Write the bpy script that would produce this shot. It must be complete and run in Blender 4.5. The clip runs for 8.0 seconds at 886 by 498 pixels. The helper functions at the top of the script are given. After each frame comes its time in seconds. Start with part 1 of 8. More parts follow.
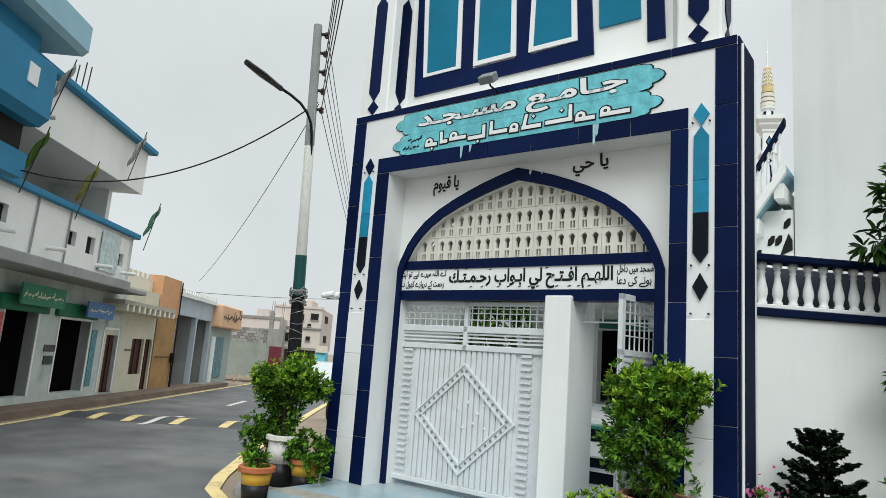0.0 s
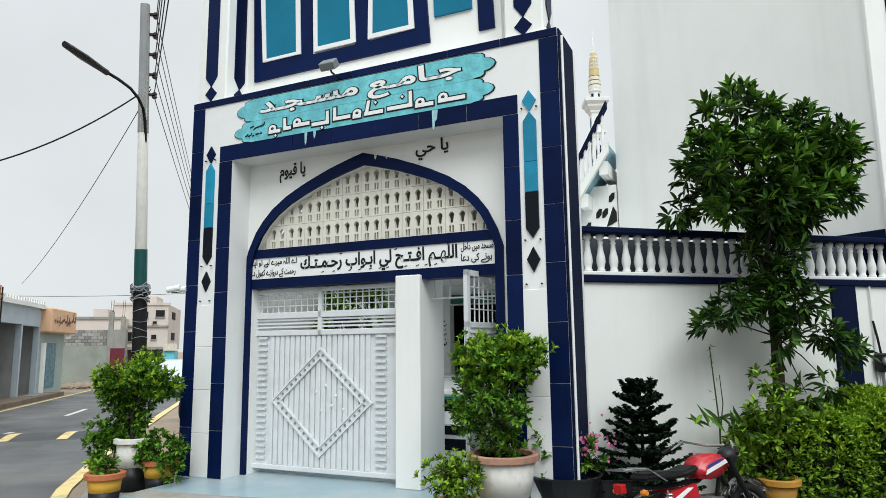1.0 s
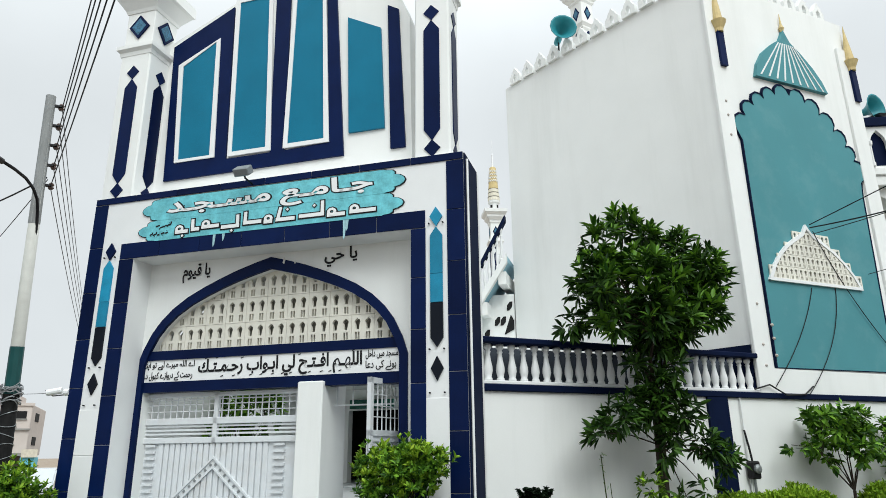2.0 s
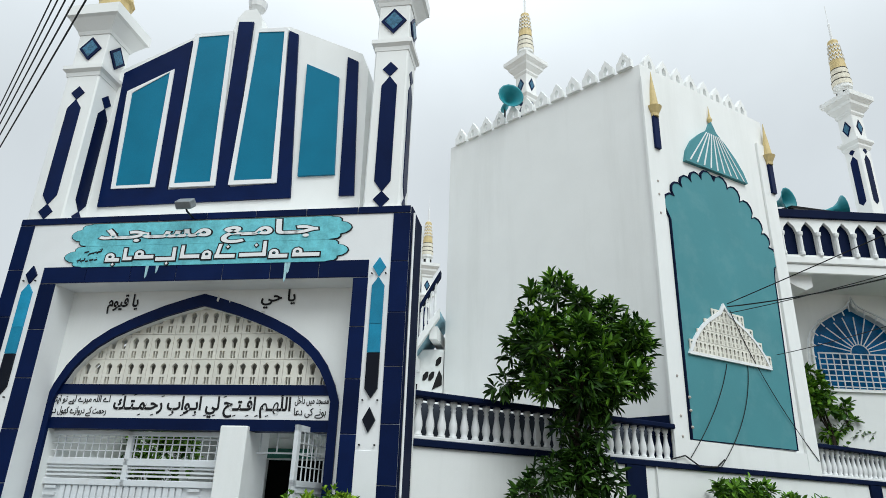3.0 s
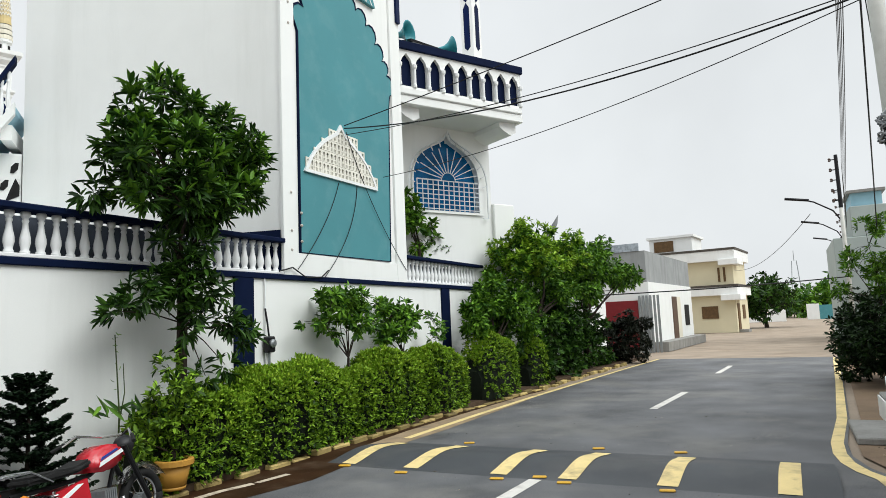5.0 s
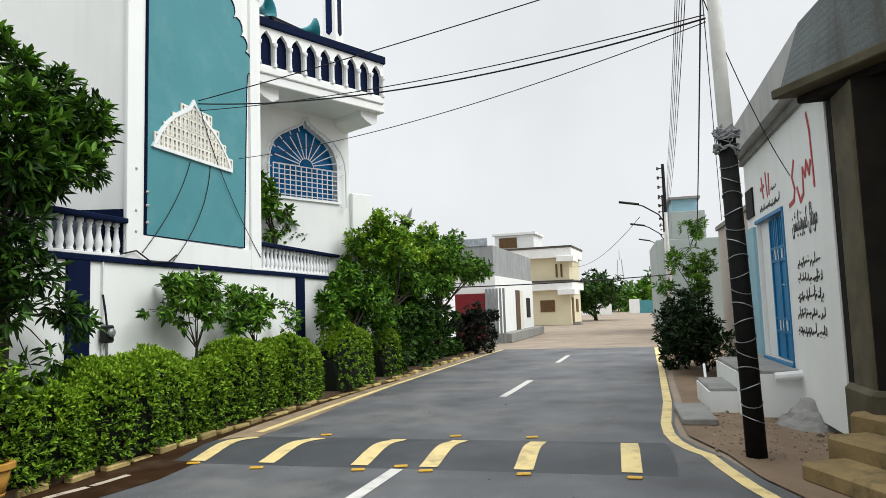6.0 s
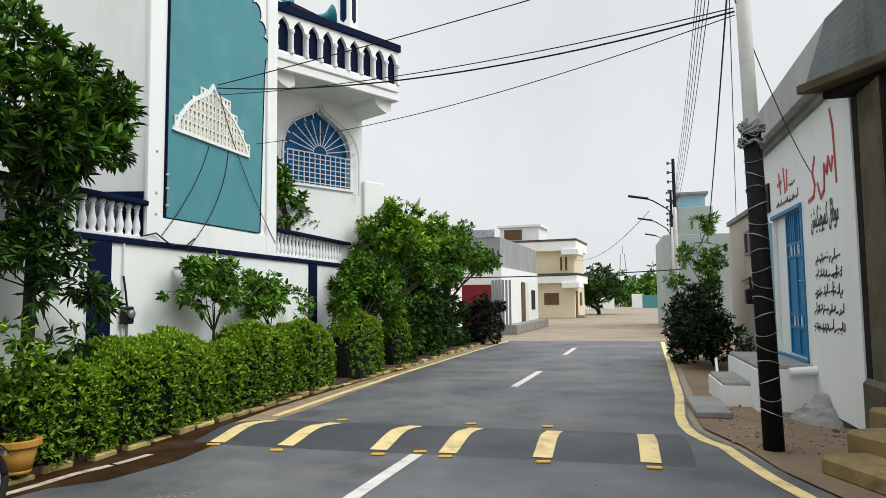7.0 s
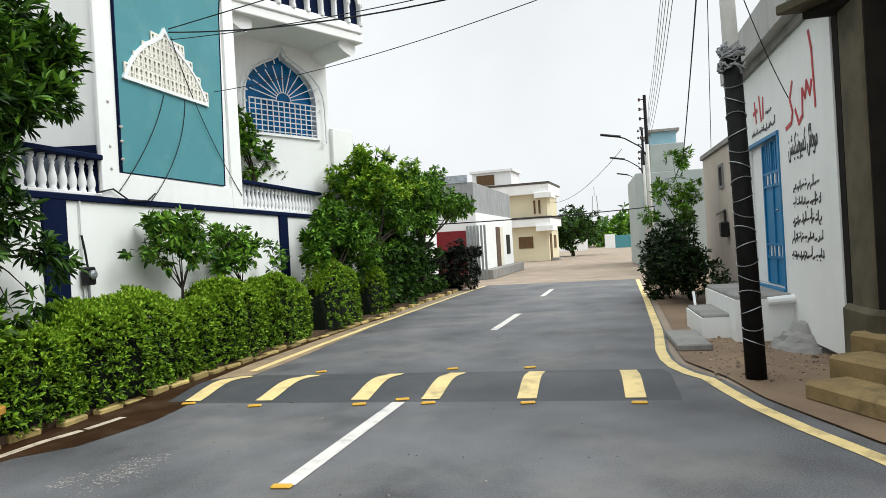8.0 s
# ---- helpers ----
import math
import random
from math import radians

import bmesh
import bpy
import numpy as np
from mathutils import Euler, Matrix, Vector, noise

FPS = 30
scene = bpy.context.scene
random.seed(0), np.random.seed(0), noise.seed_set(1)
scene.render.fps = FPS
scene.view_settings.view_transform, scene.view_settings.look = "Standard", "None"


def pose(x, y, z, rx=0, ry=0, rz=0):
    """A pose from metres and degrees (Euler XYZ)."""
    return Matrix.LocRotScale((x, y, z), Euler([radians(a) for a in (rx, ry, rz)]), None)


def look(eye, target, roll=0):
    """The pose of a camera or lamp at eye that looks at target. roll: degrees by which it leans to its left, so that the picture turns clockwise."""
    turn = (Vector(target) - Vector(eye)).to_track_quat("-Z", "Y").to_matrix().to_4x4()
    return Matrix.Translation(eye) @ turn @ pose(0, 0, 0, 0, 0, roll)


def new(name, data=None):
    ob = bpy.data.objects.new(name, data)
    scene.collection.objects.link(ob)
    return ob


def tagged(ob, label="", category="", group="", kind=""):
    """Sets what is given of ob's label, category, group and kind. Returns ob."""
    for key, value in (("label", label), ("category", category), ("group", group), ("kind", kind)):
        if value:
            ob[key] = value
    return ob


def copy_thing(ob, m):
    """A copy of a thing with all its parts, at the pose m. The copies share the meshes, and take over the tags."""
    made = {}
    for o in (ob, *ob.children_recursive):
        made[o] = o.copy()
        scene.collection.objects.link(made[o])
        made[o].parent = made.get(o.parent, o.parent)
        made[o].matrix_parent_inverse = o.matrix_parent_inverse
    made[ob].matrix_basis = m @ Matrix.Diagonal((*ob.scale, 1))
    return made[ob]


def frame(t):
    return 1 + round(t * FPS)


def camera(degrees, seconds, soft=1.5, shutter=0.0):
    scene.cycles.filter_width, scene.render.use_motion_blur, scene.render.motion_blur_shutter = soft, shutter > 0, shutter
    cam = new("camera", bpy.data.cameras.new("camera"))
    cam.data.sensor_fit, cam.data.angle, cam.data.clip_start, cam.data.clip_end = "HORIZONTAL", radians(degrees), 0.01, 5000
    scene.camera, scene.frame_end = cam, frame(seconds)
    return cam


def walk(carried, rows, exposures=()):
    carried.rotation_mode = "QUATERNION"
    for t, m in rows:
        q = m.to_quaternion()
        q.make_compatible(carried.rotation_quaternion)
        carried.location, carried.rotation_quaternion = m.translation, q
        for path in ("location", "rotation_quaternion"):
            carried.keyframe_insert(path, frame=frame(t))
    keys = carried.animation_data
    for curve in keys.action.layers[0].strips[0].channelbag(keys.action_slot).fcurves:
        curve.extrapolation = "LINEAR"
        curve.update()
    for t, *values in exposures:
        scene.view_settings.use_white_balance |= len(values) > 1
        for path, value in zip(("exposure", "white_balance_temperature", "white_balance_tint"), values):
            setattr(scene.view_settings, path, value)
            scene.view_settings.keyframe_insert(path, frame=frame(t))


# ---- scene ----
cam = camera(67.28, 8.0, soft=0.65)

PATH = [
    (0, (0.371, 0.111, 1.745), (-0.771, 1.718, 2.078), 4.25),
    (0.5, (0.432, 0.080, 1.719), (-0.536, 1.818, 1.923), 1.13),
    (1, (0.535, -0.042, 1.724), (-0.232, 1.782, 2.018), -0.64),
    (1.5, (0.530, -0.153, 1.766), (-0.099, 1.678, 2.268), 0.30),
    (1.7, (0.542, -0.235, 1.768), (-0.011, 1.608, 2.315), -0.33),
    (2.8, (0.449, -0.389, 1.740), (0.161, 1.463, 2.436), 1.49),
    (3, (0.392, -0.420, 1.743), (0.154, 1.425, 2.477), 1.93),
    (3.5, (0.409, -0.392, 1.739), (0.351, 1.471, 2.465), 2.21),
    (4, (0.473, -0.284, 1.709), (0.627, 1.642, 2.225), 0.53),
    (4.5, (0.524, -0.130, 1.695), (1.006, 1.780, 2.042), -2.26),
    (5, (0.582, -0.040, 1.686), (1.412, 1.766, 1.906), -2.48),
    (5.2, (0.588, 0.006, 1.691), (1.538, 1.756, 1.874), -1.87),
    (6.3, (0.299, 0.155, 1.655), (1.538, 1.714, 1.839), -2.14),
    (6.5, (0.222, 0.137, 1.644), (1.446, 1.708, 1.824), -1.73),
    (7, (0.244, 0.258, 1.642), (1.458, 1.841, 1.793), -0.71),
    (7.5, (0.308, 0.378, 1.612), (1.480, 1.993, 1.745), -2.74),
    (8, (0.400, 0.480, 1.588), (1.675, 2.022, 1.583), -3.32),
]
EXPOSURES = [(0.0, -0.21, 6150, 3.0), (1.5, -0.04, 6150, 4.0), (3.0, -0.25, 5930, 3.0), (3.5, -0.24, 5930, 3.0), (4.5, -0.04, 6150, 4.5), (6.3, 0.04, 6220, 6.5), (6.7, 0.03, 6220, 6.5), (7.2, -0.06, 6220, 6.0), (8.0, 0.17, 6220, 6.0)]
walk(cam, [(t, look(eye, target, roll)) for t, eye, target, roll in PATH], EXPOSURES)

# ---- world and light: bright overcast noon ----
scene.view_settings.exposure = 0.0
world = bpy.data.worlds.new("sky")
scene.world = world
world.use_nodes = True
wn, wl = world.node_tree.nodes, world.node_tree.links
wn.clear()
sky = wn.new("ShaderNodeTexSky")
sky.sky_type = "NISHITA"
sky.sun_disc = False
sky.sun_elevation, sky.sun_rotation = radians(47), radians(145)
sky.dust_density, sky.air_density = 4.0, 1.0
hsv = wn.new("ShaderNodeHueSaturation")
hsv.inputs["Saturation"].default_value = 0.12
tex = wn.new("ShaderNodeTexCoord")
clouds = wn.new("ShaderNodeTexNoise")
clouds.inputs["Scale"].default_value, clouds.inputs["Detail"].default_value = 2.2, 5.0
cl_ramp = wn.new("ShaderNodeMapRange")
cl_ramp.inputs["From Min"].default_value, cl_ramp.inputs["From Max"].default_value = 0.3, 0.7
cl_ramp.inputs["To Min"].default_value, cl_ramp.inputs["To Max"].default_value = 0.72, 0.86
cl_mix = wn.new("ShaderNodeMix")
cl_mix.data_type = "RGBA"
cl_mix.inputs["Factor"].default_value = 0.88
back = wn.new("ShaderNodeBackground")
SKY_LEVEL = 1.13
scale_sky = wn.new("ShaderNodeVectorMath")
scale_sky.operation = "SCALE"
scale_sky.inputs["Scale"].default_value = 0.10
cloud_col = wn.new("ShaderNodeCombineColor")
tint_r = wn.new("ShaderNodeMath"); tint_r.operation = "MULTIPLY"; tint_r.inputs[1].default_value = 1.015
wl.new(sky.outputs[0], hsv.inputs["Color"])
wl.new(hsv.outputs[0], scale_sky.inputs[0])
wl.new(tex.outputs["Generated"], clouds.inputs["Vector"])
wl.new(clouds.outputs[0], cl_ramp.inputs["Value"])
wl.new(cl_ramp.outputs[0], tint_r.inputs[0])
wl.new(tint_r.outputs[0], cloud_col.inputs[0])
wl.new(cl_ramp.outputs[0], cloud_col.inputs[1])
wl.new(cl_ramp.outputs[0], cloud_col.inputs[2])
wl.new(scale_sky.outputs[0], cl_mix.inputs["A"])
wl.new(cloud_col.outputs[0], cl_mix.inputs["B"])
# an overcast sky grows brighter towards the zenith
sep = wn.new("ShaderNodeSeparateXYZ")
wl.new(tex.outputs["Generated"], sep.inputs[0])
zen = wn.new("ShaderNodeMapRange")
zen.interpolation_type = "SMOOTHSTEP"
zen.inputs["From Min"].default_value, zen.inputs["From Max"].default_value = 0.45, 1.0
zen.inputs["To Min"].default_value, zen.inputs["To Max"].default_value = 1.0, 2.5
wl.new(sep.outputs["Z"], zen.inputs["Value"])
lift = wn.new("ShaderNodeVectorMath")
lift.operation = "SCALE"
wl.new(cl_mix.outputs["Result"], lift.inputs[0])
wl.new(zen.outputs[0], lift.inputs["Scale"])
wl.new(lift.outputs[0], back.inputs["Color"])
back.inputs["Strength"].default_value = SKY_LEVEL
wout = wn.new("ShaderNodeOutputWorld")
wl.new(back.outputs[0], wout.inputs[0])

sun = new("sun", bpy.data.lights.new("sun", "SUN"))
sun.data.energy, sun.data.angle, sun.data.color = 2.1, radians(40), (1.0, 0.97, 0.92)
sun.matrix_basis = look((9, -9, 17), (0, 4, 0))

# ---- frames of the plan ----
WALL = Matrix.Translation((-0.96, 7.31, 0)) @ Matrix.Rotation(radians(38), 4, "Z")     # along the boundary wall and road
GATE = Matrix.Translation((-5.92, 6.65, 0)) @ Matrix.Rotation(radians(-2.05), 4, "Z")  # along the gate tower's front
WING = Matrix.Translation((8.8, 14.6, 0)) @ Matrix.Rotation(radians(9), 4, "Z")        # along the balcony wing

# ---- materials ----
MATS = {}


def mat(name, color, rough=0.6, var=0.12, scale=6.0, bump=0.15, fine=90.0, metal=0.0, stain=None, stain_amt=0.0,
        stain_scale=1.2, spec=0.25, island=0.0, obj=0.0, streak=False, grain=0.35):
    """A painted, plastered or stone surface: base colour, two scales of change, stains and fine relief."""
    if name in MATS:
        return MATS[name]
    m = bpy.data.materials.new(name)
    m.use_nodes = True
    n, l = m.node_tree.nodes, m.node_tree.links
    b = n["Principled BSDF"]
    b.inputs["Roughness"].default_value, b.inputs["Metallic"].default_value = rough, metal
    b.inputs["Specular IOR Level"].default_value = spec
    geo = n.new("ShaderNodeNewGeometry")
    co = n.new("ShaderNodeMapping")
    l.new(geo.outputs["Position"], co.inputs["Vector"])
    big = n.new("ShaderNodeTexNoise")
    big.inputs["Scale"].default_value, big.inputs["Detail"].default_value = scale, 6.0
    l.new(co.outputs[0], big.inputs["Vector"])
    small = n.new("ShaderNodeTexNoise")
    small.inputs["Scale"].default_value, small.inputs["Detail"].default_value = fine, 3.0
    l.new(co.outputs[0], small.inputs["Vector"])
    both = n.new("ShaderNodeMath")
    both.operation = "MULTIPLY_ADD"
    both.inputs[1].default_value, both.inputs[2].default_value = grain, 0.0
    l.new(small.outputs[0], both.inputs[0])
    add = n.new("ShaderNodeMath")
    add.operation = "MULTIPLY_ADD"
    add.inputs[1].default_value = 1 - grain
    l.new(big.outputs[0], add.inputs[0])
    l.new(both.outputs[0], add.inputs[2])
    rng = n.new("ShaderNodeMapRange")
    rng.inputs["From Min"].default_value, rng.inputs["From Max"].default_value = 0.3, 0.7
    rng.inputs["To Min"].default_value, rng.inputs["To Max"].default_value = 1 - var, 1 + var
    l.new(add.outputs[0], rng.inputs["Value"])
    value = rng.outputs[0]
    for amount, source in ((island, "Random Per Island"), (obj, "Random")):
        if amount:
            node = geo if source == "Random Per Island" else n.new("ShaderNodeObjectInfo")
            r2 = n.new("ShaderNodeMapRange")
            r2.inputs["To Min"].default_value, r2.inputs["To Max"].default_value = 1 - amount, 1 + amount
            l.new(node.outputs[source], r2.inputs["Value"])
            mul = n.new("ShaderNodeMath")
            mul.operation = "MULTIPLY"
            l.new(value, mul.inputs[0])
            l.new(r2.outputs[0], mul.inputs[1])
            value = mul.outputs[0]
    tint = n.new("ShaderNodeVectorMath")
    tint.operation = "SCALE"
    tint.inputs[0].default_value = color
    l.new(value, tint.inputs["Scale"])
    out = tint.outputs[0]
    if stain:
        st = n.new("ShaderNodeTexNoise")
        st.inputs["Scale"].default_value, st.inputs["Detail"].default_value = stain_scale, 8.0
        st.inputs["Roughness"].default_value = 0.65
        if streak:
            sm = n.new("ShaderNodeMapping")
            sm.inputs["Scale"].default_value = (2.2, 2.2, 0.22)
            l.new(geo.outputs["Position"], sm.inputs["Vector"])
            l.new(sm.outputs[0], st.inputs["Vector"])
        else:
            l.new(co.outputs[0], st.inputs["Vector"])
        sr = n.new("ShaderNodeMapRange")
        sr.inputs["From Min"].default_value, sr.inputs["From Max"].default_value = 0.5, 0.72
        sr.inputs["To Max"].default_value = stain_amt
        l.new(st.outputs[0], sr.inputs["Value"])
        mx = n.new("ShaderNodeMix")
        mx.data_type = "RGBA"
        l.new(sr.outputs[0], mx.inputs["Factor"])
        l.new(out, mx.inputs["A"])
        mx.inputs["B"].default_value = (*stain, 1)
        out = mx.outputs["Result"]
    l.new(out, b.inputs["Base Color"])
    if bump:
        bp = n.new("ShaderNodeBump")
        bp.inputs["Strength"].default_value, bp.inputs["Distance"].default_value = bump, 0.01
        l.new(add.outputs[0], bp.inputs["Height"])
        l.new(bp.outputs[0], b.inputs["Normal"])
    MATS[name] = m
    return m


def leaf_mat(name, color, light, rough=0.45):
    """Leaves: each one its own shade between two greens, a little light coming through."""
    if name in MATS:
        return MATS[name]
    m = bpy.data.materials.new(name)
    m.use_nodes = True
    n, l = m.node_tree.nodes, m.node_tree.links
    b = n["Principled BSDF"]
    b.inputs["Roughness"].default_value = rough
    b.inputs["Specular IOR Level"].default_value = 0.16
    geo = n.new("ShaderNodeNewGeometry")
    ramp = n.new("ShaderNodeMix")
    ramp.data_type = "RGBA"
    ramp.inputs["A"].default_value, ramp.inputs["B"].default_value = (*color, 1), (*light, 1)
    few = n.new("ShaderNodeMath")
    few.operation = "POWER"
    few.inputs[1].default_value = 1.5
    l.new(geo.outputs["Random Per Island"], few.inputs[0])
    l.new(few.outputs[0], ramp.inputs["Factor"])
    l.new(ramp.outputs["Result"], b.inputs["Base Color"])
    tr = n.new("ShaderNodeBsdfTranslucent")
    l.new(ramp.outputs["Result"], tr.inputs["Color"])
    mix = n.new("ShaderNodeMixShader")
    mix.inputs[0].default_value = 0.14
    l.new(b.outputs[0], mix.inputs[1])
    l.new(tr.outputs[0], mix.inputs[2])
    l.new(mix.outputs[0], n["Material Output"].inputs[0])
    MATS[name] = m
    return m


white = mat("white_wall_paint", (0.80, 0.81, 0.795), 0.65, 0.03, 1.5, 0.08, stain=(0.55, 0.56, 0.53), stain_amt=0.22, stain_scale=0.9, streak=True)
white_plain = mat("white_gloss_paint", (0.78, 0.79, 0.79), 0.42, 0.03, 3.0, 0.05)
cream = mat("cream_paint", (0.74, 0.70, 0.58), 0.6, 0.05, 2.0, 0.1)
navy = mat("navy_tile", (0.0025, 0.009, 0.048), 0.35, 0.25, 3.0, 0.03, obj=0.25, spec=0.08)
navy_paint = mat("navy_paint", (0.004, 0.009, 0.034), 0.7, 0.2, 4.0, 0.1, spec=0.06)
white_tile = mat("white_glazed_tile", (0.77, 0.78, 0.78), 0.3, 0.03, 3.0, 0.03, obj=0.025, spec=0.5)
teal_glass = mat("teal_blue_panel", (0.014, 0.160, 0.265), 0.4, 0.16, 1.6, 0.05, spec=0.12)
teal = mat("teal_wall_paint", (0.075, 0.245, 0.275), 0.6, 0.07, 1.2, 0.15, stain=(0.2, 0.36, 0.38), stain_amt=0.25, stain_scale=2.0)
turquoise = mat("turquoise_mosaic", (0.16, 0.50, 0.56), 0.45, 0.3, 9.0, 0.35, fine=45, stain=(0.09, 0.33, 0.42), stain_amt=0.5, stain_scale=6)
plaque = mat("blue_script_plaque", (0.045, 0.14, 0.23), 0.35, 0.7, 30.0, 0.1)
blue_tile = mat("blue_glazed_tile", (0.02, 0.20, 0.33), 0.2, 0.2, 5.0, 0.03, obj=0.3)
black_tile = mat("dark_glazed_tile", (0.004, 0.006, 0.012), 0.2, 0.2, 5.0, 0.02, spec=0.15)
black_ink = mat("black_lettering", (0.008, 0.008, 0.01), 0.5, 0.1, 20, 0.0)
red_ink = mat("red_lettering", (0.45, 0.02, 0.03), 0.5, 0.1, 20, 0.0)
iron_white = mat("white_painted_steel", (0.66, 0.685, 0.705), 0.38, 0.04, 5.0, 0.06, stain=(0.42, 0.36, 0.3), stain_amt=0.25, stain_scale=4)
dark_metal = mat("dark_metal", (0.02, 0.02, 0.022), 0.4, 0.2, 30, 0.05, metal=0.6)
chrome = mat("chrome", (0.62, 0.62, 0.62), 0.18, 0.08, 30, 0.02, metal=1.0)
galv = mat("galvanised_steel", (0.30, 0.32, 0.33), 0.45, 0.15, 15, 0.05, metal=0.7)
concrete = mat("bare_concrete", (0.26, 0.255, 0.24), 0.85, 0.22, 2.0, 0.4, fine=60, stain=(0.12, 0.11, 0.10), stain_amt=0.5, streak=True)
grey_plaster = mat("grey_plaster", (0.30, 0.31, 0.31), 0.8, 0.15, 1.5, 0.3, stain=(0.16, 0.16, 0.16), stain_amt=0.5, streak=True)
asphalt = mat("asphalt", (0.100, 0.102, 0.107), 0.62, 0.75, 0.9, 0.5, fine=75, stain=(0.20, 0.195, 0.18), stain_amt=0.7, stain_scale=0.5, spec=0.3, grain=0.5)
sand = mat("sandy_earth", (0.29, 0.235, 0.18), 0.9, 0.22, 0.8, 0.6, fine=40, stain=(0.17, 0.12, 0.08), stain_amt=0.6, stain_scale=0.6)
wet_earth = mat("damp_earth", (0.075, 0.048, 0.030), 0.6, 0.35, 1.5, 0.7, fine=30, stain=(0.2, 0.15, 0.10), stain_amt=0.5, stain_scale=1.6)
yellow_line = mat("worn_yellow_paint", (0.72, 0.57, 0.26), 0.6, 0.12, 4.0, 0.2, stain=(0.20, 0.16, 0.10), stain_amt=0.75, stain_scale=3.0)
white_line = mat("worn_white_paint", (0.62, 0.60, 0.56), 0.6, 0.1, 4.0, 0.2, stain=(0.2, 0.19, 0.18), stain_amt=0.7, stain_scale=3.5)
yellow_stud = mat("yellow_plastic", (0.62, 0.36, 0.04), 0.4, 0.12, 10, 0.1)
bark = mat("brown_bark", (0.030, 0.022, 0.016), 0.85, 0.4, 9.0, 0.8, fine=50)
terracotta = mat("terracotta", (0.42, 0.14, 0.06), 0.7, 0.15, 6, 0.2, stain=(0.25, 0.12, 0.08), stain_amt=0.5, stain_scale=5)
pot_yellow = mat("yellow_pot_paint", (0.62, 0.37, 0.05), 0.5, 0.1, 6, 0.1, stain=(0.3, 0.2, 0.08), stain_amt=0.4, stain_scale=5)
pot_white = mat("white_pot_paint", (0.68, 0.67, 0.63), 0.6, 0.08, 6, 0.2, stain=(0.32, 0.28, 0.22), stain_amt=0.6, stain_scale=5)
pot_black = mat("black_pot_paint", (0.015, 0.015, 0.017), 0.4, 0.2, 8, 0.1)
gold = mat("gold_paint", (0.58, 0.46, 0.22), 0.5, 0.15, 10, 0.1, metal=0.0)
plinth_mat = mat("pale_blue_tiles", (0.30, 0.40, 0.45), 0.35, 0.12, 2.5, 0.1, stain=(0.5, 0.5, 0.48), stain_amt=0.6, stain_scale=2.0)
blue_door = mat("blue_door_paint", (0.016, 0.17, 0.36), 0.45, 0.1, 5, 0.1, stain=(0.1, 0.2, 0.3), stain_amt=0.3)
brown_paint = mat("brown_plaster", (0.085, 0.073, 0.045), 0.85, 0.5, 2.5, 0.5, stain=(0.16, 0.135, 0.095), stain_amt=0.6)
# paint of several parts; under the stair it stands for blue-grey shade
pale_blue = mat("pale_blue_paint_and_shade", (0.28, 0.47, 0.56), 0.6, 0.08, 2, 0.1)
bright_blue = mat("blue_wall_paint", (0.03, 0.20, 0.36), 0.6, 0.1, 2, 0.1)
# near-black for openings: the shade inside them is put into the colour
void_shade = mat("opening_shade", (0.012, 0.012, 0.012), 0.8, 0.2, 5, 0.0)
pole_green = mat("green_pole_paint", (0.015, 0.075, 0.075), 0.5, 0.1, 6, 0.1)
pole_white = mat("white_pole_paint", (0.60, 0.60, 0.56), 0.6, 0.1, 6, 0.1, stain=(0.35, 0.33, 0.28), stain_amt=0.5)
cable = mat("black_cable", (0.01, 0.01, 0.01), 0.5, 0.1, 20, 0.0)
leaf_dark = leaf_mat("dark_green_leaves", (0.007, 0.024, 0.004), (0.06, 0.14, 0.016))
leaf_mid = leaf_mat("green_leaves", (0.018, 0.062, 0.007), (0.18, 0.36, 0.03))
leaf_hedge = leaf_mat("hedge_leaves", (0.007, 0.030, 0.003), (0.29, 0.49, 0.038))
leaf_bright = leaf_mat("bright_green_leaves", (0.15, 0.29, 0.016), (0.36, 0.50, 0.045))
leaf_pine = leaf_mat("blackish_green_needles", (0.006, 0.014, 0.007), (0.014, 0.032, 0.012))
petal = leaf_mat("pink_petals", (0.45, 0.08, 0.22), (0.6, 0.25, 0.38))


# ---- mesh helpers ----
def part(name, bm, material, parent=None, label="", at=None):
    """Links a bmesh as one mesh object, under a thing where one is given."""
    me = bpy.data.meshes.new(name)
    bm.to_mesh(me)
    bm.free()
    me.materials.append(material)
    ob = new(name, me)
    if parent is not None:
        ob.parent = parent
    if at is not None:
        ob.matrix_basis = at
    if label:
        tagged(ob, label)
    return ob


def thing(name, m, label, category, group="", kind=""):
    """An empty at the base of a thing, which parents its parts."""
    ob = new(name)
    ob.matrix_basis = m
    ob.empty_display_size = 0.1
    return tagged(ob, label, category, group, kind)


def box(bm, x0, x1, y0, y1, z0, z1, bevel=0.0):
    vs = [bm.verts.new((x, y, z)) for x in (x0, x1) for y in (y0, y1) for z in (z0, z1)]
    fs = [bm.faces.new([vs[i] for i in f]) for f in ((0, 1, 3, 2), (4, 6, 7, 5), (0, 4, 5, 1), (2, 3, 7, 6), (0, 2, 6, 4), (1, 5, 7, 3))]
    if bevel:
        bmesh.ops.bevel(bm, geom=list({e for f in fs for e in f.edges}), offset=bevel, segments=1, affect="EDGES")
    return bm


def bx(x0, x1, y0, y1, z0, z1, bevel=0.0):
    return box(bmesh.new(), x0, x1, y0, y1, z0, z1, bevel)


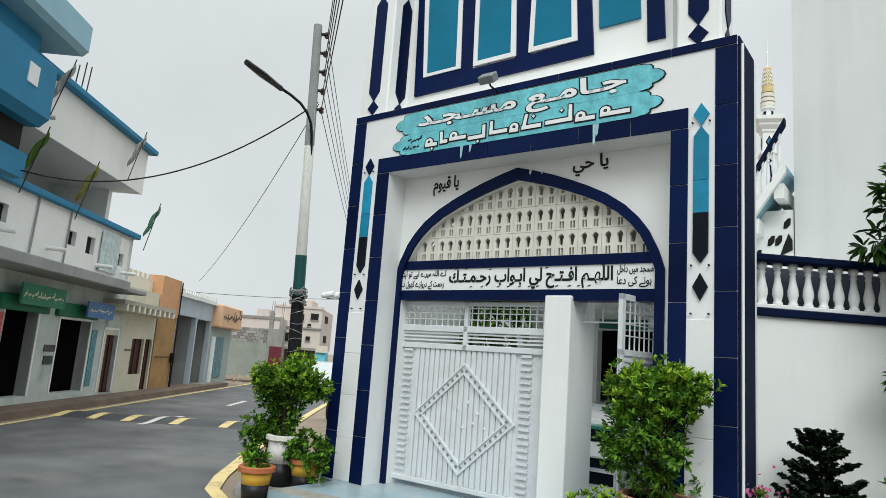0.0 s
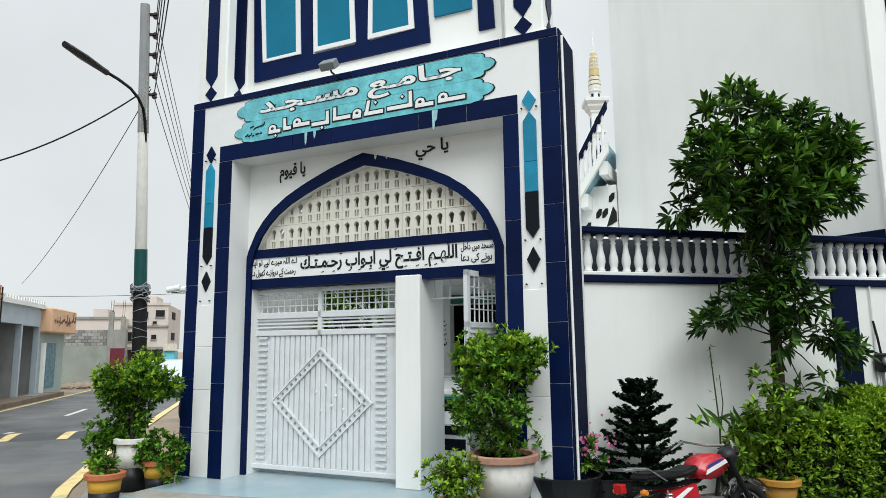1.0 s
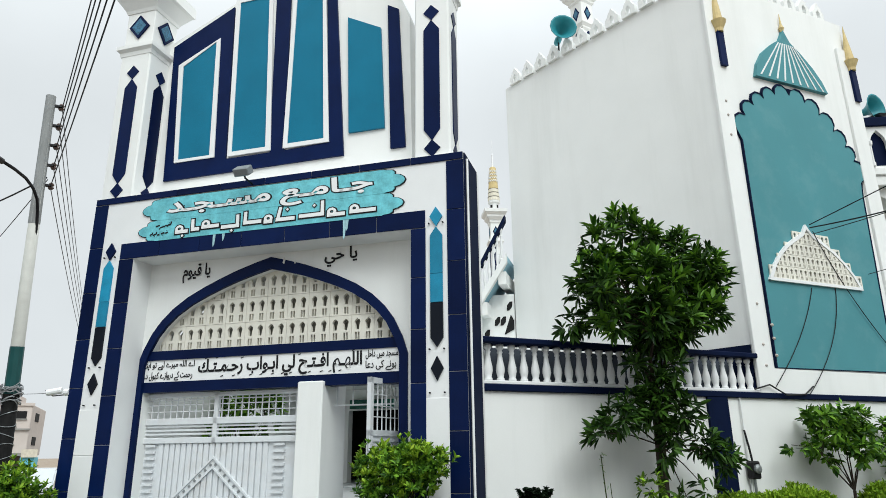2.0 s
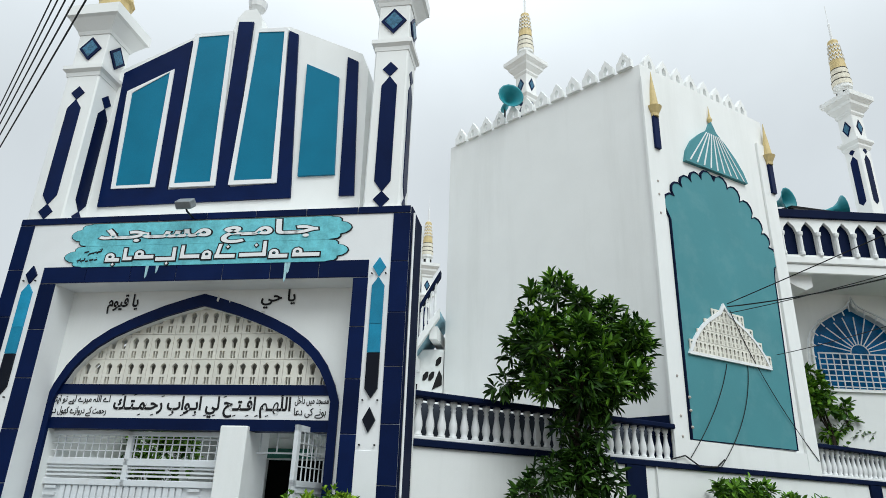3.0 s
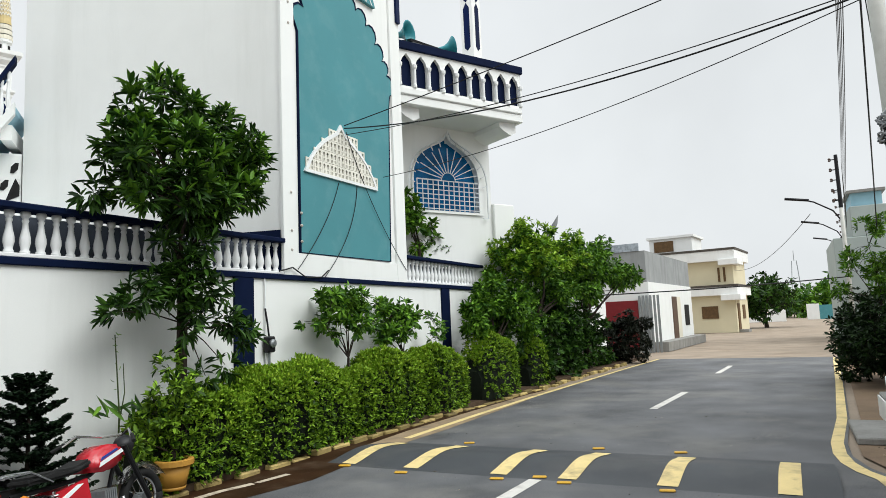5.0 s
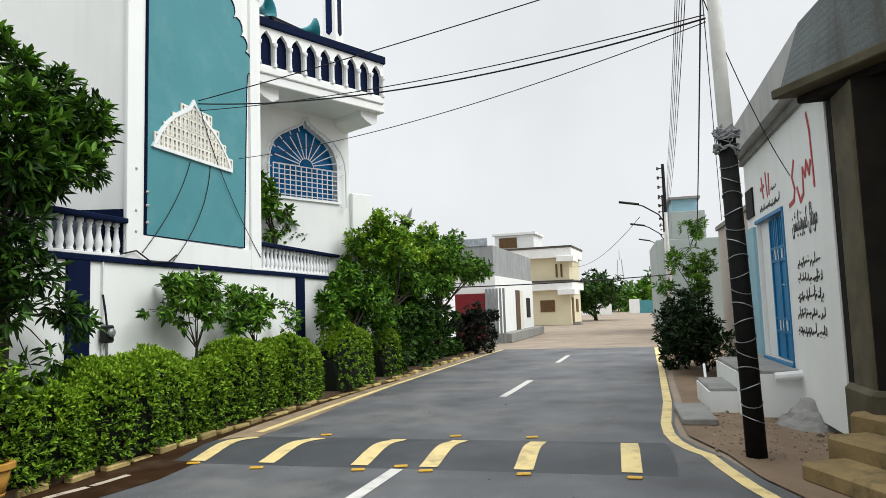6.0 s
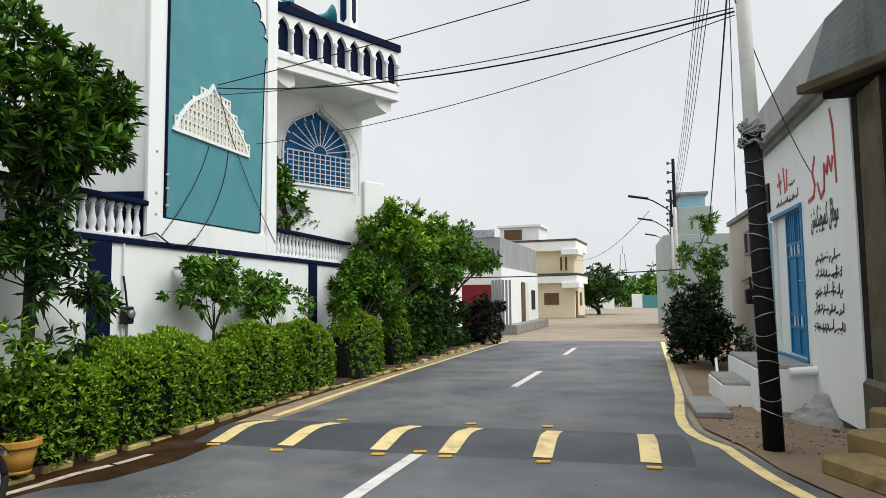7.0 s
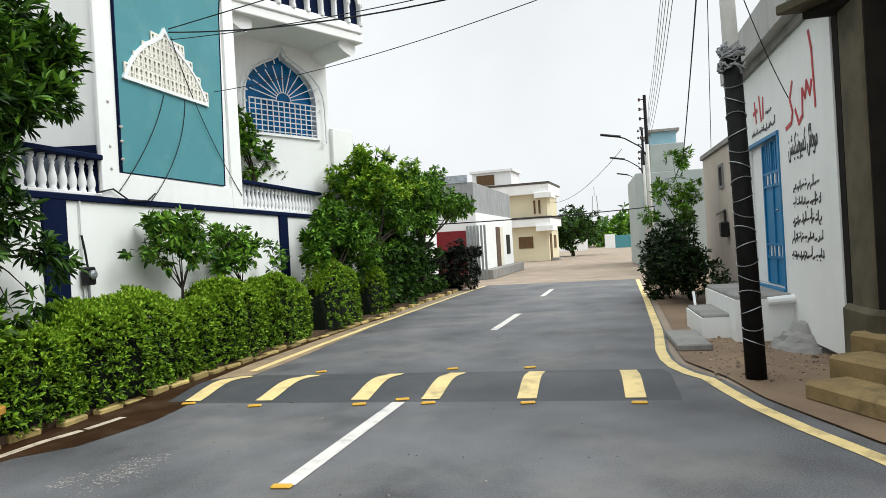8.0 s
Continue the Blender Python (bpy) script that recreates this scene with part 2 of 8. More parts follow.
def sheet(bm, loops, y0, y1):
    """Fills outlines in the x-z plane (the first is the edge, the others are holes) and gives them depth from y0 to y1."""
    edges = []
    for loop in loops:
        vs = [bm.verts.new((x, y0, z)) for x, z in loop]
        edges += [bm.edges.new((vs[i], vs[(i + 1) % len(vs)])) for i in range(len(vs))]
    got = bmesh.ops.triangle_fill(bm, use_beauty=True, use_dissolve=False, edges=edges, normal=(0, -1, 0))
    faces = [g for g in got["geom"] if isinstance(g, bmesh.types.BMFace)]
    ext = bmesh.ops.extrude_face_region(bm, geom=faces)
    bmesh.ops.translate(bm, verts=[g for g in ext["geom"] if isinstance(g, bmesh.types.BMVert)], vec=(0, y1 - y0, 0))
    bmesh.ops.recalc_face_normals(bm, faces=bm.faces)
    return bm


def sh(loops, y0, y1):
    return sheet(bmesh.new(), loops if isinstance(loops[0][0], (tuple, list)) else [loops], y0, y1)


def slab(bm, poly, z0, z1):
    """A flat slab with the outline poly in x-y."""
    lo = [bm.verts.new((x, y, z0)) for x, y in poly]
    hi = [bm.verts.new((x, y, z1)) for x, y in poly]
    n = len(poly)
    bm.faces.new(hi)
    bm.faces.new(lo[::-1])
    for i in range(n):
        bm.faces.new((lo[i], lo[(i + 1) % n], hi[(i + 1) % n], hi[i]))
    bmesh.ops.recalc_face_normals(bm, faces=bm.faces)
    return bm


def lathe(bm, profile, seg=12, cx=0.0, cy=0.0, turn=0.0, squash=1.0):
    """Turns (radius, height) pairs round an upright line."""
    rings = []
    for r, z in profile:
        rings.append([bm.verts.new((cx + r * math.cos(turn + 2 * math.pi * i / seg), cy + squash * r * math.sin(turn + 2 * math.pi * i / seg), z)) for i in range(seg)])
    for a, b in zip(rings, rings[1:]):
        for i in range(seg):
            bm.faces.new((a[i], a[(i + 1) % seg], b[(i + 1) % seg], b[i]))
    bm.faces.new(rings[0][::-1])
    bm.faces.new(rings[-1])
    return bm


def smooth(ob):
    ob.data.polygons.foreach_set("use_smooth", [True] * len(ob.data.polygons))
    return ob


def tube(bm, pts, radius, seg=6, taper=None):
    """A round bar along points; taper gives the radius at its end."""
    pts = [Vector(p) for p in pts]
    rings = []
    for i, p in enumerate(pts):
        d = (pts[min(i + 1, len(pts) - 1)] - pts[max(i - 1, 0)]).normalized()
        a = d.orthogonal().normalized() if i == 0 else (rings_a - d * rings_a.dot(d)).normalized()
        rings_a = a
        b = d.cross(a)
        r = radius if taper is None else radius + (taper - radius) * i / (len(pts) - 1)
        rings.append([bm.verts.new(p + r * (math.cos(2 * math.pi * k / seg) * a + math.sin(2 * math.pi * k / seg) * b)) for k in range(seg)])
    for r0, r1 in zip(rings, rings[1:]):
        for k in range(seg):
            bm.faces.new((r0[k], r0[(k + 1) % seg], r1[(k + 1) % seg], r1[k]))
    bm.faces.new(rings[0][::-1])
    bm.faces.new(rings[-1])
    return bm


def ribbon(bm, pts, width, z, thick=0.004):
    """A flat painted strip along points of the plan."""
    n = len(pts)
    left, right = [], []
    for i in range(n):
        a, b = Vector(pts[max(i - 1, 0)]), Vector(pts[min(i + 1, n - 1)])
        d = (b - a).normalized()
        s = Vector((-d.y, d.x)) * width / 2
        p = Vector(pts[i])
        left.append(bm.verts.new((*(p + s), z)))
        right.append(bm.verts.new((*(p - s), z)))
    for i in range(n - 1):
        bm.faces.new((right[i], right[i + 1], left[i + 1], left[i]))
    return bm


def leaves(name, centers, normals, sizes, material, parent=None, aspect=0.45, label="", droop=0.0, seed=1, at=None, ways=None):
    """One mesh of many folded leaves: a place, a way to face and a length for each, and the way it points where that is given."""
    rs = np.random.RandomState(seed)
    c, nrm, s = np.asarray(centers, float), np.asarray(normals, float), np.asarray(sizes, float)[:, None]
    nrm = nrm + rs.normal(0, 0.45, c.shape)
    nrm /= np.linalg.norm(nrm, axis=1, keepdims=True) + 1e-9
    if ways is None:
        d = rs.normal(0, 1, c.shape)
        d[:, 2] -= droop
        d -= nrm * (d * nrm).sum(1, keepdims=True)
        d /= np.linalg.norm(d, axis=1, keepdims=True) + 1e-9
    else:
        d = np.asarray(ways, float)
        nrm -= d * (d * nrm).sum(1, keepdims=True)
        nrm /= np.linalg.norm(nrm, axis=1, keepdims=True) + 1e-9
    w = np.cross(nrm, d)
    k = len(c)
    verts = np.empty((k, 6, 3))
    verts[:, 0] = c - d * s * 0.5
    verts[:, 1] = c - d * s * 0.12 + w * s * aspect * 0.5 + nrm * s * 0.06
    verts[:, 2] = c + d * s * 0.22 + w * s * aspect * 0.40 + nrm * s * 0.04
    verts[:, 3] = c + d * s * 0.5 - nrm * s * 0.08
    verts[:, 4] = c + d * s * 0.22 - w * s * aspect * 0.40 + nrm * s * 0.04
    verts[:, 5] = c - d * s * 0.12 - w * s * aspect * 0.5 + nrm * s * 0.06
    base = (np.arange(k) * 6)[:, None]
    faces = np.concatenate([base + [0, 1, 2, 3], base + [0, 3, 4, 5]])
    me = bpy.data.meshes.new(name)
    me.vertices.add(k * 6)
    me.vertices.foreach_set("co", verts.ravel())
    me.loops.add(len(faces) * 4)
    me.loops.foreach_set("vertex_index", faces.ravel().astype(np.int32))
    me.polygons.add(len(faces))
    me.polygons.foreach_set("loop_start", np.arange(len(faces), dtype=np.int32) * 4)
    me.polygons.foreach_set("loop_total", np.full(len(faces), 4, dtype=np.int32))
    me.update(calc_edges=True)
    me.materials.append(material)
    ob = new(name, me)
    if parent is not None:
        ob.parent = parent
    if at is not None:
        ob.matrix_basis = at
    tagged(ob, label, kind="stuff")
    return ob


def bump_cloud(count, clumps, seed, shell=0.55):
    """Places and outward ways for leaves, spread over a crown made of round clumps (x, y, z, radius)."""
    rs = np.random.RandomState(seed)
    cl = np.array(clumps, float)
    pick = rs.choice(len(cl), count, p=cl[:, 3] ** 2 / (cl[:, 3] ** 2).sum())
    way = rs.normal(0, 1, (count, 3))
    way /= np.linalg.norm(way, axis=1, keepdims=True)
    rad = cl[pick, 3] * (shell + (1 - shell) * rs.rand(count) ** 0.6) * (1 + 0.12 * rs.normal(0, 1, count))
    return cl[pick, :3] + way * rad[:, None], way + np.array([0, 0, 0.5])


def shoots(tips, outs, per, length, seed, droop=0.3, splay=1.15):
    """Whorls of leaves at the tips of twigs: place, facing, length and way of each leaf."""
    rs = np.random.RandomState(seed)
    tips, outs = np.asarray(tips, float), np.asarray(outs, float)
    outs = outs / (np.linalg.norm(outs, axis=1, keepdims=True) + 1e-9)
    a = np.cross(outs, [0.31, 0.87, 0.39])
    a /= np.linalg.norm(a, axis=1, keepdims=True) + 1e-9
    b = np.cross(outs, a)
    n = len(tips)
    turn = rs.rand(n, 1) * 6.283 + np.arange(per) * 2.4
    open_ = splay * (0.35 + 0.75 * rs.rand(n, per))
    d = np.cos(open_)[..., None] * outs[:, None] + np.sin(open_)[..., None] * (np.cos(turn)[..., None] * a[:, None] + np.sin(turn)[..., None] * b[:, None])
    d[..., 2] -= droop
    d /= np.linalg.norm(d, axis=2, keepdims=True)
    size = length * (0.65 + 0.6 * rs.rand(n, per))
    back = 0.35 * length * rs.rand(n, per)
    place = tips[:, None] + d * (size * 0.55)[..., None] - outs[:, None] * back[..., None]
    face = np.repeat(outs[:, None], per, 1) * 0.8 + [0, 0, 0.7]
    return place.reshape(-1, 3), face.reshape(-1, 3), size.ravel(), d.reshape(-1, 3)


# ---- ground, roads, kerbs ----
def flat(name, poly, z, material, m, label):
    bm = bmesh.new()
    bm.faces.new([bm.verts.new((x, y, z)) for x, y in poly])
    bmesh.ops.triangulate(bm, faces=bm.faces)
    return tagged(part(name, bm, material, at=m), label, name.split("_")[0], kind="structure")


flat("ground", [(-900, -900), (900, -900), (900, 900), (-900, 900)], -0.02, sand, WALL, "sandy brown earth reaching to the horizon")
CORNER = [(-6.0, 60), (-5.95, 13.7), (-5.86, 5.7), (-5.72, 3.06), (-5.6, 2.2), (-5.2, 1.36), (-4.4, 0.6), (-3.5, 0.02), (-2.2, -0.5), (-0.9, -0.85), (0.6, -1.15), (1.8, -1.3)]
LEFT_EDGE = CORNER + [(2.8, -1.4), (7.85, -1.43), (10.8, -1.51), (17.8, -1.82), (22.6, -2.1)]
RIGHT_EDGE = [(22.6, -8.0), (8.48, -7.36), (6.4, -7.2), (5.6, -7.2), (5.0, -7.32), (4.6, -7.5), (3.9, -7.66), (3.25, -7.82), (2.56, -8.05), (1.9, -8.25), (0.8, -8.55), (-5, -8.9), (-60, -8.9)]
flat("road", LEFT_EDGE + RIGHT_EDGE + [(-60, -2.0), (-10.85, -2.0), (-10.85, 60)], 0.0, asphalt, WALL, "dark grey asphalt road, dusty at its edges")


def painted(name, polys, material, label, z=0.006):
    """Road paint: one thing, its strips in one mesh."""
    bm = bmesh.new()
    for pts, width in polys:
        ribbon(bm, pts, width, z)
    return tagged(part(name, bm, material, at=WALL), label, "road marking", kind="structure")


painted("road_line_corner", [(CORNER[:-1], 0.18)], yellow_line, "worn yellow edge line round the mosque corner")
painted("road_line_left", [([(5.4, -1.5), (7.85, -1.52), (10.8, -1.6), (17.8, -1.92), (22.4, -2.2)], 0.12)], yellow_line, "worn yellow edge line along the hedge")
painted("road_line_right", [([(22.2, -7.86), (14, -7.52), (8.48, -7.26), (6.4, -7.09), (5.7, -7.08), (5.2, -7.13), (4.8, -7.24), (4.5, -7.39), (3.9, -7.48), (3.25, -7.6), (2.56, -7.79), (1.91, -8.02), (0.8, -8.35), (-2, -8.6)], 0.14)], yellow_line, "yellow edge line bending outward at the hump")
painted("road_line_old", [([(1.1, -1.08), (1.62, -1.15), (2.07, -1.18), (2.44, -1.28)], 0.1), ([(2.48, -1.29), (2.7, -1.32), (2.94, -1.35)], 0.09)], mat("mud_stained_line", (0.50, 0.43, 0.33), 0.8, 0.3, 5, 0.3, stain=(0.14, 0.10, 0.07), stain_amt=0.9, stain_scale=7), "broken pale edge line in the wet dirt")
painted("road_line_side", [([(-10.7, 3.0), (-10.75, 9.5), (-10.75, 40)], 0.12)], yellow_line, "worn yellow edge line along the shops")
for a, b in (((1.12, -4.07), (3.52, -4.19)), ((9.1, -4.4), (11.8, -4.58)), ((16.3, -4.8), (19.0, -4.93))):
    painted("road_dash", [([a, b], 0.14)], white_line, "white centre line dash on asphalt")
painted("road_dash", [([(-8.45, 14.0), (-8.45, 16.2)], 0.14)], white_line, "white centre line dash on asphalt")
bm = bmesh.new()
rows = []
for k in range(15):
    y = 8.1 + 0.15 * k
    z = 0.008 + (0.062 * (0.5 + 0.5 * math.cos(2 * math.pi * (y - 9.2) / 1.7)) if abs(y - 9.2) < 0.85 else 0)
    rows.append([bm.verts.new((-8.75 + 0.095 * (y - 8.1) + q, y, z)) for q in (-0.07, 0.07)])
for p_, q_ in zip(rows, rows[1:]):
    bm.faces.new((p_[0], p_[1], q_[1], q_[0]))
tagged(part("road_dash", bm, white_line, at=WALL), "white centre line dash running over the hump", "road marking", kind="structure")


def hump(m, length, width, height, label, stripes):
    """A rounded asphalt speed hump with painted bars that follow its back."""
    top = thing("speed_hump", m, label, "speed hump", kind="structure")
    bm = bmesh.new()
    prof = [(width * (i / 12 - 0.5), height * (0.5 + 0.5 * math.cos(2 * math.pi * (i / 12 - 0.5)))) for i in range(13)]
    rows = [[bm.verts.new((x, y, z - 0.002)) for x, z in prof] for y in (0, length)]
    for i in range(12):
        bm.faces.new((rows[0][i], rows[0][i + 1], rows[1][i + 1], rows[1][i]))
    bmesh.ops.recalc_face_normals(bm, faces=bm.faces)
    smooth(part("hump", bm, mat("fresh_asphalt", (0.052, 0.056, 0.062), 0.6, 0.3, 1.2, 0.6, fine=130, stain=(0.11, 0.105, 0.10), stain_amt=0.5, stain_scale=0.9, spec=0.3), top))
    for y, w, skew in stripes:
        bm = bmesh.new()
        a = [[bm.verts.new((x, y + skew * i / 12 + s * w / 2, z + 0.005)) for s in (-1, 1)] for i, (x, z) in enumerate(prof[1:-1])]
        for p, q in zip(a, a[1:]):
            bm.faces.new((p[0], q[0], q[1], p[1]))
        bmesh.ops.recalc_face_normals(bm, faces=bm.faces)
        part("painted_bar", bm, yellow_line, top)
    return top


hump(WALL @ pose(4.33, -7.0, 0), 5.6, 1.7, 0.075, "low asphalt speed hump with yellow bars",
     [(0.42, 0.20, 0.0), (1.49, 0.20, 0.0), (2.50, 0.20, -0.03), (3.28, 0.20, 0.0), (4.40, 0.20, 0.0), (5.28, 0.20, 0.1)])
hump(WALL @ pose(-10.8, 9.2, 0, 0, 0, -90), 4.85, 1.7, 0.06, "low asphalt speed hump with yellow bars", [(0.1, 0.2, 0.0), (0.85, 0.2, 0.0), (1.58, 0.2, 0.0), (2.6, 0.2, 0.0), (3.65, 0.2, 0.0)])
stud_bm = bx(-0.032, 0.032, -0.075, 0.075, 0.0, 0.022, 0.01)
stud = tagged(part("road_stud", stud_bm, yellow_stud, at=WALL @ pose(3.42, -6.6, 0)), "small yellow plastic road stud beside the hump", "road stud", "road studs")
for u, v in ((3.44, -5.54), (3.46, -4.52), (3.42, -3.79), (3.38, -2.62), (3.5, -1.75), (5.3, -5.4), (5.3, -4.4), (5.25, -2.6), (3.62, -4.2), (1.08, -4.06)):
    copy_thing(stud, WALL @ pose(u, v, 0, 0, 0, 4 * u))

# verge along the wall, plinth of the gate
bm = slab(bmesh.new(), [(-0.6, -0.62), (0.8, -0.8), (1.9, -0.84), (5.2, -0.85), (8.3, -0.96), (12, -1.18), (14, -1.2), (22, -1.5), (24.5, -1.5), (24.5, 0.02), (-0.6, 0.02)], -0.02, 0.085)
tagged(part("verge", bm, wet_earth, at=WALL), "strip of dark damp earth under the hedge", "verge", kind="structure")
rng = random.Random(4)
kerb_line = [(0.7, -0.84), (1.9, -0.88), (3.0, -0.9), (5.2, -0.91), (8.3, -1.02), (12, -1.24), (14, -1.28), (20, -1.5)]
kerb = thing("kerb", WALL, "low broken brick kerb with worn yellow paint", "kerb", kind="structure")
kerb_mesh = bpy.data.meshes.new("kerb_brick")
kb = bx(-0.17, 0.17, -0.06, 0.06, -0.01, 0.1, 0.015)
kb.to_mesh(kerb_mesh)
kb.free()
kerb_mesh.materials.append(mat("painted_kerb_brick", (0.34, 0.26, 0.10), 0.85, 0.4, 6, 0.6, stain=(0.07, 0.05, 0.035), stain_amt=1.0, stain_scale=3, obj=0.5))
for (ax, ay), (bx_, by_) in zip(kerb_line, kerb_line[1:]):
    n = max(1, int(math.hypot(bx_ - ax, by_ - ay) / 0.38))
    for i in range(n):
        f = (i + 0.5) / n
        ob = new("kerb_brick", kerb_mesh)
        ob.parent = kerb
        ob.matrix_basis = pose(ax + (bx_ - ax) * f, ay + (by_ - ay) * f + rng.uniform(-0.05, 0.05), rng.uniform(-0.08, -0.02), rng.uniform(-4, 4), rng.uniform(-3, 3),
                               math.degrees(math.atan2(by_ - ay, bx_ - ax)) + rng.uniform(-6, 6))
PL = 0.18
bm = slab(bmesh.new(), [(0.32, -1.12), (1.37, -1.02), (3.2, -0.68), (4.9, -0.55), (5.3, -0.2), (5.3, 0.6), (4.99, 0.6), (4.99, 3.0), (0.05, 3.0), (-0.02, 2.0), (-0.02, -0.02), (0.3, -0.1)], -0.02, PL)
bm2 = slab(bmesh.new(), [(0.33, -1.11), (1.37, -1.01), (3.2, -0.67), (4.88, -0.54), (4.88, -0.28), (3.1, -0.42), (1.3, -0.72), (0.35, -0.8)], PL - 0.03, PL + 0.004)
tagged(part("platform_edge", bm2, mat("worn_step_edge", (0.33, 0.32, 0.29), 0.8, 0.3, 2.5, 0.4, stain=(0.16, 0.14, 0.11), stain_amt=0.7, stain_scale=2.5), at=GATE), "worn grey cement edge of the gate platform", "platform", kind="structure")
tagged(part("plinth", bm, plinth_mat, at=GATE), "raised platform with pale blue tiles before the gate", "platform", kind="structure")
bm = slab(bmesh.new(), [(-0.45, -1.0), (-0.1, -1.25), (0.5, -1.36), (1.62, -1.24), (3.34, -0.92), (5.2, -0.8), (6.0, -0.5), (5.6, 0.3), (0.2, 0.3), (-0.1, 1.9), (-2.6, 1.5), (-1.9, 0.55), (-1.1, -0.38)], -0.02, 0.07)
tagged(part("apron", bm, concrete, at=GATE), "low worn concrete apron below the platform", "apron", kind="structure")

# ---- gate tower ----
tower = thing("gate_tower", GATE, "white gate tower with navy tile bands and turquoise sign", "gate tower")
TOP = 5.03
# side walls, lintel and recessed front with the arch
CX, HW = 2.47, 1.80
ARCH = [(0.0, 1.0), (0.12, 0.955), (0.27, 0.89), (0.40, 0.82), (0.51, 0.755), (0.64, 0.665), (0.755, 0.555), (0.84, 0.44), (0.905, 0.32), (0.965, 0.15), (1.0, 0.0)]


def arch(cx, hw, z0, h, floor):
    """Outline of the flat pointed arch, from its left foot to its right."""
    right = [(cx + x * hw, z0 + y * h) for x, y in ARCH]
    left = [(2 * cx - x, z) for x, z in right[:0:-1]]
    return [(cx - hw, floor)] + left + right + [(cx + hw, floor)]


outer = [(0.0, PL), (0.0, TOP), (5.04, TOP), (5.04, PL), (4.42, PL), (4.42, 4.16), (0.70, 4.16), (0.70, PL)]
part("front_wall", sh(outer, 0.0, 0.35), white_tile, tower)
part("side_tiles", bx(5.041, 5.056, 0.004, 0.6, PL, TOP - 0.01), navy_paint, tower, "navy tiled side face")
ring_o = arch(CX, HW, 2.83, 1.28, PL)
ring_i = arch(CX, HW - 0.10, 2.83, 1.13, PL)
part("spandrel", sh([(0.68, PL), (0.68, 4.18), (4.44, 4.18), (4.44, PL)] + ring_o[::-1], 0.35, 0.6), white, tower)
part("arch_band", sh(ring_o + ring_i[::-1], 0.325, 0.37), navy, tower, "navy pointed arch band")
part("arch_reveal", sh(ring_o + ring_i[::-1], 0.37, 0.62), white, tower)
bm = bmesh.new()
box(bm, 0.0, 0.3, 0.35, 0.75, PL, TOP)
part("side_wall", bm, white, tower)
bm = bmesh.new()
box(bm, 4.74, 5.04, 0.35, 0.75, PL, TOP)
part("side_wall", bm, white, tower)
part("roof", bx(0.3, 4.74, 0.35, 0.75, TOP - 0.2, TOP), white, tower)


def tile_run(x0, x1, z0, z1, y, step, material, mesh_name, upright=True):
    """A run of tiles with open joints on the front, each a part of the tower."""
    n = max(1, round(((z1 - z0) if upright else (x1 - x0)) / step))
    for i in range(n):
        if upright:
            a, b = z0 + (z1 - z0) * i / n, z0 + (z1 - z0) * (i + 1) / n
            bm = bx(x0, x1, y, y + 0.014, a + 0.003, b - 0.003, 0.003)
        else:
            a, b = x0 + (x1 - x0) * i / n, x0 + (x1 - x0) * (i + 1) / n
            bm = bx(a + 0.003, b - 0.003, y, y + 0.014, z0, z1, 0.003)
        part(mesh_name, bm, material, tower)


tile_run(0.0, 0.20, PL, 4.94, -0.013, 0.6, navy, "navy_tile")
tile_run(4.84, 5.04, PL, 4.94, -0.013, 0.6, navy, "navy_tile")
tile_run(0.0, 5.04, 4.945, TOP, -0.016, 0.62, navy, "navy_tile", upright=False)
tile_run(0.49, 0.70, PL, 4.16, -0.013, 0.6, navy, "navy_tile")
tile_run(4.42, 4.59, PL, 4.16, -0.013, 0.6, navy, "navy_tile")
tile_run(0.49, 4.59, 4.165, 4.37, -0.013, 0.55, navy, "navy_tile", upright=False)
tile_run(0.20, 0.49, PL, 2.3, -0.009, 0.6, white_tile, "white_tile")
tile_run(4.59, 4.84, PL, 2.3, -0.009, 0.6, white_tile, "white_tile")
part("downpipe", tube(bmesh.new(), [(5.075, 0.04, PL), (5.075, 0.04, 4.95)], 0.014, 8), white_plain, tower)


def diamond(cx, cz, hw, hh):
    return [(cx - hw, cz), (cx, cz + hh), (cx + hw, cz), (cx, cz - hh)]


for cx in (0.345, 4.715):
    part("blue_diamond", sh(diamond(cx, 4.28, 0.075, 0.115), -0.022, 0.0), blue_tile if cx > 1 else navy, tower)
    for z0, z1, m in ((2.82, 3.3, black_tile), (3.305, 3.62, blue_tile), (3.625, 4.16, blue_tile)):
        lo, hi = z0 == 2.82, z1 == 4.16
        poly = ([(cx, z0), (cx + 0.07, z0 + 0.1)] if lo else [(cx + 0.07, z0)]) + ([(cx + 0.07, z1 - 0.1), (cx, z1), (cx - 0.07, z1 - 0.1)] if hi else [(cx + 0.07, z1), (cx - 0.07, z1)]) + ([(cx - 0.07, z0 + 0.1)] if lo else [(cx - 0.07, z0)])
        part("glazed_panel", sh(poly, -0.022, 0.0), m, tower)
    part("dark_diamond", sh(diamond(cx, 2.6, 0.07, 0.13), -0.022, 0.0), black_tile, tower)
    for z in (2.35, 2.8, 4.2):
        for s in (-0.08, 0.08):
            part("stud", lathe(bmesh.new(), [(0.01, -0.01), (0.01, 0.012)], 6), dark_metal, tower, at=pose(cx + s, -0.022, z, 90))

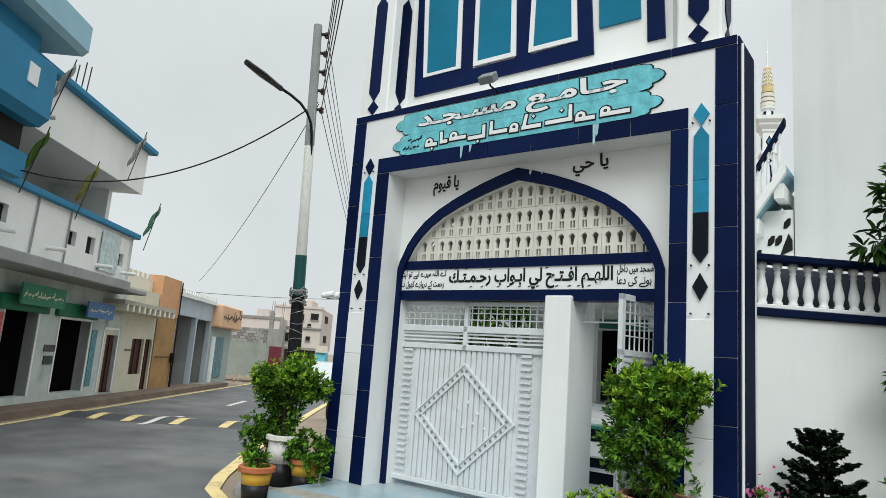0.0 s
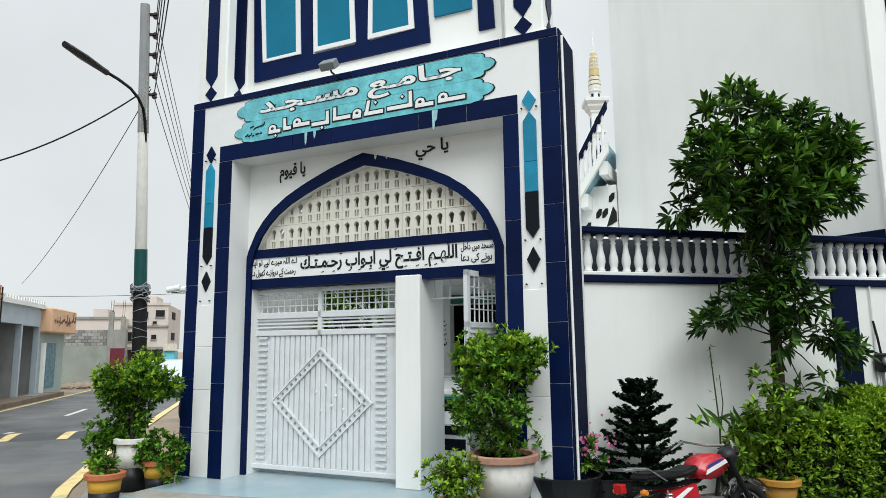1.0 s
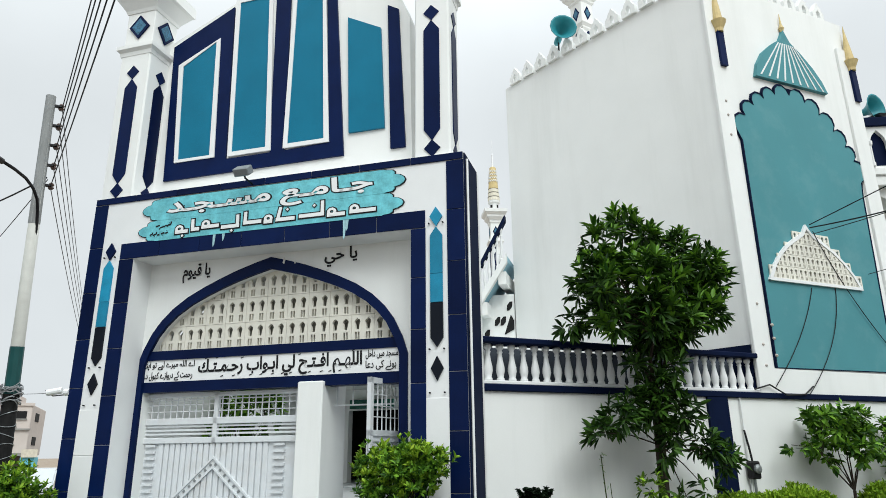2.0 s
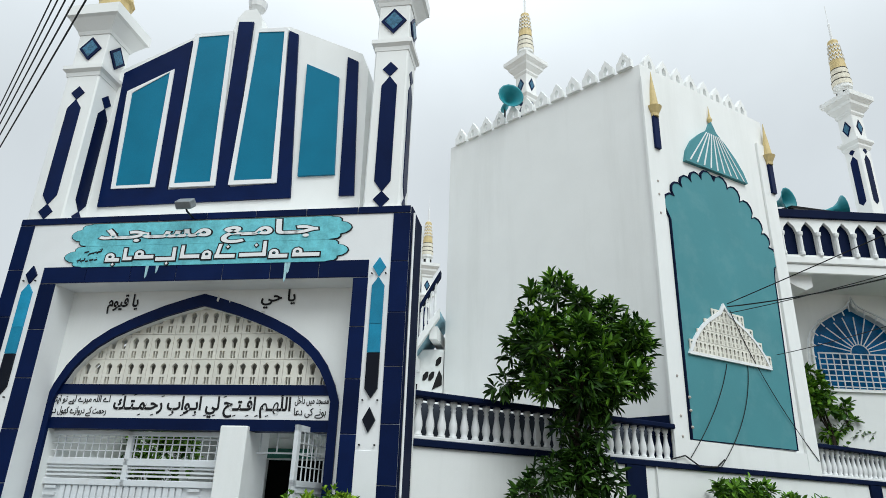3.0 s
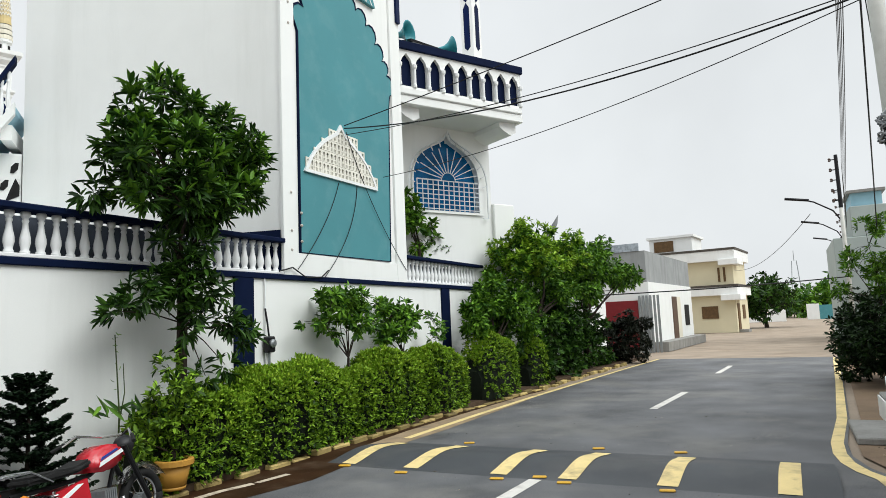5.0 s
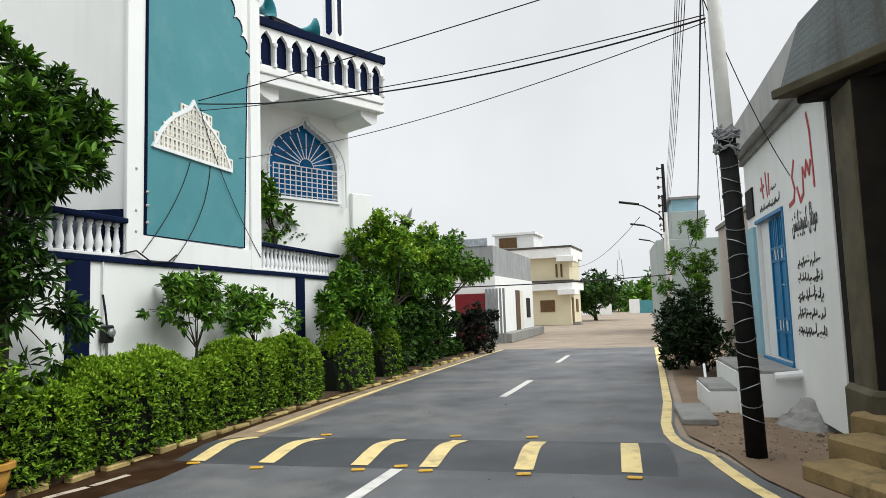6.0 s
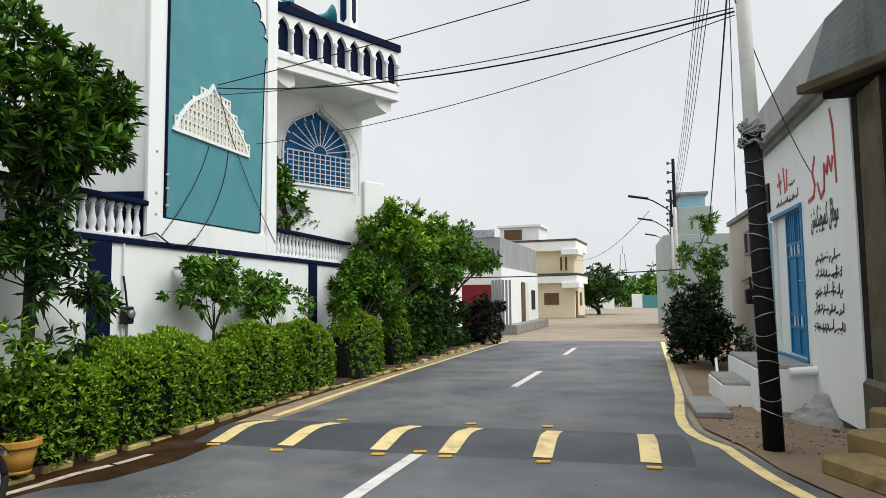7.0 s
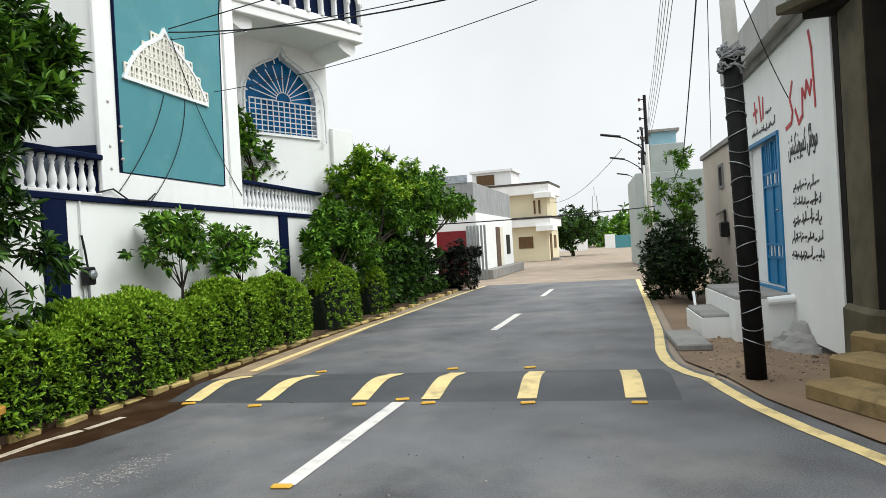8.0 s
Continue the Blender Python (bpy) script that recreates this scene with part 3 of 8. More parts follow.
# name board in the shape of two clouds
def cloud(x0, x1, z0, z1):
    """Outline of a long board with a scalloped lobe at each end."""
    h = z1 - z0
    lobe = [(0.0, 0.0), (0.02, 0.03), (0.10, 0.06), (0.13, 0.14), (0.13, 0.24), (0.19, 0.28), (0.24, 0.38), (0.26, 0.5)]
    lobe += [(e, 1 - f) for e, f in lobe[-2::-1]]
    right = [(x1 - 0.26 + e, z0 + h * f) for e, f in lobe]
    left = [(x0 + 0.26 - e, z0 + h * f) for e, f in lobe[::-1]]
    return right + left


part("board_outline", sh(cloud(0.755, 4.365, 4.622, 4.935), -0.012, 0.0), black_ink, tower)
part("board_outline", sh(cloud(0.725, 4.345, 4.352, 4.643), -0.011, 0.0), black_ink, tower)
part("name_board", sh(cloud(0.77, 4.35, 4.63, 4.925), -0.02, 0.0), turquoise, tower, "turquoise mosaic cloud board")
part("name_board", sh(cloud(0.74, 4.33, 4.36, 4.635), -0.018, 0.0), turquoise, tower, "turquoise mosaic cloud board")

# lattice, text board and lintels inside the arch
cell = bpy.data.meshes.new("lattice_block")
cw, ch = 0.285, 0.31
hole = []
for hx in (-0.068, 0.068):
    a = [(hx + 0.038 * math.cos(t), 0.07 + (0.046 if 1.5 < t < 1.6 else 0.036) * math.sin(t)) for t in (-0.75, -0.1, 0.5, 1.1, 1.57, 2.04, 2.64, 3.24, 3.89)]
    hole.append([(hx + 0.02, -0.02)] + a + [(hx - 0.02, -0.02)])
    for k in (-0.017, 0.017):
        hole.append([(hx + k - 0.012, -0.135), (hx + k + 0.012, -0.135), (hx + k + 0.012, -0.05), (hx + k - 0.012, -0.05)])
lb = sh([[(-cw / 2 + 0.002, -ch / 2 + 0.002), (cw / 2 - 0.002, -ch / 2 + 0.002), (cw / 2 - 0.002, ch / 2 - 0.002), (-cw / 2 + 0.002, ch / 2 - 0.002)]] + hole, -0.02, 0.02)
lb.to_mesh(cell)
lb.free()
cell.materials.append(mat("lattice_plaster", (0.72, 0.70, 0.62), 0.7, 0.06, 6, 0.2, obj=0.04))
lattice = thing("arch_lattice", GATE, "cream pierced lattice of small arched openings", "lattice")
for r in range(4):
    for c in range(-6, 6):
        x, z = CX + 0.06 + c * cw, 3.02 + (r + 0.5) * ch
        if r * ch < 1.0 * (1 - abs(c * cw + 0.06) / 2.5):
            ob = new("lattice_block", cell)
            ob.parent = lattice
            ob.matrix_basis = pose(x, 0.47, z)
# added grey sheet: shade in the lattice holes is put into its colour
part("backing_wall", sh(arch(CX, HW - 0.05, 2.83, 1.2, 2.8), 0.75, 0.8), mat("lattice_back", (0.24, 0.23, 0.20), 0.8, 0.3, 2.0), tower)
part("lintel", bx(0.68, 4.24, 0.36, 0.55, 2.905, 3.02), navy, tower)
part("lintel", bx(0.68, 4.24, 0.36, 0.55, 2.51, 2.635), navy, tower)
part("text_board", bx(0.69, 4.16, 0.375, 0.5, 2.635, 2.905), white_tile, tower)

# parapet with blue panels
BACK = Matrix.Translation((6.32, 0, 1.74)) @ Matrix.Diagonal((1.045, 1, 1.045, 1)) @ Matrix.Translation((-6.32, 0.32, -1.74))
cr = [(0.74, 4.75), (0.76, 7.34), (1.82, 7.84), (2.33, 7.86), (2.38, 8.10), (2.47, 8.22), (2.64, 8.22), (2.73, 8.08), (2.76, 7.88), (3.18, 7.86), (4.24, 7.32), (4.34, 7.04), (4.38, 4.75)]
part("parapet", sh(cr, 0.10, 0.42), white, tower, at=BACK)
nv = [(0.92, 5.22), (3.50, 5.24), (3.32, 7.70), (3.18, 7.78), (3.30, 5.44), (2.68, 5.42), (2.64, 7.98), (2.42, 8.0), (2.48, 5.42), (1.84, 5.42), (1.77, 7.74), (0.84, 7.27)]
part("navy_field", sh(nv, 0.07, 0.12), navy, tower, at=BACK)
part("navy_field", sh([(4.11, 5.24), (4.30, 5.24), (4.20, 7.18), (4.05, 7.27)], 0.07, 0.12), navy, tower, at=BACK)
PANES = [[(1.12, 5.5), (1.60, 5.5), (1.54, 7.22), (1.04, 6.92)], [(1.93, 5.5), (2.42, 5.5), (2.32, 7.78), (1.87, 7.78)],
         [(2.73, 5.5), (3.23, 5.5), (3.12, 7.76), (2.75, 7.78)], [(3.56, 5.53), (4.03, 5.53), (3.96, 6.95), (3.50, 7.2)]]
for k, p in enumerate(PANES):
    c = (sum(x for x, _ in p) / 4, sum(z for _, z in p) / 4)
    big = [(c[0] + (x - c[0]) * 1.27, c[1] + (z - c[1]) * 1.05) for x, z in p]
    if k < 3:
        part("panel_frame", sh([big, p], 0.055, 0.10), white_plain, tower, at=BACK)
    part("blue_panel", sh(p, 0.066, 0.10), teal_glass, tower, at=BACK)
part("fin", bx(4.36, 4.44, 0.62, 0.9, 4.9, 7.1), white, tower)
part("finial", lathe(bmesh.new(), [(0.03, 8.2), (0.03, 8.3), (0.12, 8.36), (0.14, 8.46), (0.05, 8.56), (0.02, 8.7), (0.08, 8.78), (0.02, 8.9)], 10, 2.56, 0.26), white_plain, tower, "white lotus finial", at=BACK)


def corner_turret(x, y, s, high=1.0):
    """A square turret on the tower's corner with navy inlays, a stepped cap and a domed lantern."""
    t = thing("turret", GATE @ pose(x, y, TOP) @ Matrix.Diagonal((1, 1, high, 1)), "slim white turret with navy inlays and stepped cap", "turret", "turrets on the gate tower")
    h = s / 2
    part("shaft", bx(-h, h, -h, h, 0, 2.28, 0.02), white, t)
    part("cornice", lathe(bmesh.new(), [(h * 1.45, 2.26), (h * 1.5, 2.32), (h * 1.72, 2.36), (h * 1.72, 2.42), (h * 1.5, 2.44)], 4, turn=math.pi / 4), white, t)
    part("upper_shaft", bx(-h * 0.95, h * 0.95, -h * 0.95, h * 0.95, 2.43, 3.02, 0.01), white, t)
    part("gallery", lathe(bmesh.new(), [(h * 1.4, 3.0), (h * 1.5, 3.05), (h * 2.1, 3.22), (h * 2.3, 3.25), (h * 2.3, 3.42), (h * 2.15, 3.42), (h * 2.15, 3.32)], 4, turn=math.pi / 4), white, t)
    part("lantern", lathe(bmesh.new(), [(h * 0.9, 3.3), (h * 0.9, 3.75), (h * 1.05, 3.8), (h * 0.85, 3.95), (h * 0.5, 4.25), (h * 0.1, 4.6), (0.01, 5.0)], 10), gold, t, "gold cone roof")
    for rot in (0, 90):
        r = Matrix.Rotation(radians(rot), 4, "Z")
        part("navy_inlay", sh([(0, 0.22), (0.1, 0.36), (0.1, 1.72), (0, 1.86), (-0.1, 1.72), (-0.1, 0.36)], -h - 0.012, -h + 0.01), navy, t, at=r)
        part("navy_diamond", sh(diamond(0, 0.12, 0.1, 0.11), -h - 0.012, -h + 0.01), navy, t, at=r)
        part("navy_diamond", sh(diamond(0, 1.97, 0.1, 0.11), -h - 0.012, -h + 0.01), navy, t, at=r)
        part("name_diamond", sh(diamond(0, 2.74, 0.17, 0.2), -h - 0.012, -h + 0.01), navy, t, at=r)
        part("teal_plaque", sh(diamond(0, 2.74, 0.12, 0.145), -h - 0.016, -h - 0.005), plaque, t, at=r)
    return t


corner_turret(4.66, 0.27, 0.44)
corner_turret(0.27, 0.27, 0.5, 0.97)

# ---- boundary wall, balustrades ----
wall = thing("boundary_wall", WALL, "white boundary wall with navy coping and pilasters", "wall", kind="structure")
part("wall_body", bx(-0.12, 24.0, 0.0, 0.22, -0.02, 2.43), white, wall)
part("coping", bx(-0.1, 12.9, -0.045, 0.26, 2.43, 2.51, 0.01), navy_paint, wall)
for u in (3.44, 9.53, 15.8):
    part("pilaster", bx(u, u + 0.36, -0.04, 0.0, 0.05, 2.43), navy_paint, wall)
part("conduit", tube(bmesh.new(), [(4.03, -0.03, 2.43), (4.03, -0.03, 0.9)], 0.012, 6), white_plain, wall)


def balustrade(m, length, label, spacing=0.158, h=0.55, dark=True):
    """Turned plaster balusters between a base and a navy handrail."""
    top = thing("balustrade", m, label, "balustrade")
    part("base_rail", bx(0, length, -0.02, 0.2, 0.0, 0.045, 0.008), white_plain, top)
    part("handrail", bx(-0.02, length, -0.05, 0.22, h - 0.07, h, 0.012), navy_paint if dark else white_plain, top)
    prof = [(0.062, 0.0), (0.062, 0.03), (0.048, 0.045), (0.056, 0.075), (0.070, 0.12), (0.066, 0.17), (0.044, 0.25), (0.034, 0.32), (0.045, 0.345), (0.034, 0.365), (0.05, 0.385), (0.062, 0.4), (0.062, 0.44)]
    s = (h - 0.115) / 0.44
    bm = lathe(bmesh.new(), [(0.76 * r, 0.045 + z * s) for r, z in prof], 10)
    me = bpy.data.meshes.new("baluster")
    bm.to_mesh(me)
    bm.free()
    me.materials.append(white_plain)
    me.polygons.foreach_set("use_smooth", [True] * len(me.polygons))
    n = int(length / spacing)
    for i in range(n):
        ob = new("baluster", me)
        ob.parent = top
        ob.matrix_basis = pose((i + 0.5) * length / n, 0.09, 0)
    return top


balustrade(WALL @ pose(-0.2, 0.0, 2.51), 4.68, "white turned balusters under a navy handrail on the wall")
balustrade(WALL @ pose(8.12, 0.0, 2.51), 4.7, "white turned balusters under a navy handrail beyond the niche")

# low walls added behind the balusters, coloured as shade in the gaps
shade_grey = mat("shaded_blue_grey", (0.055, 0.065, 0.085), 0.8, 0.25, 2.0, 0.2)
part("terrace_back", bx(0.1, 4.42, 0.4, 0.5, 2.43, 3.0), shade_grey, wall, "added blue-grey low wall that darkens the gaps between balusters")
part("terrace_back", bx(8.2, 12.8, 0.4, 0.5, 2.43, 2.96), shade_grey, wall, "added blue-grey low wall that darkens the gaps between balusters")

# ---- prayer hall: blank side wall, niche front ----
hall = thing("mosque_hall", WALL, "tall white mosque hall with teal niche and merlons", "mosque")
HT = 9.55
bm = slab(bmesh.new(), [(4.5, 0.02), (8.06, 0.02), (7.6, 6.8), (5.6, 7.3), (3.25, 4.59)], 0.0, HT)
part("hall_wall", bm, white, hall)
part("pilaster", bx(4.46, 4.78, -0.03, 0.02, 2.5, HT - 0.3, 0.006), white, hall)
part("pilaster", bx(7.74, 8.10, -0.03, 0.02, 2.5, HT - 0.6, 0.006), white, hall)
part("base_panel", bx(4.78, 7.74, -0.02, 0.02, 2.5, 2.86), white, hall)
scal = [(4.88, 2.88), (7.62, 2.92)]
rim = [(4.90, 6.6), (5.05, 6.98), (5.28, 7.22), (5.55, 7.40), (5.84, 7.54), (6.20, 7.60), (6.56, 7.54), (6.88, 7.36), (7.18, 7.10), (7.42, 6.84), (7.58, 6.60), (7.66, 6.2)]
pts = [(4.88, 2.88), (7.50, 2.90)] + [(7.62, 5.9)]
for (ax, az), (bx2, bz2) in zip(rim[::-1], rim[::-1][1:]):
    cxm, czm, r = (ax + bx2) / 2, (az + bz2) / 2, math.hypot(bx2 - ax, bz2 - az) / 2
    a0 = math.atan2(az - czm, ax - cxm)
    pts += [(cxm + r * math.cos(a0 + math.pi * k / 5), czm + r * math.sin(a0 + math.pi * k / 5)) for k in range(5)]
pts += [(4.90, 6.5)]
part("niche_panel", sh(pts, -0.012, 0.03), teal, hall, "flat teal painted niche with scalloped head")
# navy outline that stands for the shadow along the scalloped rim
part("niche_edge", sh([[(x + (0.022 if x > 6.2 else -0.022), z + (0.026 if z > 3 else -0.01)) for x, z in pts], pts], -0.022, 0.02), navy_paint, hall, "thin dark line painted as the niche rim's shadow")
for x0, zz in ((4.64, (2.9, 3.2, 3.8, 6.55, 6.9, 7.15)), (4.885, (3.05, 3.3, 3.5))):
    for z in zz:
        part("broken_knob", lathe(bmesh.new(), [(0.012, -0.02), (0.028, 0.0), (0.022, 0.02), (0.006, 0.03)], 6), mat("broken_plaster", (0.5, 0.46, 0.42), 0.9, 0.2, 8, 0.4), hall, at=pose(x0, -0.02, z, 90))
dome = [(5.42, 7.80), (5.50, 8.05), (5.68, 8.32), (5.95, 8.55), (6.18, 8.70), (6.30, 8.92), (6.42, 8.70), (6.66, 8.52), (6.92, 8.28), (7.10, 8.05), (7.20, 7.84)]
part("dome_relief", sh(dome, -0.05, 0.03), teal, hall, "teal dome relief with white ribs")
for k in range(9):
    a = (k - 4) / 4.6
    x1 = 6.31 + a * 0.88
    part("dome_rib", sh([(6.31 + a * 0.22 - 0.012, 8.62), (6.31 + a * 0.22 + 0.012, 8.62), (x1 + 0.018, 7.85), (x1 - 0.018, 7.85)], -0.058, -0.045), white_plain, hall)
part("dome_finial", lathe(bmesh.new(), [(0.02, 8.9), (0.05, 8.98), (0.02, 9.06), (0.005, 9.28)], 8, 6.31, -0.02), gold, hall)
for u, z in ((4.70, 7.80), (8.02, 7.86)):
    part("spire_shaft", bx(u - 0.065, u + 0.065, -0.08, -0.02, z, z + 0.66), navy, hall)
    part("spire_tip", lathe(bmesh.new(), [(0.07, z + 0.64), (0.075, z + 0.7), (0.14, z + 0.84), (0.085, z + 0.86), (0.07, z + 1.0), (0.055, z + 1.15), (0.025, z + 1.4), (0.004, z + 1.62)], 12, u, -0.05), gold, hall, "gold spire tip")
mer = bpy.data.meshes.new("merlon")
mo = [(-0.15, 0.0), (0.15, 0.0), (0.15, 0.16), (0.10, 0.21), (0.07, 0.28), (0.03, 0.32), (0.0, 0.38), (-0.03, 0.32), (-0.07, 0.28), (-0.10, 0.21), (-0.15, 0.16)]
mb = sh([mo, [(-0.05, 0.03), (0.05, 0.03), (0.05, 0.15), (0.0, 0.22), (-0.05, 0.15)]], -0.05, 0.05)
mb.to_mesh(mer)
mb.free()
mer.materials.append(white)
for a, b in (((4.6, 0.08), (7.7, 0.08)), ((4.45, 0.1), (3.29, 4.45))):
    n = int(math.dist(a, b) / 0.36)
    for i in range(n):
        f = (i + 0.5) / n
        ob = new("merlon", mer)
        ob.parent = hall
        ob.matrix_basis = pose(a[0] + (b[0] - a[0]) * f, a[1] + (b[1] - a[1]) * f, HT - 0.01, 0, 0, math.degrees(math.atan2(b[1] - a[1], b[0] - a[0])))
part("navy_skirting", sh([(0.0, 2.5), (4.7, 2.5), (4.7, 3.2), (0.0, 3.2)], -0.02, 0.01), navy_paint, hall, "navy painted skirting above the terrace", at=pose(3.25, 4.59, 0, 0, 0, math.degrees(math.atan2(-4.57, 1.25))))
# small lattice in the niche
nl = thing("niche_lattice", WALL, "cream half-dome lattice set in the teal niche", "lattice")
fan = [(0.0, 1.0), (0.1, 0.86), (0.3, 0.74), (0.52, 0.6), (0.72, 0.42), (0.88, 0.22), (1.0, 0.0)]
fo = [(5.0, 4.19)] + [(5.97 - x * 1.0, 4.2 + y * 1.0) for x, y in fan[::-1]] + [(5.97 + x * 1.13, 4.2 + y * 1.0) for x, y in fan[1:]]
part("lattice_frame", sh([fo, [(6.06 + (x - 6.06) * 0.92, 4.245 + (z - 4.2) * 0.87) for x, z in fo]], -0.05, -0.005), white_plain, nl)
# darker sheet behind the niche lattice, coloured as shade in the holes
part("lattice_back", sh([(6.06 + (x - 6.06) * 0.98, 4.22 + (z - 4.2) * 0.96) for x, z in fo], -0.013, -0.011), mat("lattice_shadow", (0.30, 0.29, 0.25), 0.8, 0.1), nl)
for r in range(4):
    for c in range(-5, 5):
        f = abs((c + 0.5) * 0.21) / 1.06
        lim = 0.94 * (1 - f) ** 0.62
        if (r + 0.75) * 0.2 < lim:
            ob = new("lattice_block", cell)
            ob.parent = nl
            ob.matrix_basis = pose(6.06 + (c + 0.5) * 0.21, -0.03, 4.34 + r * 0.205) @ Matrix.Diagonal((0.73, 0.5, 0.65, 1))

# ---- balcony wing ----
wing = thing("mosque_wing", WING, "white wing with arcaded balcony and grilled window", "mosque wing")


def ogee(cx, z0, hw, h):
    prof = [(1.0, 0.0), (1.0, 0.42), (0.97, 0.55), (0.88, 0.67), (0.70, 0.78), (0.45, 0.86), (0.22, 0.92), (0.08, 0.97), (0.0, 1.06)]
    r = [(cx + x * hw, z0 + y * h) for x, y in prof]
    return r + [(2 * cx - x, z) for x, z in r[-2::-1]]


WO = ogee(-1.45, 4.36, 0.95, 1.82)
part("wing_wall", sh([[(-4.2, 0.0), (-0.1, 0.0), (-0.1, 6.5), (-4.2, 6.5)], WO], 0.0, 0.25), white, wing)
part("wing_side", bx(-0.35, -0.1, 0.25, 9.0, 0.0, 6.5), white, wing)
part("annex_wall", bx(-0.1, 0.56, -0.1, 4.0, 0.0, 4.62, 0.02), white, wing)
part("upper_wall", bx(-4.2, -0.1, 1.6, 9.0, 6.5, 9.2), white, wing)
part("balcony_slab", bx(-4.2, 0.06, -1.22, 3.0, 6.42, 6.62, 0.02), white, wing)
part("balcony_edge", bx(-4.2, 0.02, -1.26, -1.1, 6.62, 6.78, 0.02), white, wing)
for u in (-3.3, -0.55):
    part("bracket", sh([(u, 6.42), (u + 0.5, 6.42), (u + 0.5, 6.2), (u + 0.35, 6.12), (u + 0.15, 6.2), (u, 6.3)], -1.05, 0.0), white, wing)
ar = [[(-4.2, 6.78), (0.02, 6.78), (0.02, 7.62), (-4.2, 7.62)]]
for k in range(11):
    cx = -0.2 - k * 0.375
    ar.append([(cx - 0.15, 6.81), (cx + 0.15, 6.81), (cx + 0.15, 7.30), (cx + 0.11, 7.42), (cx, 7.55), (cx - 0.11, 7.42), (cx - 0.15, 7.30)])
part("arcade", sh(ar, -1.24, -1.16), white, wing)
part("arcade_back", bx(-4.2, 0.0, -1.15, -1.1, 6.78, 7.62), navy_paint, wing)
for k in range(12):
    part("arcade_column", lathe(bmesh.new(), [(0.045, 6.8), (0.045, 6.86), (0.033, 6.88), (0.033, 7.2), (0.055, 7.24), (0.06, 7.3), (0.05, 7.31)], 8, -0.01 - k * 0.375, -1.26), white_plain, wing)
part("navy_coping", bx(-4.2, 0.06, -1.3, -0.9, 7.62, 7.80, 0.01), navy_paint, wing)
part("window_glass", sh([(x, z) for x, z in WO], 0.12, 0.14), mat("blue_window_glass", (0.006, 0.10, 0.25), 0.2, 0.6, 3.5, 0.05, spec=0.15), wing)
part("window_frame", sh([ogee(-1.42, 4.30, 1.02, 1.86), WO], -0.05, 0.02), white, wing)
bm = bmesh.new()
for k in range(-6, 7):
    x = -1.42 + k * 0.15
    tube(bm, [(x, -0.06, 4.36), (x, -0.06, 5.1)], 0.013, 4)
for k in range(7):
    tube(bm, [(-2.34, -0.06, 4.4 + k * 0.115), (-0.5, -0.06, 4.4 + k * 0.115)], 0.013, 4)
for k in range(13):
    a = math.pi * k / 12
    rr = 0.9 if abs(k - 6) > 1 else 0.95
    tube(bm, [(-1.42 + 0.2 * math.cos(a), -0.06, 5.1 + 0.2 * math.sin(a)), (-1.42 + rr * math.cos(a), -0.06, 5.1 + 0.85 * rr * math.sin(a))], 0.013, 4)
tube(bm, [(-1.42 + 0.2 * math.cos(math.pi * k / 12), -0.06, 5.1 + 0.2 * math.sin(math.pi * k / 12)) for k in range(13)], 0.010, 4)
part("window_grille", bm, iron_white, wing, "white iron sunburst grille")
bm = bmesh.new()
og = ogee(-1.42, 4.22, 1.14, 2.0)
tube(bm, [(x, -0.1, z) for x, z in og], 0.02, 4)
og2 = ogee(-1.42, 4.22, 0.98, 1.84)
for (x, z), (x2, z2) in list(zip(og, og2)):
    tube(bm, [(x, -0.1, z), (x2, -0.1, z2)], 0.014, 4)
part("outer_grille", bm, iron_white, wing)


cream_paint = mat("cream_paint", (0.66, 0.62, 0.5), 0.6, 0.08, 6, 0.1)


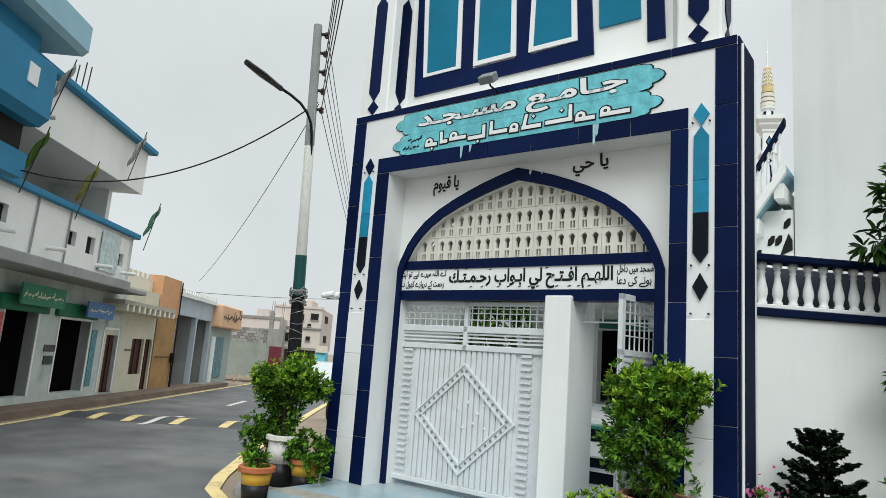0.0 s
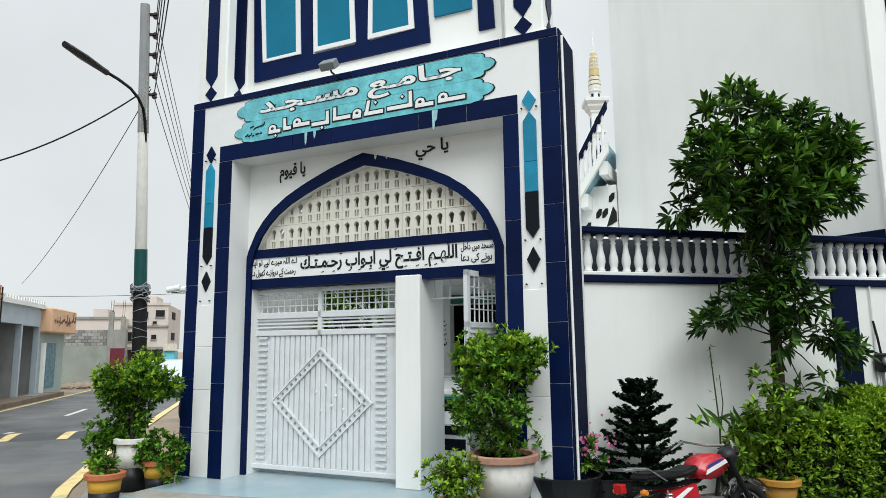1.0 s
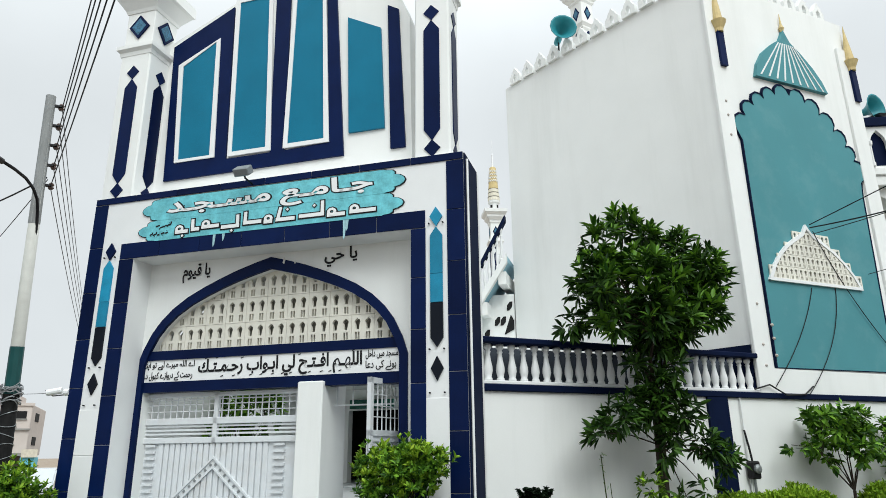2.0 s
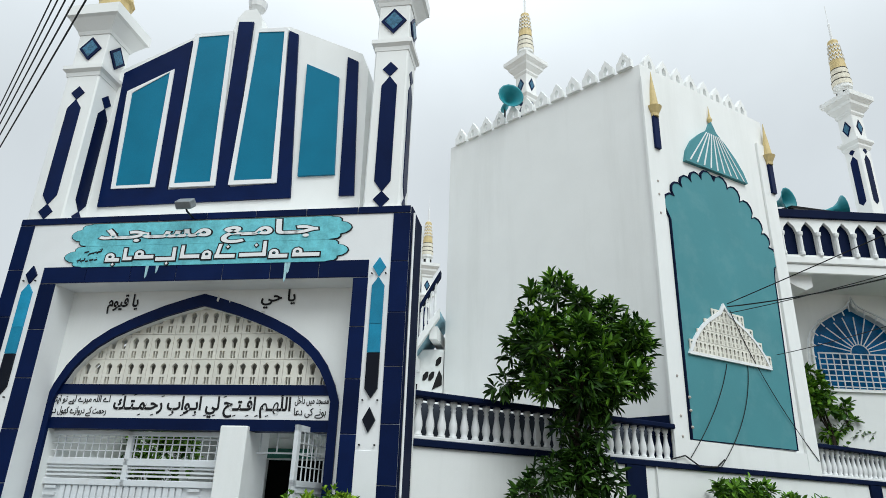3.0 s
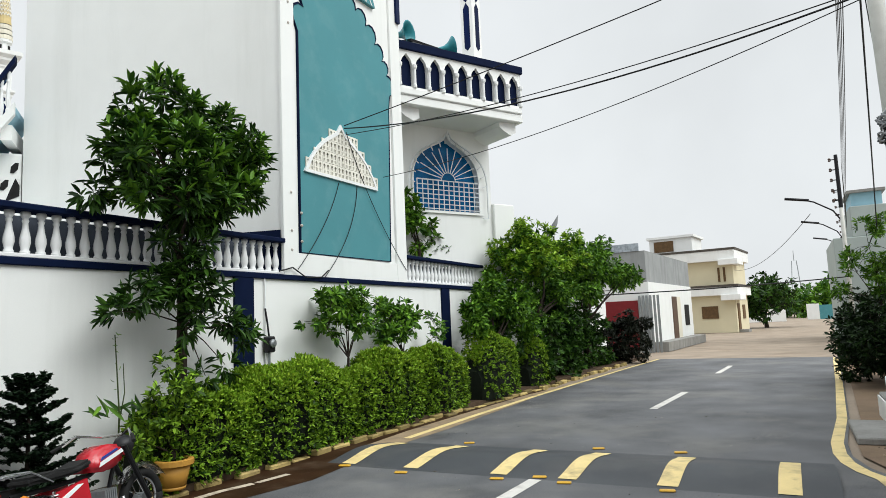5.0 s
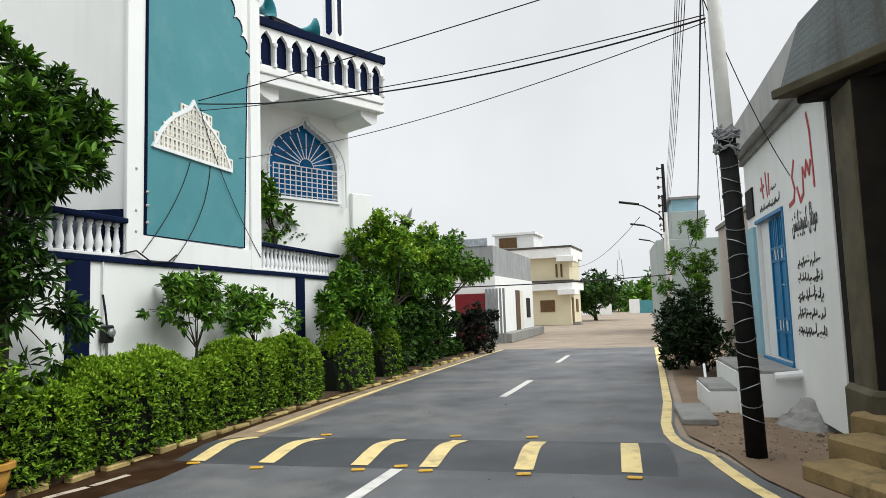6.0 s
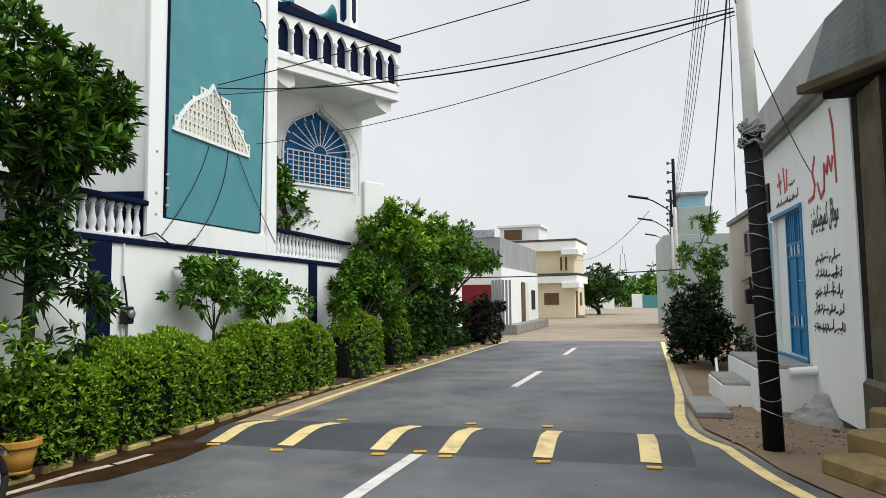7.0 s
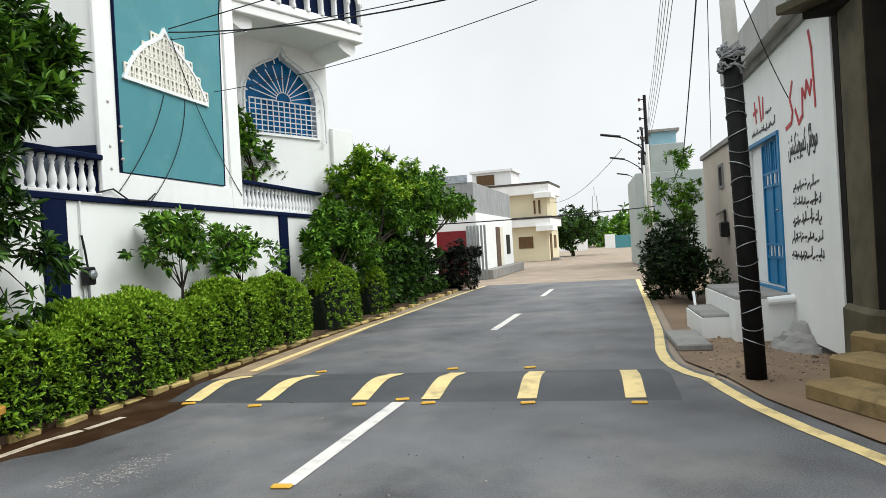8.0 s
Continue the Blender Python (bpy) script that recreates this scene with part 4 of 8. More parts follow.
def minaret(m, s, label, base=2.6):
    """A slim minaret: navy-inlaid shaft, bracketed gallery, gold tiered cone and needle."""
    t = thing("minaret", m, label, "minaret", "white minarets with gold cones")
    part("shaft", bx(-0.36 * s, 0.36 * s, -0.36 * s, 0.36 * s, -base, 1.9 * s, 0.02), white, t)
    part("collar", lathe(bmesh.new(), [(0.52 * s, 1.8 * s), (0.6 * s, 1.88 * s), (0.6 * s, 1.93 * s), (0.74 * s, 2.02 * s), (0.74 * s, 2.09 * s), (0.55 * s, 2.11 * s)], 4, turn=math.pi / 4), white, t)
    part("neck", bx(-0.36 * s, 0.36 * s, -0.36 * s, 0.36 * s, 2.08 * s, 2.95 * s, 0.02), white, t)
    part("gallery", lathe(bmesh.new(), [(0.52 * s, 2.88 * s), (0.6 * s, 2.94 * s), (0.6 * s, 3.0 * s), (0.85 * s, 3.16 * s), (0.88 * s, 3.24 * s), (1.1 * s, 3.36 * s), (1.12 * s, 3.5 * s), (1.02 * s, 3.52 * s), (1.0 * s, 3.42 * s), (0.4 * s, 3.42 * s)], 4, turn=math.pi / 4), white, t)
    part("drum", lathe(bmesh.new(), [(0.3 * s, 3.5 * s), (0.3 * s, 3.85 * s), (0.42 * s, 3.9 * s), (0.42 * s, 4.0 * s), (0.36 * s, 4.05 * s)], 10), white, t)
    for k in range(4):
        a = math.pi / 2 * k + math.pi / 4
        part("drum_opening", bx(-0.08 * s, 0.08 * s, -0.32 * s, -0.29 * s, 3.56 * s, 3.78 * s), void_shade, t, at=Matrix.Rotation(a, 4, "Z"))
    prof = []
    for k in range(3):
        r0, z0 = 0.43 - 0.03 * k, 4.0 + 0.2 * k
        prof += [(r0 * s, z0 * s), (r0 * s, (z0 + 0.15) * s), ((r0 - 0.05) * s, (z0 + 0.19) * s)]
    part("cone_foot", lathe(bmesh.new(), prof, 14), cream_paint, t, "cream stepped foot with dark edges")
    for k in range(3):
        z0 = 4.155 + 0.2 * k
        part("edge_line", lathe(bmesh.new(), [((0.434 - 0.03 * k) * s, z0 * s), ((0.434 - 0.03 * k) * s, (z0 + 0.022) * s)], 14), dark_metal, t)
    part("cone", lathe(bmesh.new(), [(0.36 * s, 4.55 * s), (0.35 * s, 4.62 * s), (0.23 * s, 5.62 * s), (0.17 * s, 5.66 * s), (0.02, 5.67 * s)], 14), gold, t, "pale gold cone with white zigzag bands")
    for k in range(4):
        bm = bmesh.new()
        zig = []
        for i in range(29):
            a, z = 2 * math.pi * i / 28, 4.95 + 0.16 * k + (0.05 if i % 2 else -0.05)
            rr = 0.352 - 0.12 * (z - 4.62) + 0.012
            zig.append((rr * s * math.cos(a), rr * s * math.sin(a), z * s))
        tube(bm, zig, 0.028 * s, 4)
        part("zigzag_band", bm, white_plain, t)
    part("needle", lathe(bmesh.new(), [(0.06 * s, 5.6 * s), (0.05 * s, 6.2 * s), (0.06 * s, 6.28 * s), (0.015 * s, 6.36 * s), (0.012 * s, 7.0 * s)], 6), white_plain, t)
    for rot in (0, 90, 180, 270):
        r = Matrix.Rotation(radians(rot), 4, "Z")
        for x in (0.0,):
            part("navy_inlay", sh([((x) * s, 0.1 * s), ((x + 0.17) * s, 0.2 * s), ((x + 0.17) * s, 1.45 * s), (x * s, 1.62 * s), ((x - 0.17) * s, 1.45 * s), ((x - 0.17) * s, 0.2 * s)], -0.375 * s, -0.35 * s), navy, t, at=r)
        part("name_diamond", sh(diamond(0, 2.5 * s, 0.21 * s, 0.26 * s), -0.38 * s, -0.35 * s), navy, t, at=r)
        part("teal_plaque", sh(diamond(0, 2.5 * s, 0.14 * s, 0.175 * s), -0.39 * s, -0.37 * s), plaque, t, at=r)
        for z in (1.74,):
            for x in (0.0,):
                part("navy_diamond", sh(diamond(x * s, z * s, 0.14 * s, 0.1 * s), -0.375 * s, -0.35 * s), navy, t, at=r)
    return t


minaret(WING @ pose(1.42, 2.5, 9.75, 0, 0, 20) @ Matrix.Diagonal((0.62, 0.62, 1, 1)), 1.0, "white minaret with gold tiered cone above the balcony wing", 3.0)
minaret(WALL @ pose(8.2, 8.0, 12.7, 0, 0, 8) @ Matrix.Diagonal((0.7, 0.7, 1, 1)), 0.98, "white minaret with gold cone behind the merlons", 12.0)
minaret(pose(-3.58, 25.3, 8.0, 0, 0, 20) @ Matrix.Diagonal((0.64, 0.64, 1, 1)), 0.92, "white minaret with gold cone seen past the tower", 8.0)

# ---- steel gate, post and porch ----
GV = 0.5
leafs = thing("steel_gate", GATE, "closed white steel gate leaf with raised diamond pattern", "gate")
GX0, GX1, GZ0, GZ1 = 0.64, 2.93, 0.24, 2.5
part("gate_sheet", bx(GX0, GX1, GV + 0.02, GV + 0.035, GZ0, 1.95), iron_white, leafs)
bm = bmesh.new()
for x0, x1, z0, z1 in ((GX0, GX0 + 0.07, GZ0, GZ1), (GX1 - 0.07, GX1, GZ0, GZ1), (GX0, GX1, GZ1 - 0.05, GZ1), (GX0, GX1, 1.9, 1.97), (GX0, GX1, 2.12, 2.2), (GX0, GX1, GZ0, GZ0 + 0.06), (1.73, 1.79, 1.9, GZ1)):
    box(bm, x0, x1, GV - 0.02, GV + 0.04, z0, z1, 0.006)
part("gate_frame", bm, iron_white, leafs)
bm = bmesh.new()
k = 0.99
while k < 2.50:
    box(bm, k, k + 0.062, GV - 0.004, GV + 0.022, GZ0 + 0.06, 1.9, 0.005)
    k += 0.08
part("gate_ribs", bm, iron_white, leafs)
for x in (0.80, 2.57):
    for i in range(21):
        z = GZ0 + 0.12 + i * 0.075
        part("louvre", sh([(x, z), (x + 0.14, z), (x + 0.14, z + 0.03), (x, z + 0.03)], GV - 0.012, GV + 0.02), iron_white, leafs, at=None)
for z in (2.0, 2.045, 2.09):
    part("slot_bar", bx(GX0 + 0.05, GX1 - 0.05, GV, GV + 0.02, z, z + 0.022), iron_white, leafs)
bm = bmesh.new()
for i in range(24):
    x = GX0 + 0.1 + i * (GX1 - GX0 - 0.2) / 23
    tube(bm, [(x, GV + 0.01, 2.2), (x, GV + 0.01, 2.46)], 0.008, 4)
for z in (2.28, 2.36, 2.42):
    tube(bm, [(GX0, GV + 0.01, z), (GX1, GV + 0.01, z)], 0.008, 4)
part("gate_grid", bm, iron_white, leafs)
DC = (1.785, 1.085)
part("diamond_frame", sh([diamond(*DC, 0.745, 0.665), diamond(*DC, 0.715, 0.635)], GV - 0.03, GV + 0.01), iron_white, leafs)
part("diamond_frame", sh([diamond(*DC, 0.62, 0.552), diamond(*DC, 0.593, 0.525)], GV - 0.03, GV + 0.01), iron_white, leafs)
part("diamond_band", sh([diamond(*DC, 0.72, 0.64), diamond(*DC, 0.612, 0.545)], GV - 0.012, GV + 0.01), iron_white, leafs)
bm = bmesh.new()
for s in range(4):
    for i in range(10):
        f = (i + 0.5) / 10
        a, b = [(DC[0] + 0.668 * math.cos(q), DC[1] + 0.594 * math.sin(q)) for q in (math.pi / 2 * s, math.pi / 2 * (s + 1))]
        x, z = a[0] + (b[0] - a[0]) * f, a[1] + (b[1] - a[1]) * f
        sheet(bm, [diamond(x, z, 0.018, 0.018)], GV - 0.024, GV - 0.01)
tagged(part("rivet_row", bm, galv, leafs), kind="stuff")
for x, z in ((1.72, 1.2), (1.86, 1.28), (2.0, 1.16), (2.08, 1.26), (1.95, 1.04), (2.12, 1.0), (1.8, 0.98)):
    part("star_boss", lathe(bmesh.new(), [(0.03, 0), (0.02, 0.012), (0.004, 0.016)], 5), iron_white, leafs, at=pose(x, GV + 0.004, z, 90))
post = tagged(part("gate_post", bx(2.94, 3.26, 0.30, 0.95, PL, 2.56, 0.012), white, at=GATE), "square white plastered gate post beside the wicket", "gate post")
wicket = thing("wicket_leaf", GATE @ pose(4.03, 0.85, 0.28, 0, 0, 80) @ Matrix.Diagonal((0.86, 1, 1, 1)), "open white steel wicket leaf with grille top", "gate leaf")
part("wicket_sheet", bx(-0.85, 0, 0, 0.02, 0, 1.7), iron_white, wicket)
bm = bmesh.new()
for x0, x1, z0, z1 in ((-0.85, -0.79, 0, 2.28), (-0.06, 0, 0, 2.28), (-0.85, 0, 2.22, 2.28), (-0.85, 0, 1.66, 1.72), (-0.85, 0, 0, 0.06)):
    box(bm, x0, x1, -0.02, 0.03, z0, z1)
for i in range(7):
    tube(bm, [(-0.76 + i * 0.11, 0, 1.7), (-0.76 + i * 0.11, 0, 2.25)], 0.008, 4)
for z in (1.86, 1.98, 2.1):
    tube(bm, [(-0.82, 0, z), (-0.03, 0, z)], 0.008, 4)
for z in (1.5, 1.55, 1.6):
    box(bm, -0.8, -0.05, -0.02, 0, z, z + 0.02)
part("wicket_frame", bm, iron_white, wicket)
bm = bmesh.new()
for i in range(5):
    tube(bm, [(3.3 + i * 0.2, 0.62, 2.3), (3.3 + i * 0.2, 0.62, 2.52)], 0.010, 4)
tube(bm, [(3.26, 0.62, 2.3), (4.25, 0.62, 2.3)], 0.012, 4)
tagged(part("transom_bars", bm, iron_white, at=GATE), "white iron bars over the wicket opening", "grille")

# ---- plants ----
def trunk_bm(paths):
    bm = bmesh.new()
    for pts, r0, r1 in paths:
        tube(bm, pts, r0, 7, taper=r1)
    return bm


def tree(m, label, limbs, clumps, count, size, material, seed, category="tree", aspect=0.4, droop=0.6, shell=0.35, per=8):
    """Tapered trunk and limbs, and a crown of single leaves in whorls at the twigs' ends."""
    t = thing("tree", m, label, category)
    part("trunk", trunk_bm(limbs), bark, t)
    c, n = bump_cloud(count // per, clumps, seed, shell)
    place, face, length, way = shoots(c, n, per, size, seed + 50, droop * 0.4)
    leaves("crown", place, face, length, material, t, aspect=aspect, seed=seed, ways=way)
    return t


def grow(base, clumps, seed, fork=0.45, r0=0.07, fz=None):
    """A trunk, a few main limbs and thin twigs that reach each clump."""
    rs = random.Random(seed)
    cx = sum(c[0] for c in clumps) / len(clumps)
    cy = sum(c[1] for c in clumps) / len(clumps)
    zs = sorted(c[2] for c in clumps)
    zm = zs[len(zs) // 2]
    b = Vector(base)
    fk = Vector((b.x * 0.75 + cx * 0.25, b.y * 0.75 + cy * 0.25, fz if fz else b.z + (zm - b.z) * fork))
    out = [([b, b.lerp(fk, 0.35) + Vector((rs.uniform(-0.4, 0.4) * r0, 0, 0)), b.lerp(fk, 0.7) + Vector((rs.uniform(-0.8, 0.8) * r0, 0.3 * r0, 0)), fk], r0, r0 * 0.7)]
    mains = []
    for c in sorted(clumps, key=lambda c: -c[3])[: min(7, max(2, len(clumps) // 3))]:
        e = fk.lerp(Vector(c[:3]), 0.72)
        mid = fk.lerp(e, 0.5) + Vector((rs.uniform(-1, 1) * r0, rs.uniform(-1, 1) * r0, 0.6 * r0))
        out.append(([fk, mid, e], r0 * 0.42, r0 * 0.14))
        mains += [mid, e]
    mains.append(b.lerp(fk, 0.75))
    for c in clumps:
        e = Vector(c[:3])
        st = min(mains, key=lambda q: (q - e).length + (1.0 if q.z > e.z + 0.2 else 0))
        out.append(([st, st.lerp(e, 0.5) + Vector((0, 0, 0.04)), e], r0 * 0.13, 0.004))
    return out


def clump_set(spec, seed, n, jitter=0.12):
    """Breaks round masses (x, y, z, rx, ry, rz) into many small clumps."""
    rs = np.random.RandomState(seed)
    out = []
    tot = sum(s[3] * s[5] for s in spec)
    for x, y, z, rx, ry, rz in spec:
        for _ in range(max(2, int(n * rx * rz / tot))):
            w = rs.normal(0, 1, 3)
            w /= np.linalg.norm(w)
            f = 0.55 + 0.5 * rs.rand()
            out.append((x + w[0] * rx * f, y + w[1] * ry * f, z + w[2] * rz * f, (0.16 + 0.14 * rs.rand()) * max(0.6, min(rx, rz) / 0.7)))
    return out


# ---- writing ----
FORMS = {"ا": (0xFE8D, 0xFE8E), "ل": (0xFEDD, 4), "ه": (0xFEE9, 4), "م": (0xFEE1, 4), "ف": (0xFED1, 4), "ت": (0xFE95, 4), "ح": (0xFEA1, 4), "ي": (0xFEF1, 4),
         "ب": (0xFE8F, 4), "و": (0xFEED, 0xFEEE), "ر": (0xFEAD, 0xFEAE), "ك": (0xFED9, 4), "ج": (0xFE9D, 4), "ع": (0xFEC9, 4), "س": (0xFEB1, 4), "د": (0xFEA9, 0xFEAA), "ق": (0xFED5, 4), "ـ": (0x0640, 4),
         "خ": (0xFEA5, 4), "ن": (0xFEE5, 4), "ز": (0xFEAF, 0xFEB0), "ہ": (0xFBA6, 4), "ے": (0xFBAE, 0xFBAF), "ں": (0xFB9E, 0xFB9F), "پ": (0xFB56, 4), "ی": (0xFBFC, 4), "ک": (0xFB8E, 4), "ھ": (0xFBAA, 4), "ئ": (0xFE89, 4), "ش": (0xFEB5, 4)}


def shaped(text):
    """Joined Arabic letter forms, in the order in which they stand from left to right."""
    out = []
    for word in text.split(" "):
        forms = []
        for i, ch in enumerate(word):
            first, kind = FORMS[ch]
            before = i > 0 and FORMS[word[i - 1]][1] == 4
            after = kind == 4 and i + 1 < len(word)
            forms.append(ch if ch == "ـ" else chr(first + (3 if before and after else 2 if after else 1 if before else 0)))
        out.append("".join(forms[::-1]))
    return " ".join(out[::-1])


def lettering(name, text, x0, x1, z0, z1, y, material, parent, fat=0.0, depth=0.004):
    """A line of writing as flat raised letters that fill the given box on a front."""
    cu = bpy.data.curves.new(name, "FONT")
    cu.body, cu.extrude, cu.offset, cu.resolution_u = text, 0.01, fat, 2
    tmp = bpy.data.objects.new("tmp", cu)
    scene.collection.objects.link(tmp)
    me = bpy.data.meshes.new_from_object(tmp.evaluated_get(bpy.context.evaluated_depsgraph_get()))
    bpy.data.objects.remove(tmp)
    co = np.array([v.co for v in me.vertices])
    lo, hi = co.min(0), co.max(0)
    pl, ph = lo + [fat, fat, 0], hi - [fat, fat, 0]
    new_co = np.empty_like(co)
    new_co[:, 0] = x0 + (co[:, 0] - pl[0]) / (ph[0] - pl[0]) * (x1 - x0)
    new_co[:, 2] = z0 + (co[:, 1] - pl[1]) / (ph[1] - pl[1]) * (z1 - z0)
    new_co[:, 1] = y - (co[:, 2] - lo[2]) / (hi[2] - lo[2]) * depth
    me.vertices.foreach_set("co", new_co.ravel())
    me.materials.clear()
    me.materials.append(material)
    if z1 - z0 < 0.15:
        ob = new(name, me)
        ob.parent = parent
        return tagged(ob, kind="stuff")
    # joined strokes and the dots above or below them make one part
    bm = bmesh.new()
    bm.from_mesh(me)
    bm.verts.ensure_lookup_table()
    left, groups = set(range(len(bm.verts))), []
    while left:
        todo, got = [left.pop()], set()
        while todo:
            k = todo.pop()
            got.add(k)
            for e in bm.verts[k].link_edges:
                o = e.other_vert(bm.verts[k]).index
                if o in left:
                    left.discard(o)
                    todo.append(o)
        xs = [new_co[k, 0] for k in got]
        groups.append([min(xs), max(xs), got])
    groups.sort(key=lambda q: q[0] - q[1])
    words = []
    for a, b, got in groups:
        home = next((w for w in words if min(b, w[1]) - max(a, w[0]) > 0.5 * (b - a)), None)
        if home:
            home[2] |= got
        else:
            words.append([a, b, set(got)])
    bm.free()
    for _, _, keep in words:
        bm = bmesh.new()
        bm.from_mesh(me)
        bm.verts.ensure_lookup_table()
        bmesh.ops.delete(bm, geom=[v for v in bm.verts if v.index not in keep], context="VERTS")
        part(name, bm, material, parent)


def bars(name, x0, x1, z0, z1, y, material, parent, rows, seed, fill=0.72, slant=0.0, m=None, thick=0.35):
    """Rows of plain short bars in place of writing: slanted strokes, stems and dots, word by word."""
    r = random.Random(seed)
    bm = bmesh.new()
    h = (z1 - z0) / rows

    def stroke(ax, az, ex, ez, t):
        d = max(1e-6, math.hypot(ex - ax, ez - az))
        nx, nz = -(ez - az) / d * t / 2, (ex - ax) / d * t / 2
        sheet(bm, [[(ax + nx, az + nz), (ax - nx, az - nz), (ex - nx, ez - nz), (ex + nx, ez + nz)]], y - 0.004, y)

    for i in range(rows):
        x, zc = x0, z0 + (i + 0.5) * h
        while x < x1 - 0.2 * h:
            w = min(r.uniform(0.3, 0.6) * h, x1 - x)
            t = h * thick * r.uniform(0.35, 0.6)
            if r.random() < fill + 0.2:
                zb = zc + r.uniform(-0.22, 0.02) * h
                up = r.uniform(0.08, 0.3) * h
                stroke(x, zb, x + w, zb + up * 0.5, t)
                if r.random() < 0.55:
                    stroke(x + w, zb + up * 0.4, x + w + 0.05 * h, zb + up + r.uniform(0.1, 0.45) * h, t * 0.8)
                if r.random() < 0.35:
                    stroke(x, zb, x - 0.12 * h, zb - 0.22 * h, t * 0.7)
                if r.random() < 0.55:
                    sheet(bm, [diamond(x + w * 0.5, zb + r.choice((-0.2, 0.32)) * h, 0.06 * h, 0.06 * h)], y - 0.004, y)
            x += w + r.uniform(0.06, 0.22) * h
    return tagged(part(name, bm, material, parent, at=m), kind="stuff")


porch = thing("porch", GATE, "shaded porch with striped steps behind the gate", "porch", kind="structure")
part("porch_floor", bx(0.3, 4.9, 0.6, 7.2, 0.02, PL + 0.004), plinth_mat, porch)
part("porch_roof", bx(0.2, 5.0, 4.0, 7.3, 2.95, 3.12), white, porch)
part("porch_wall", bx(0.1, 0.3, 0.75, 7.3, PL, 2.95), white, porch)
part("porch_wall", bx(4.32, 4.5, 0.6, 3.0, PL, 2.95), navy, porch, "navy tiled reveal")
part("porch_wall", bx(4.75, 4.95, 0.75, 7.3, PL, 2.95), white, porch)
part("porch_back", sh([(0.3, PL), (1.24, PL), (1.24, 2.56), (2.7, 2.56), (2.7, PL), (4.75, PL), (4.75, 2.95), (0.3, 2.95)], 5.6, 5.8), white, porch)
# black sheet that stands for the unlit room behind the doorway
part("inner_room", bx(0.3, 4.75, 7.0, 7.15, PL, 2.95), void_shade, porch)
part("step", bx(0.3, 4.75, 1.5, 5.6, PL, 0.76), white_tile, porch, "white marble step with black bands")
part("black_band", bx(0.32, 4.73, 1.488, 1.52, 0.44, 0.58), black_tile, porch)
part("black_band", bx(0.32, 4.73, 1.488, 1.52, 0.63, 0.74), black_tile, porch)
part("step", bx(0.3, 4.75, 3.1, 5.6, 0.76, 0.94), black_tile, porch)
part("step_tread", bx(0.3, 4.75, 3.06, 5.6, 0.94, 0.98), mat("green_nosing", (0.03, 0.20, 0.15), 0.4), porch, "green nosing over a black riser")
part("step", bx(0.3, 4.75, 3.3, 5.6, 0.98, 1.0), white_tile, porch)
part("step", bx(0.3, 4.75, 4.4, 7.0, 1.0, 1.2), white_tile, porch)
part("step_tread", bx(0.3, 4.75, 4.36, 7.0, 1.2, 1.23), mat("grey_marble", (0.4, 0.42, 0.42), 0.3, 0.4, 5), porch)
bars("notice_writing", 0.86, 1.16, 1.75, 2.3, 5.59, black_ink, porch, 6, 71, 0.9)
sp_ = clump_set([(0.9, 2.6, 2.4, 0.6, 0.4, 0.45), (0.7, 2.2, 2.0, 0.35, 0.3, 0.4), (1.5, 2.0, 2.45, 0.4, 0.3, 0.3)], 19, 30)
tree(GATE, "leafy green courtyard plant behind the steel gate", grow((0.9, 2.4, 0.76), sp_, 19, 0.5, 0.03), sp_, 1800, 0.11, leaf_mid, 19, "shrub", droop=0.6)
tagged(part("wall_fan", lathe(bmesh.new(), [(0.06, 0), (0.16, 0.03), (0.16, 0.1), (0.05, 0.12)], 10), white_plain, at=GATE @ pose(1.02, 5.55, 2.66, 90)), "small white round wall fan over the inner door", "fan")
tagged(part("inner_sign", bx(1.3, 2.2, 5.5, 5.58, 2.58, 2.75), mat("green_sign", (0.03, 0.12, 0.09), 0.5), at=GATE), "dark green sign over the inner doorway", "sign")

for line, x0, x1, z0, z1 in (("جـامـع مسـجـد", 1.16, 3.94, 4.625, 4.90),):
    lettering("letter_outline", shaped(line), x0, x1, z0, z1, -0.019, black_ink, tower, fat=0.07)
    lettering("letter", shaped(line), x0, x1, z0, z1, -0.024, white_plain, tower, fat=0.03)
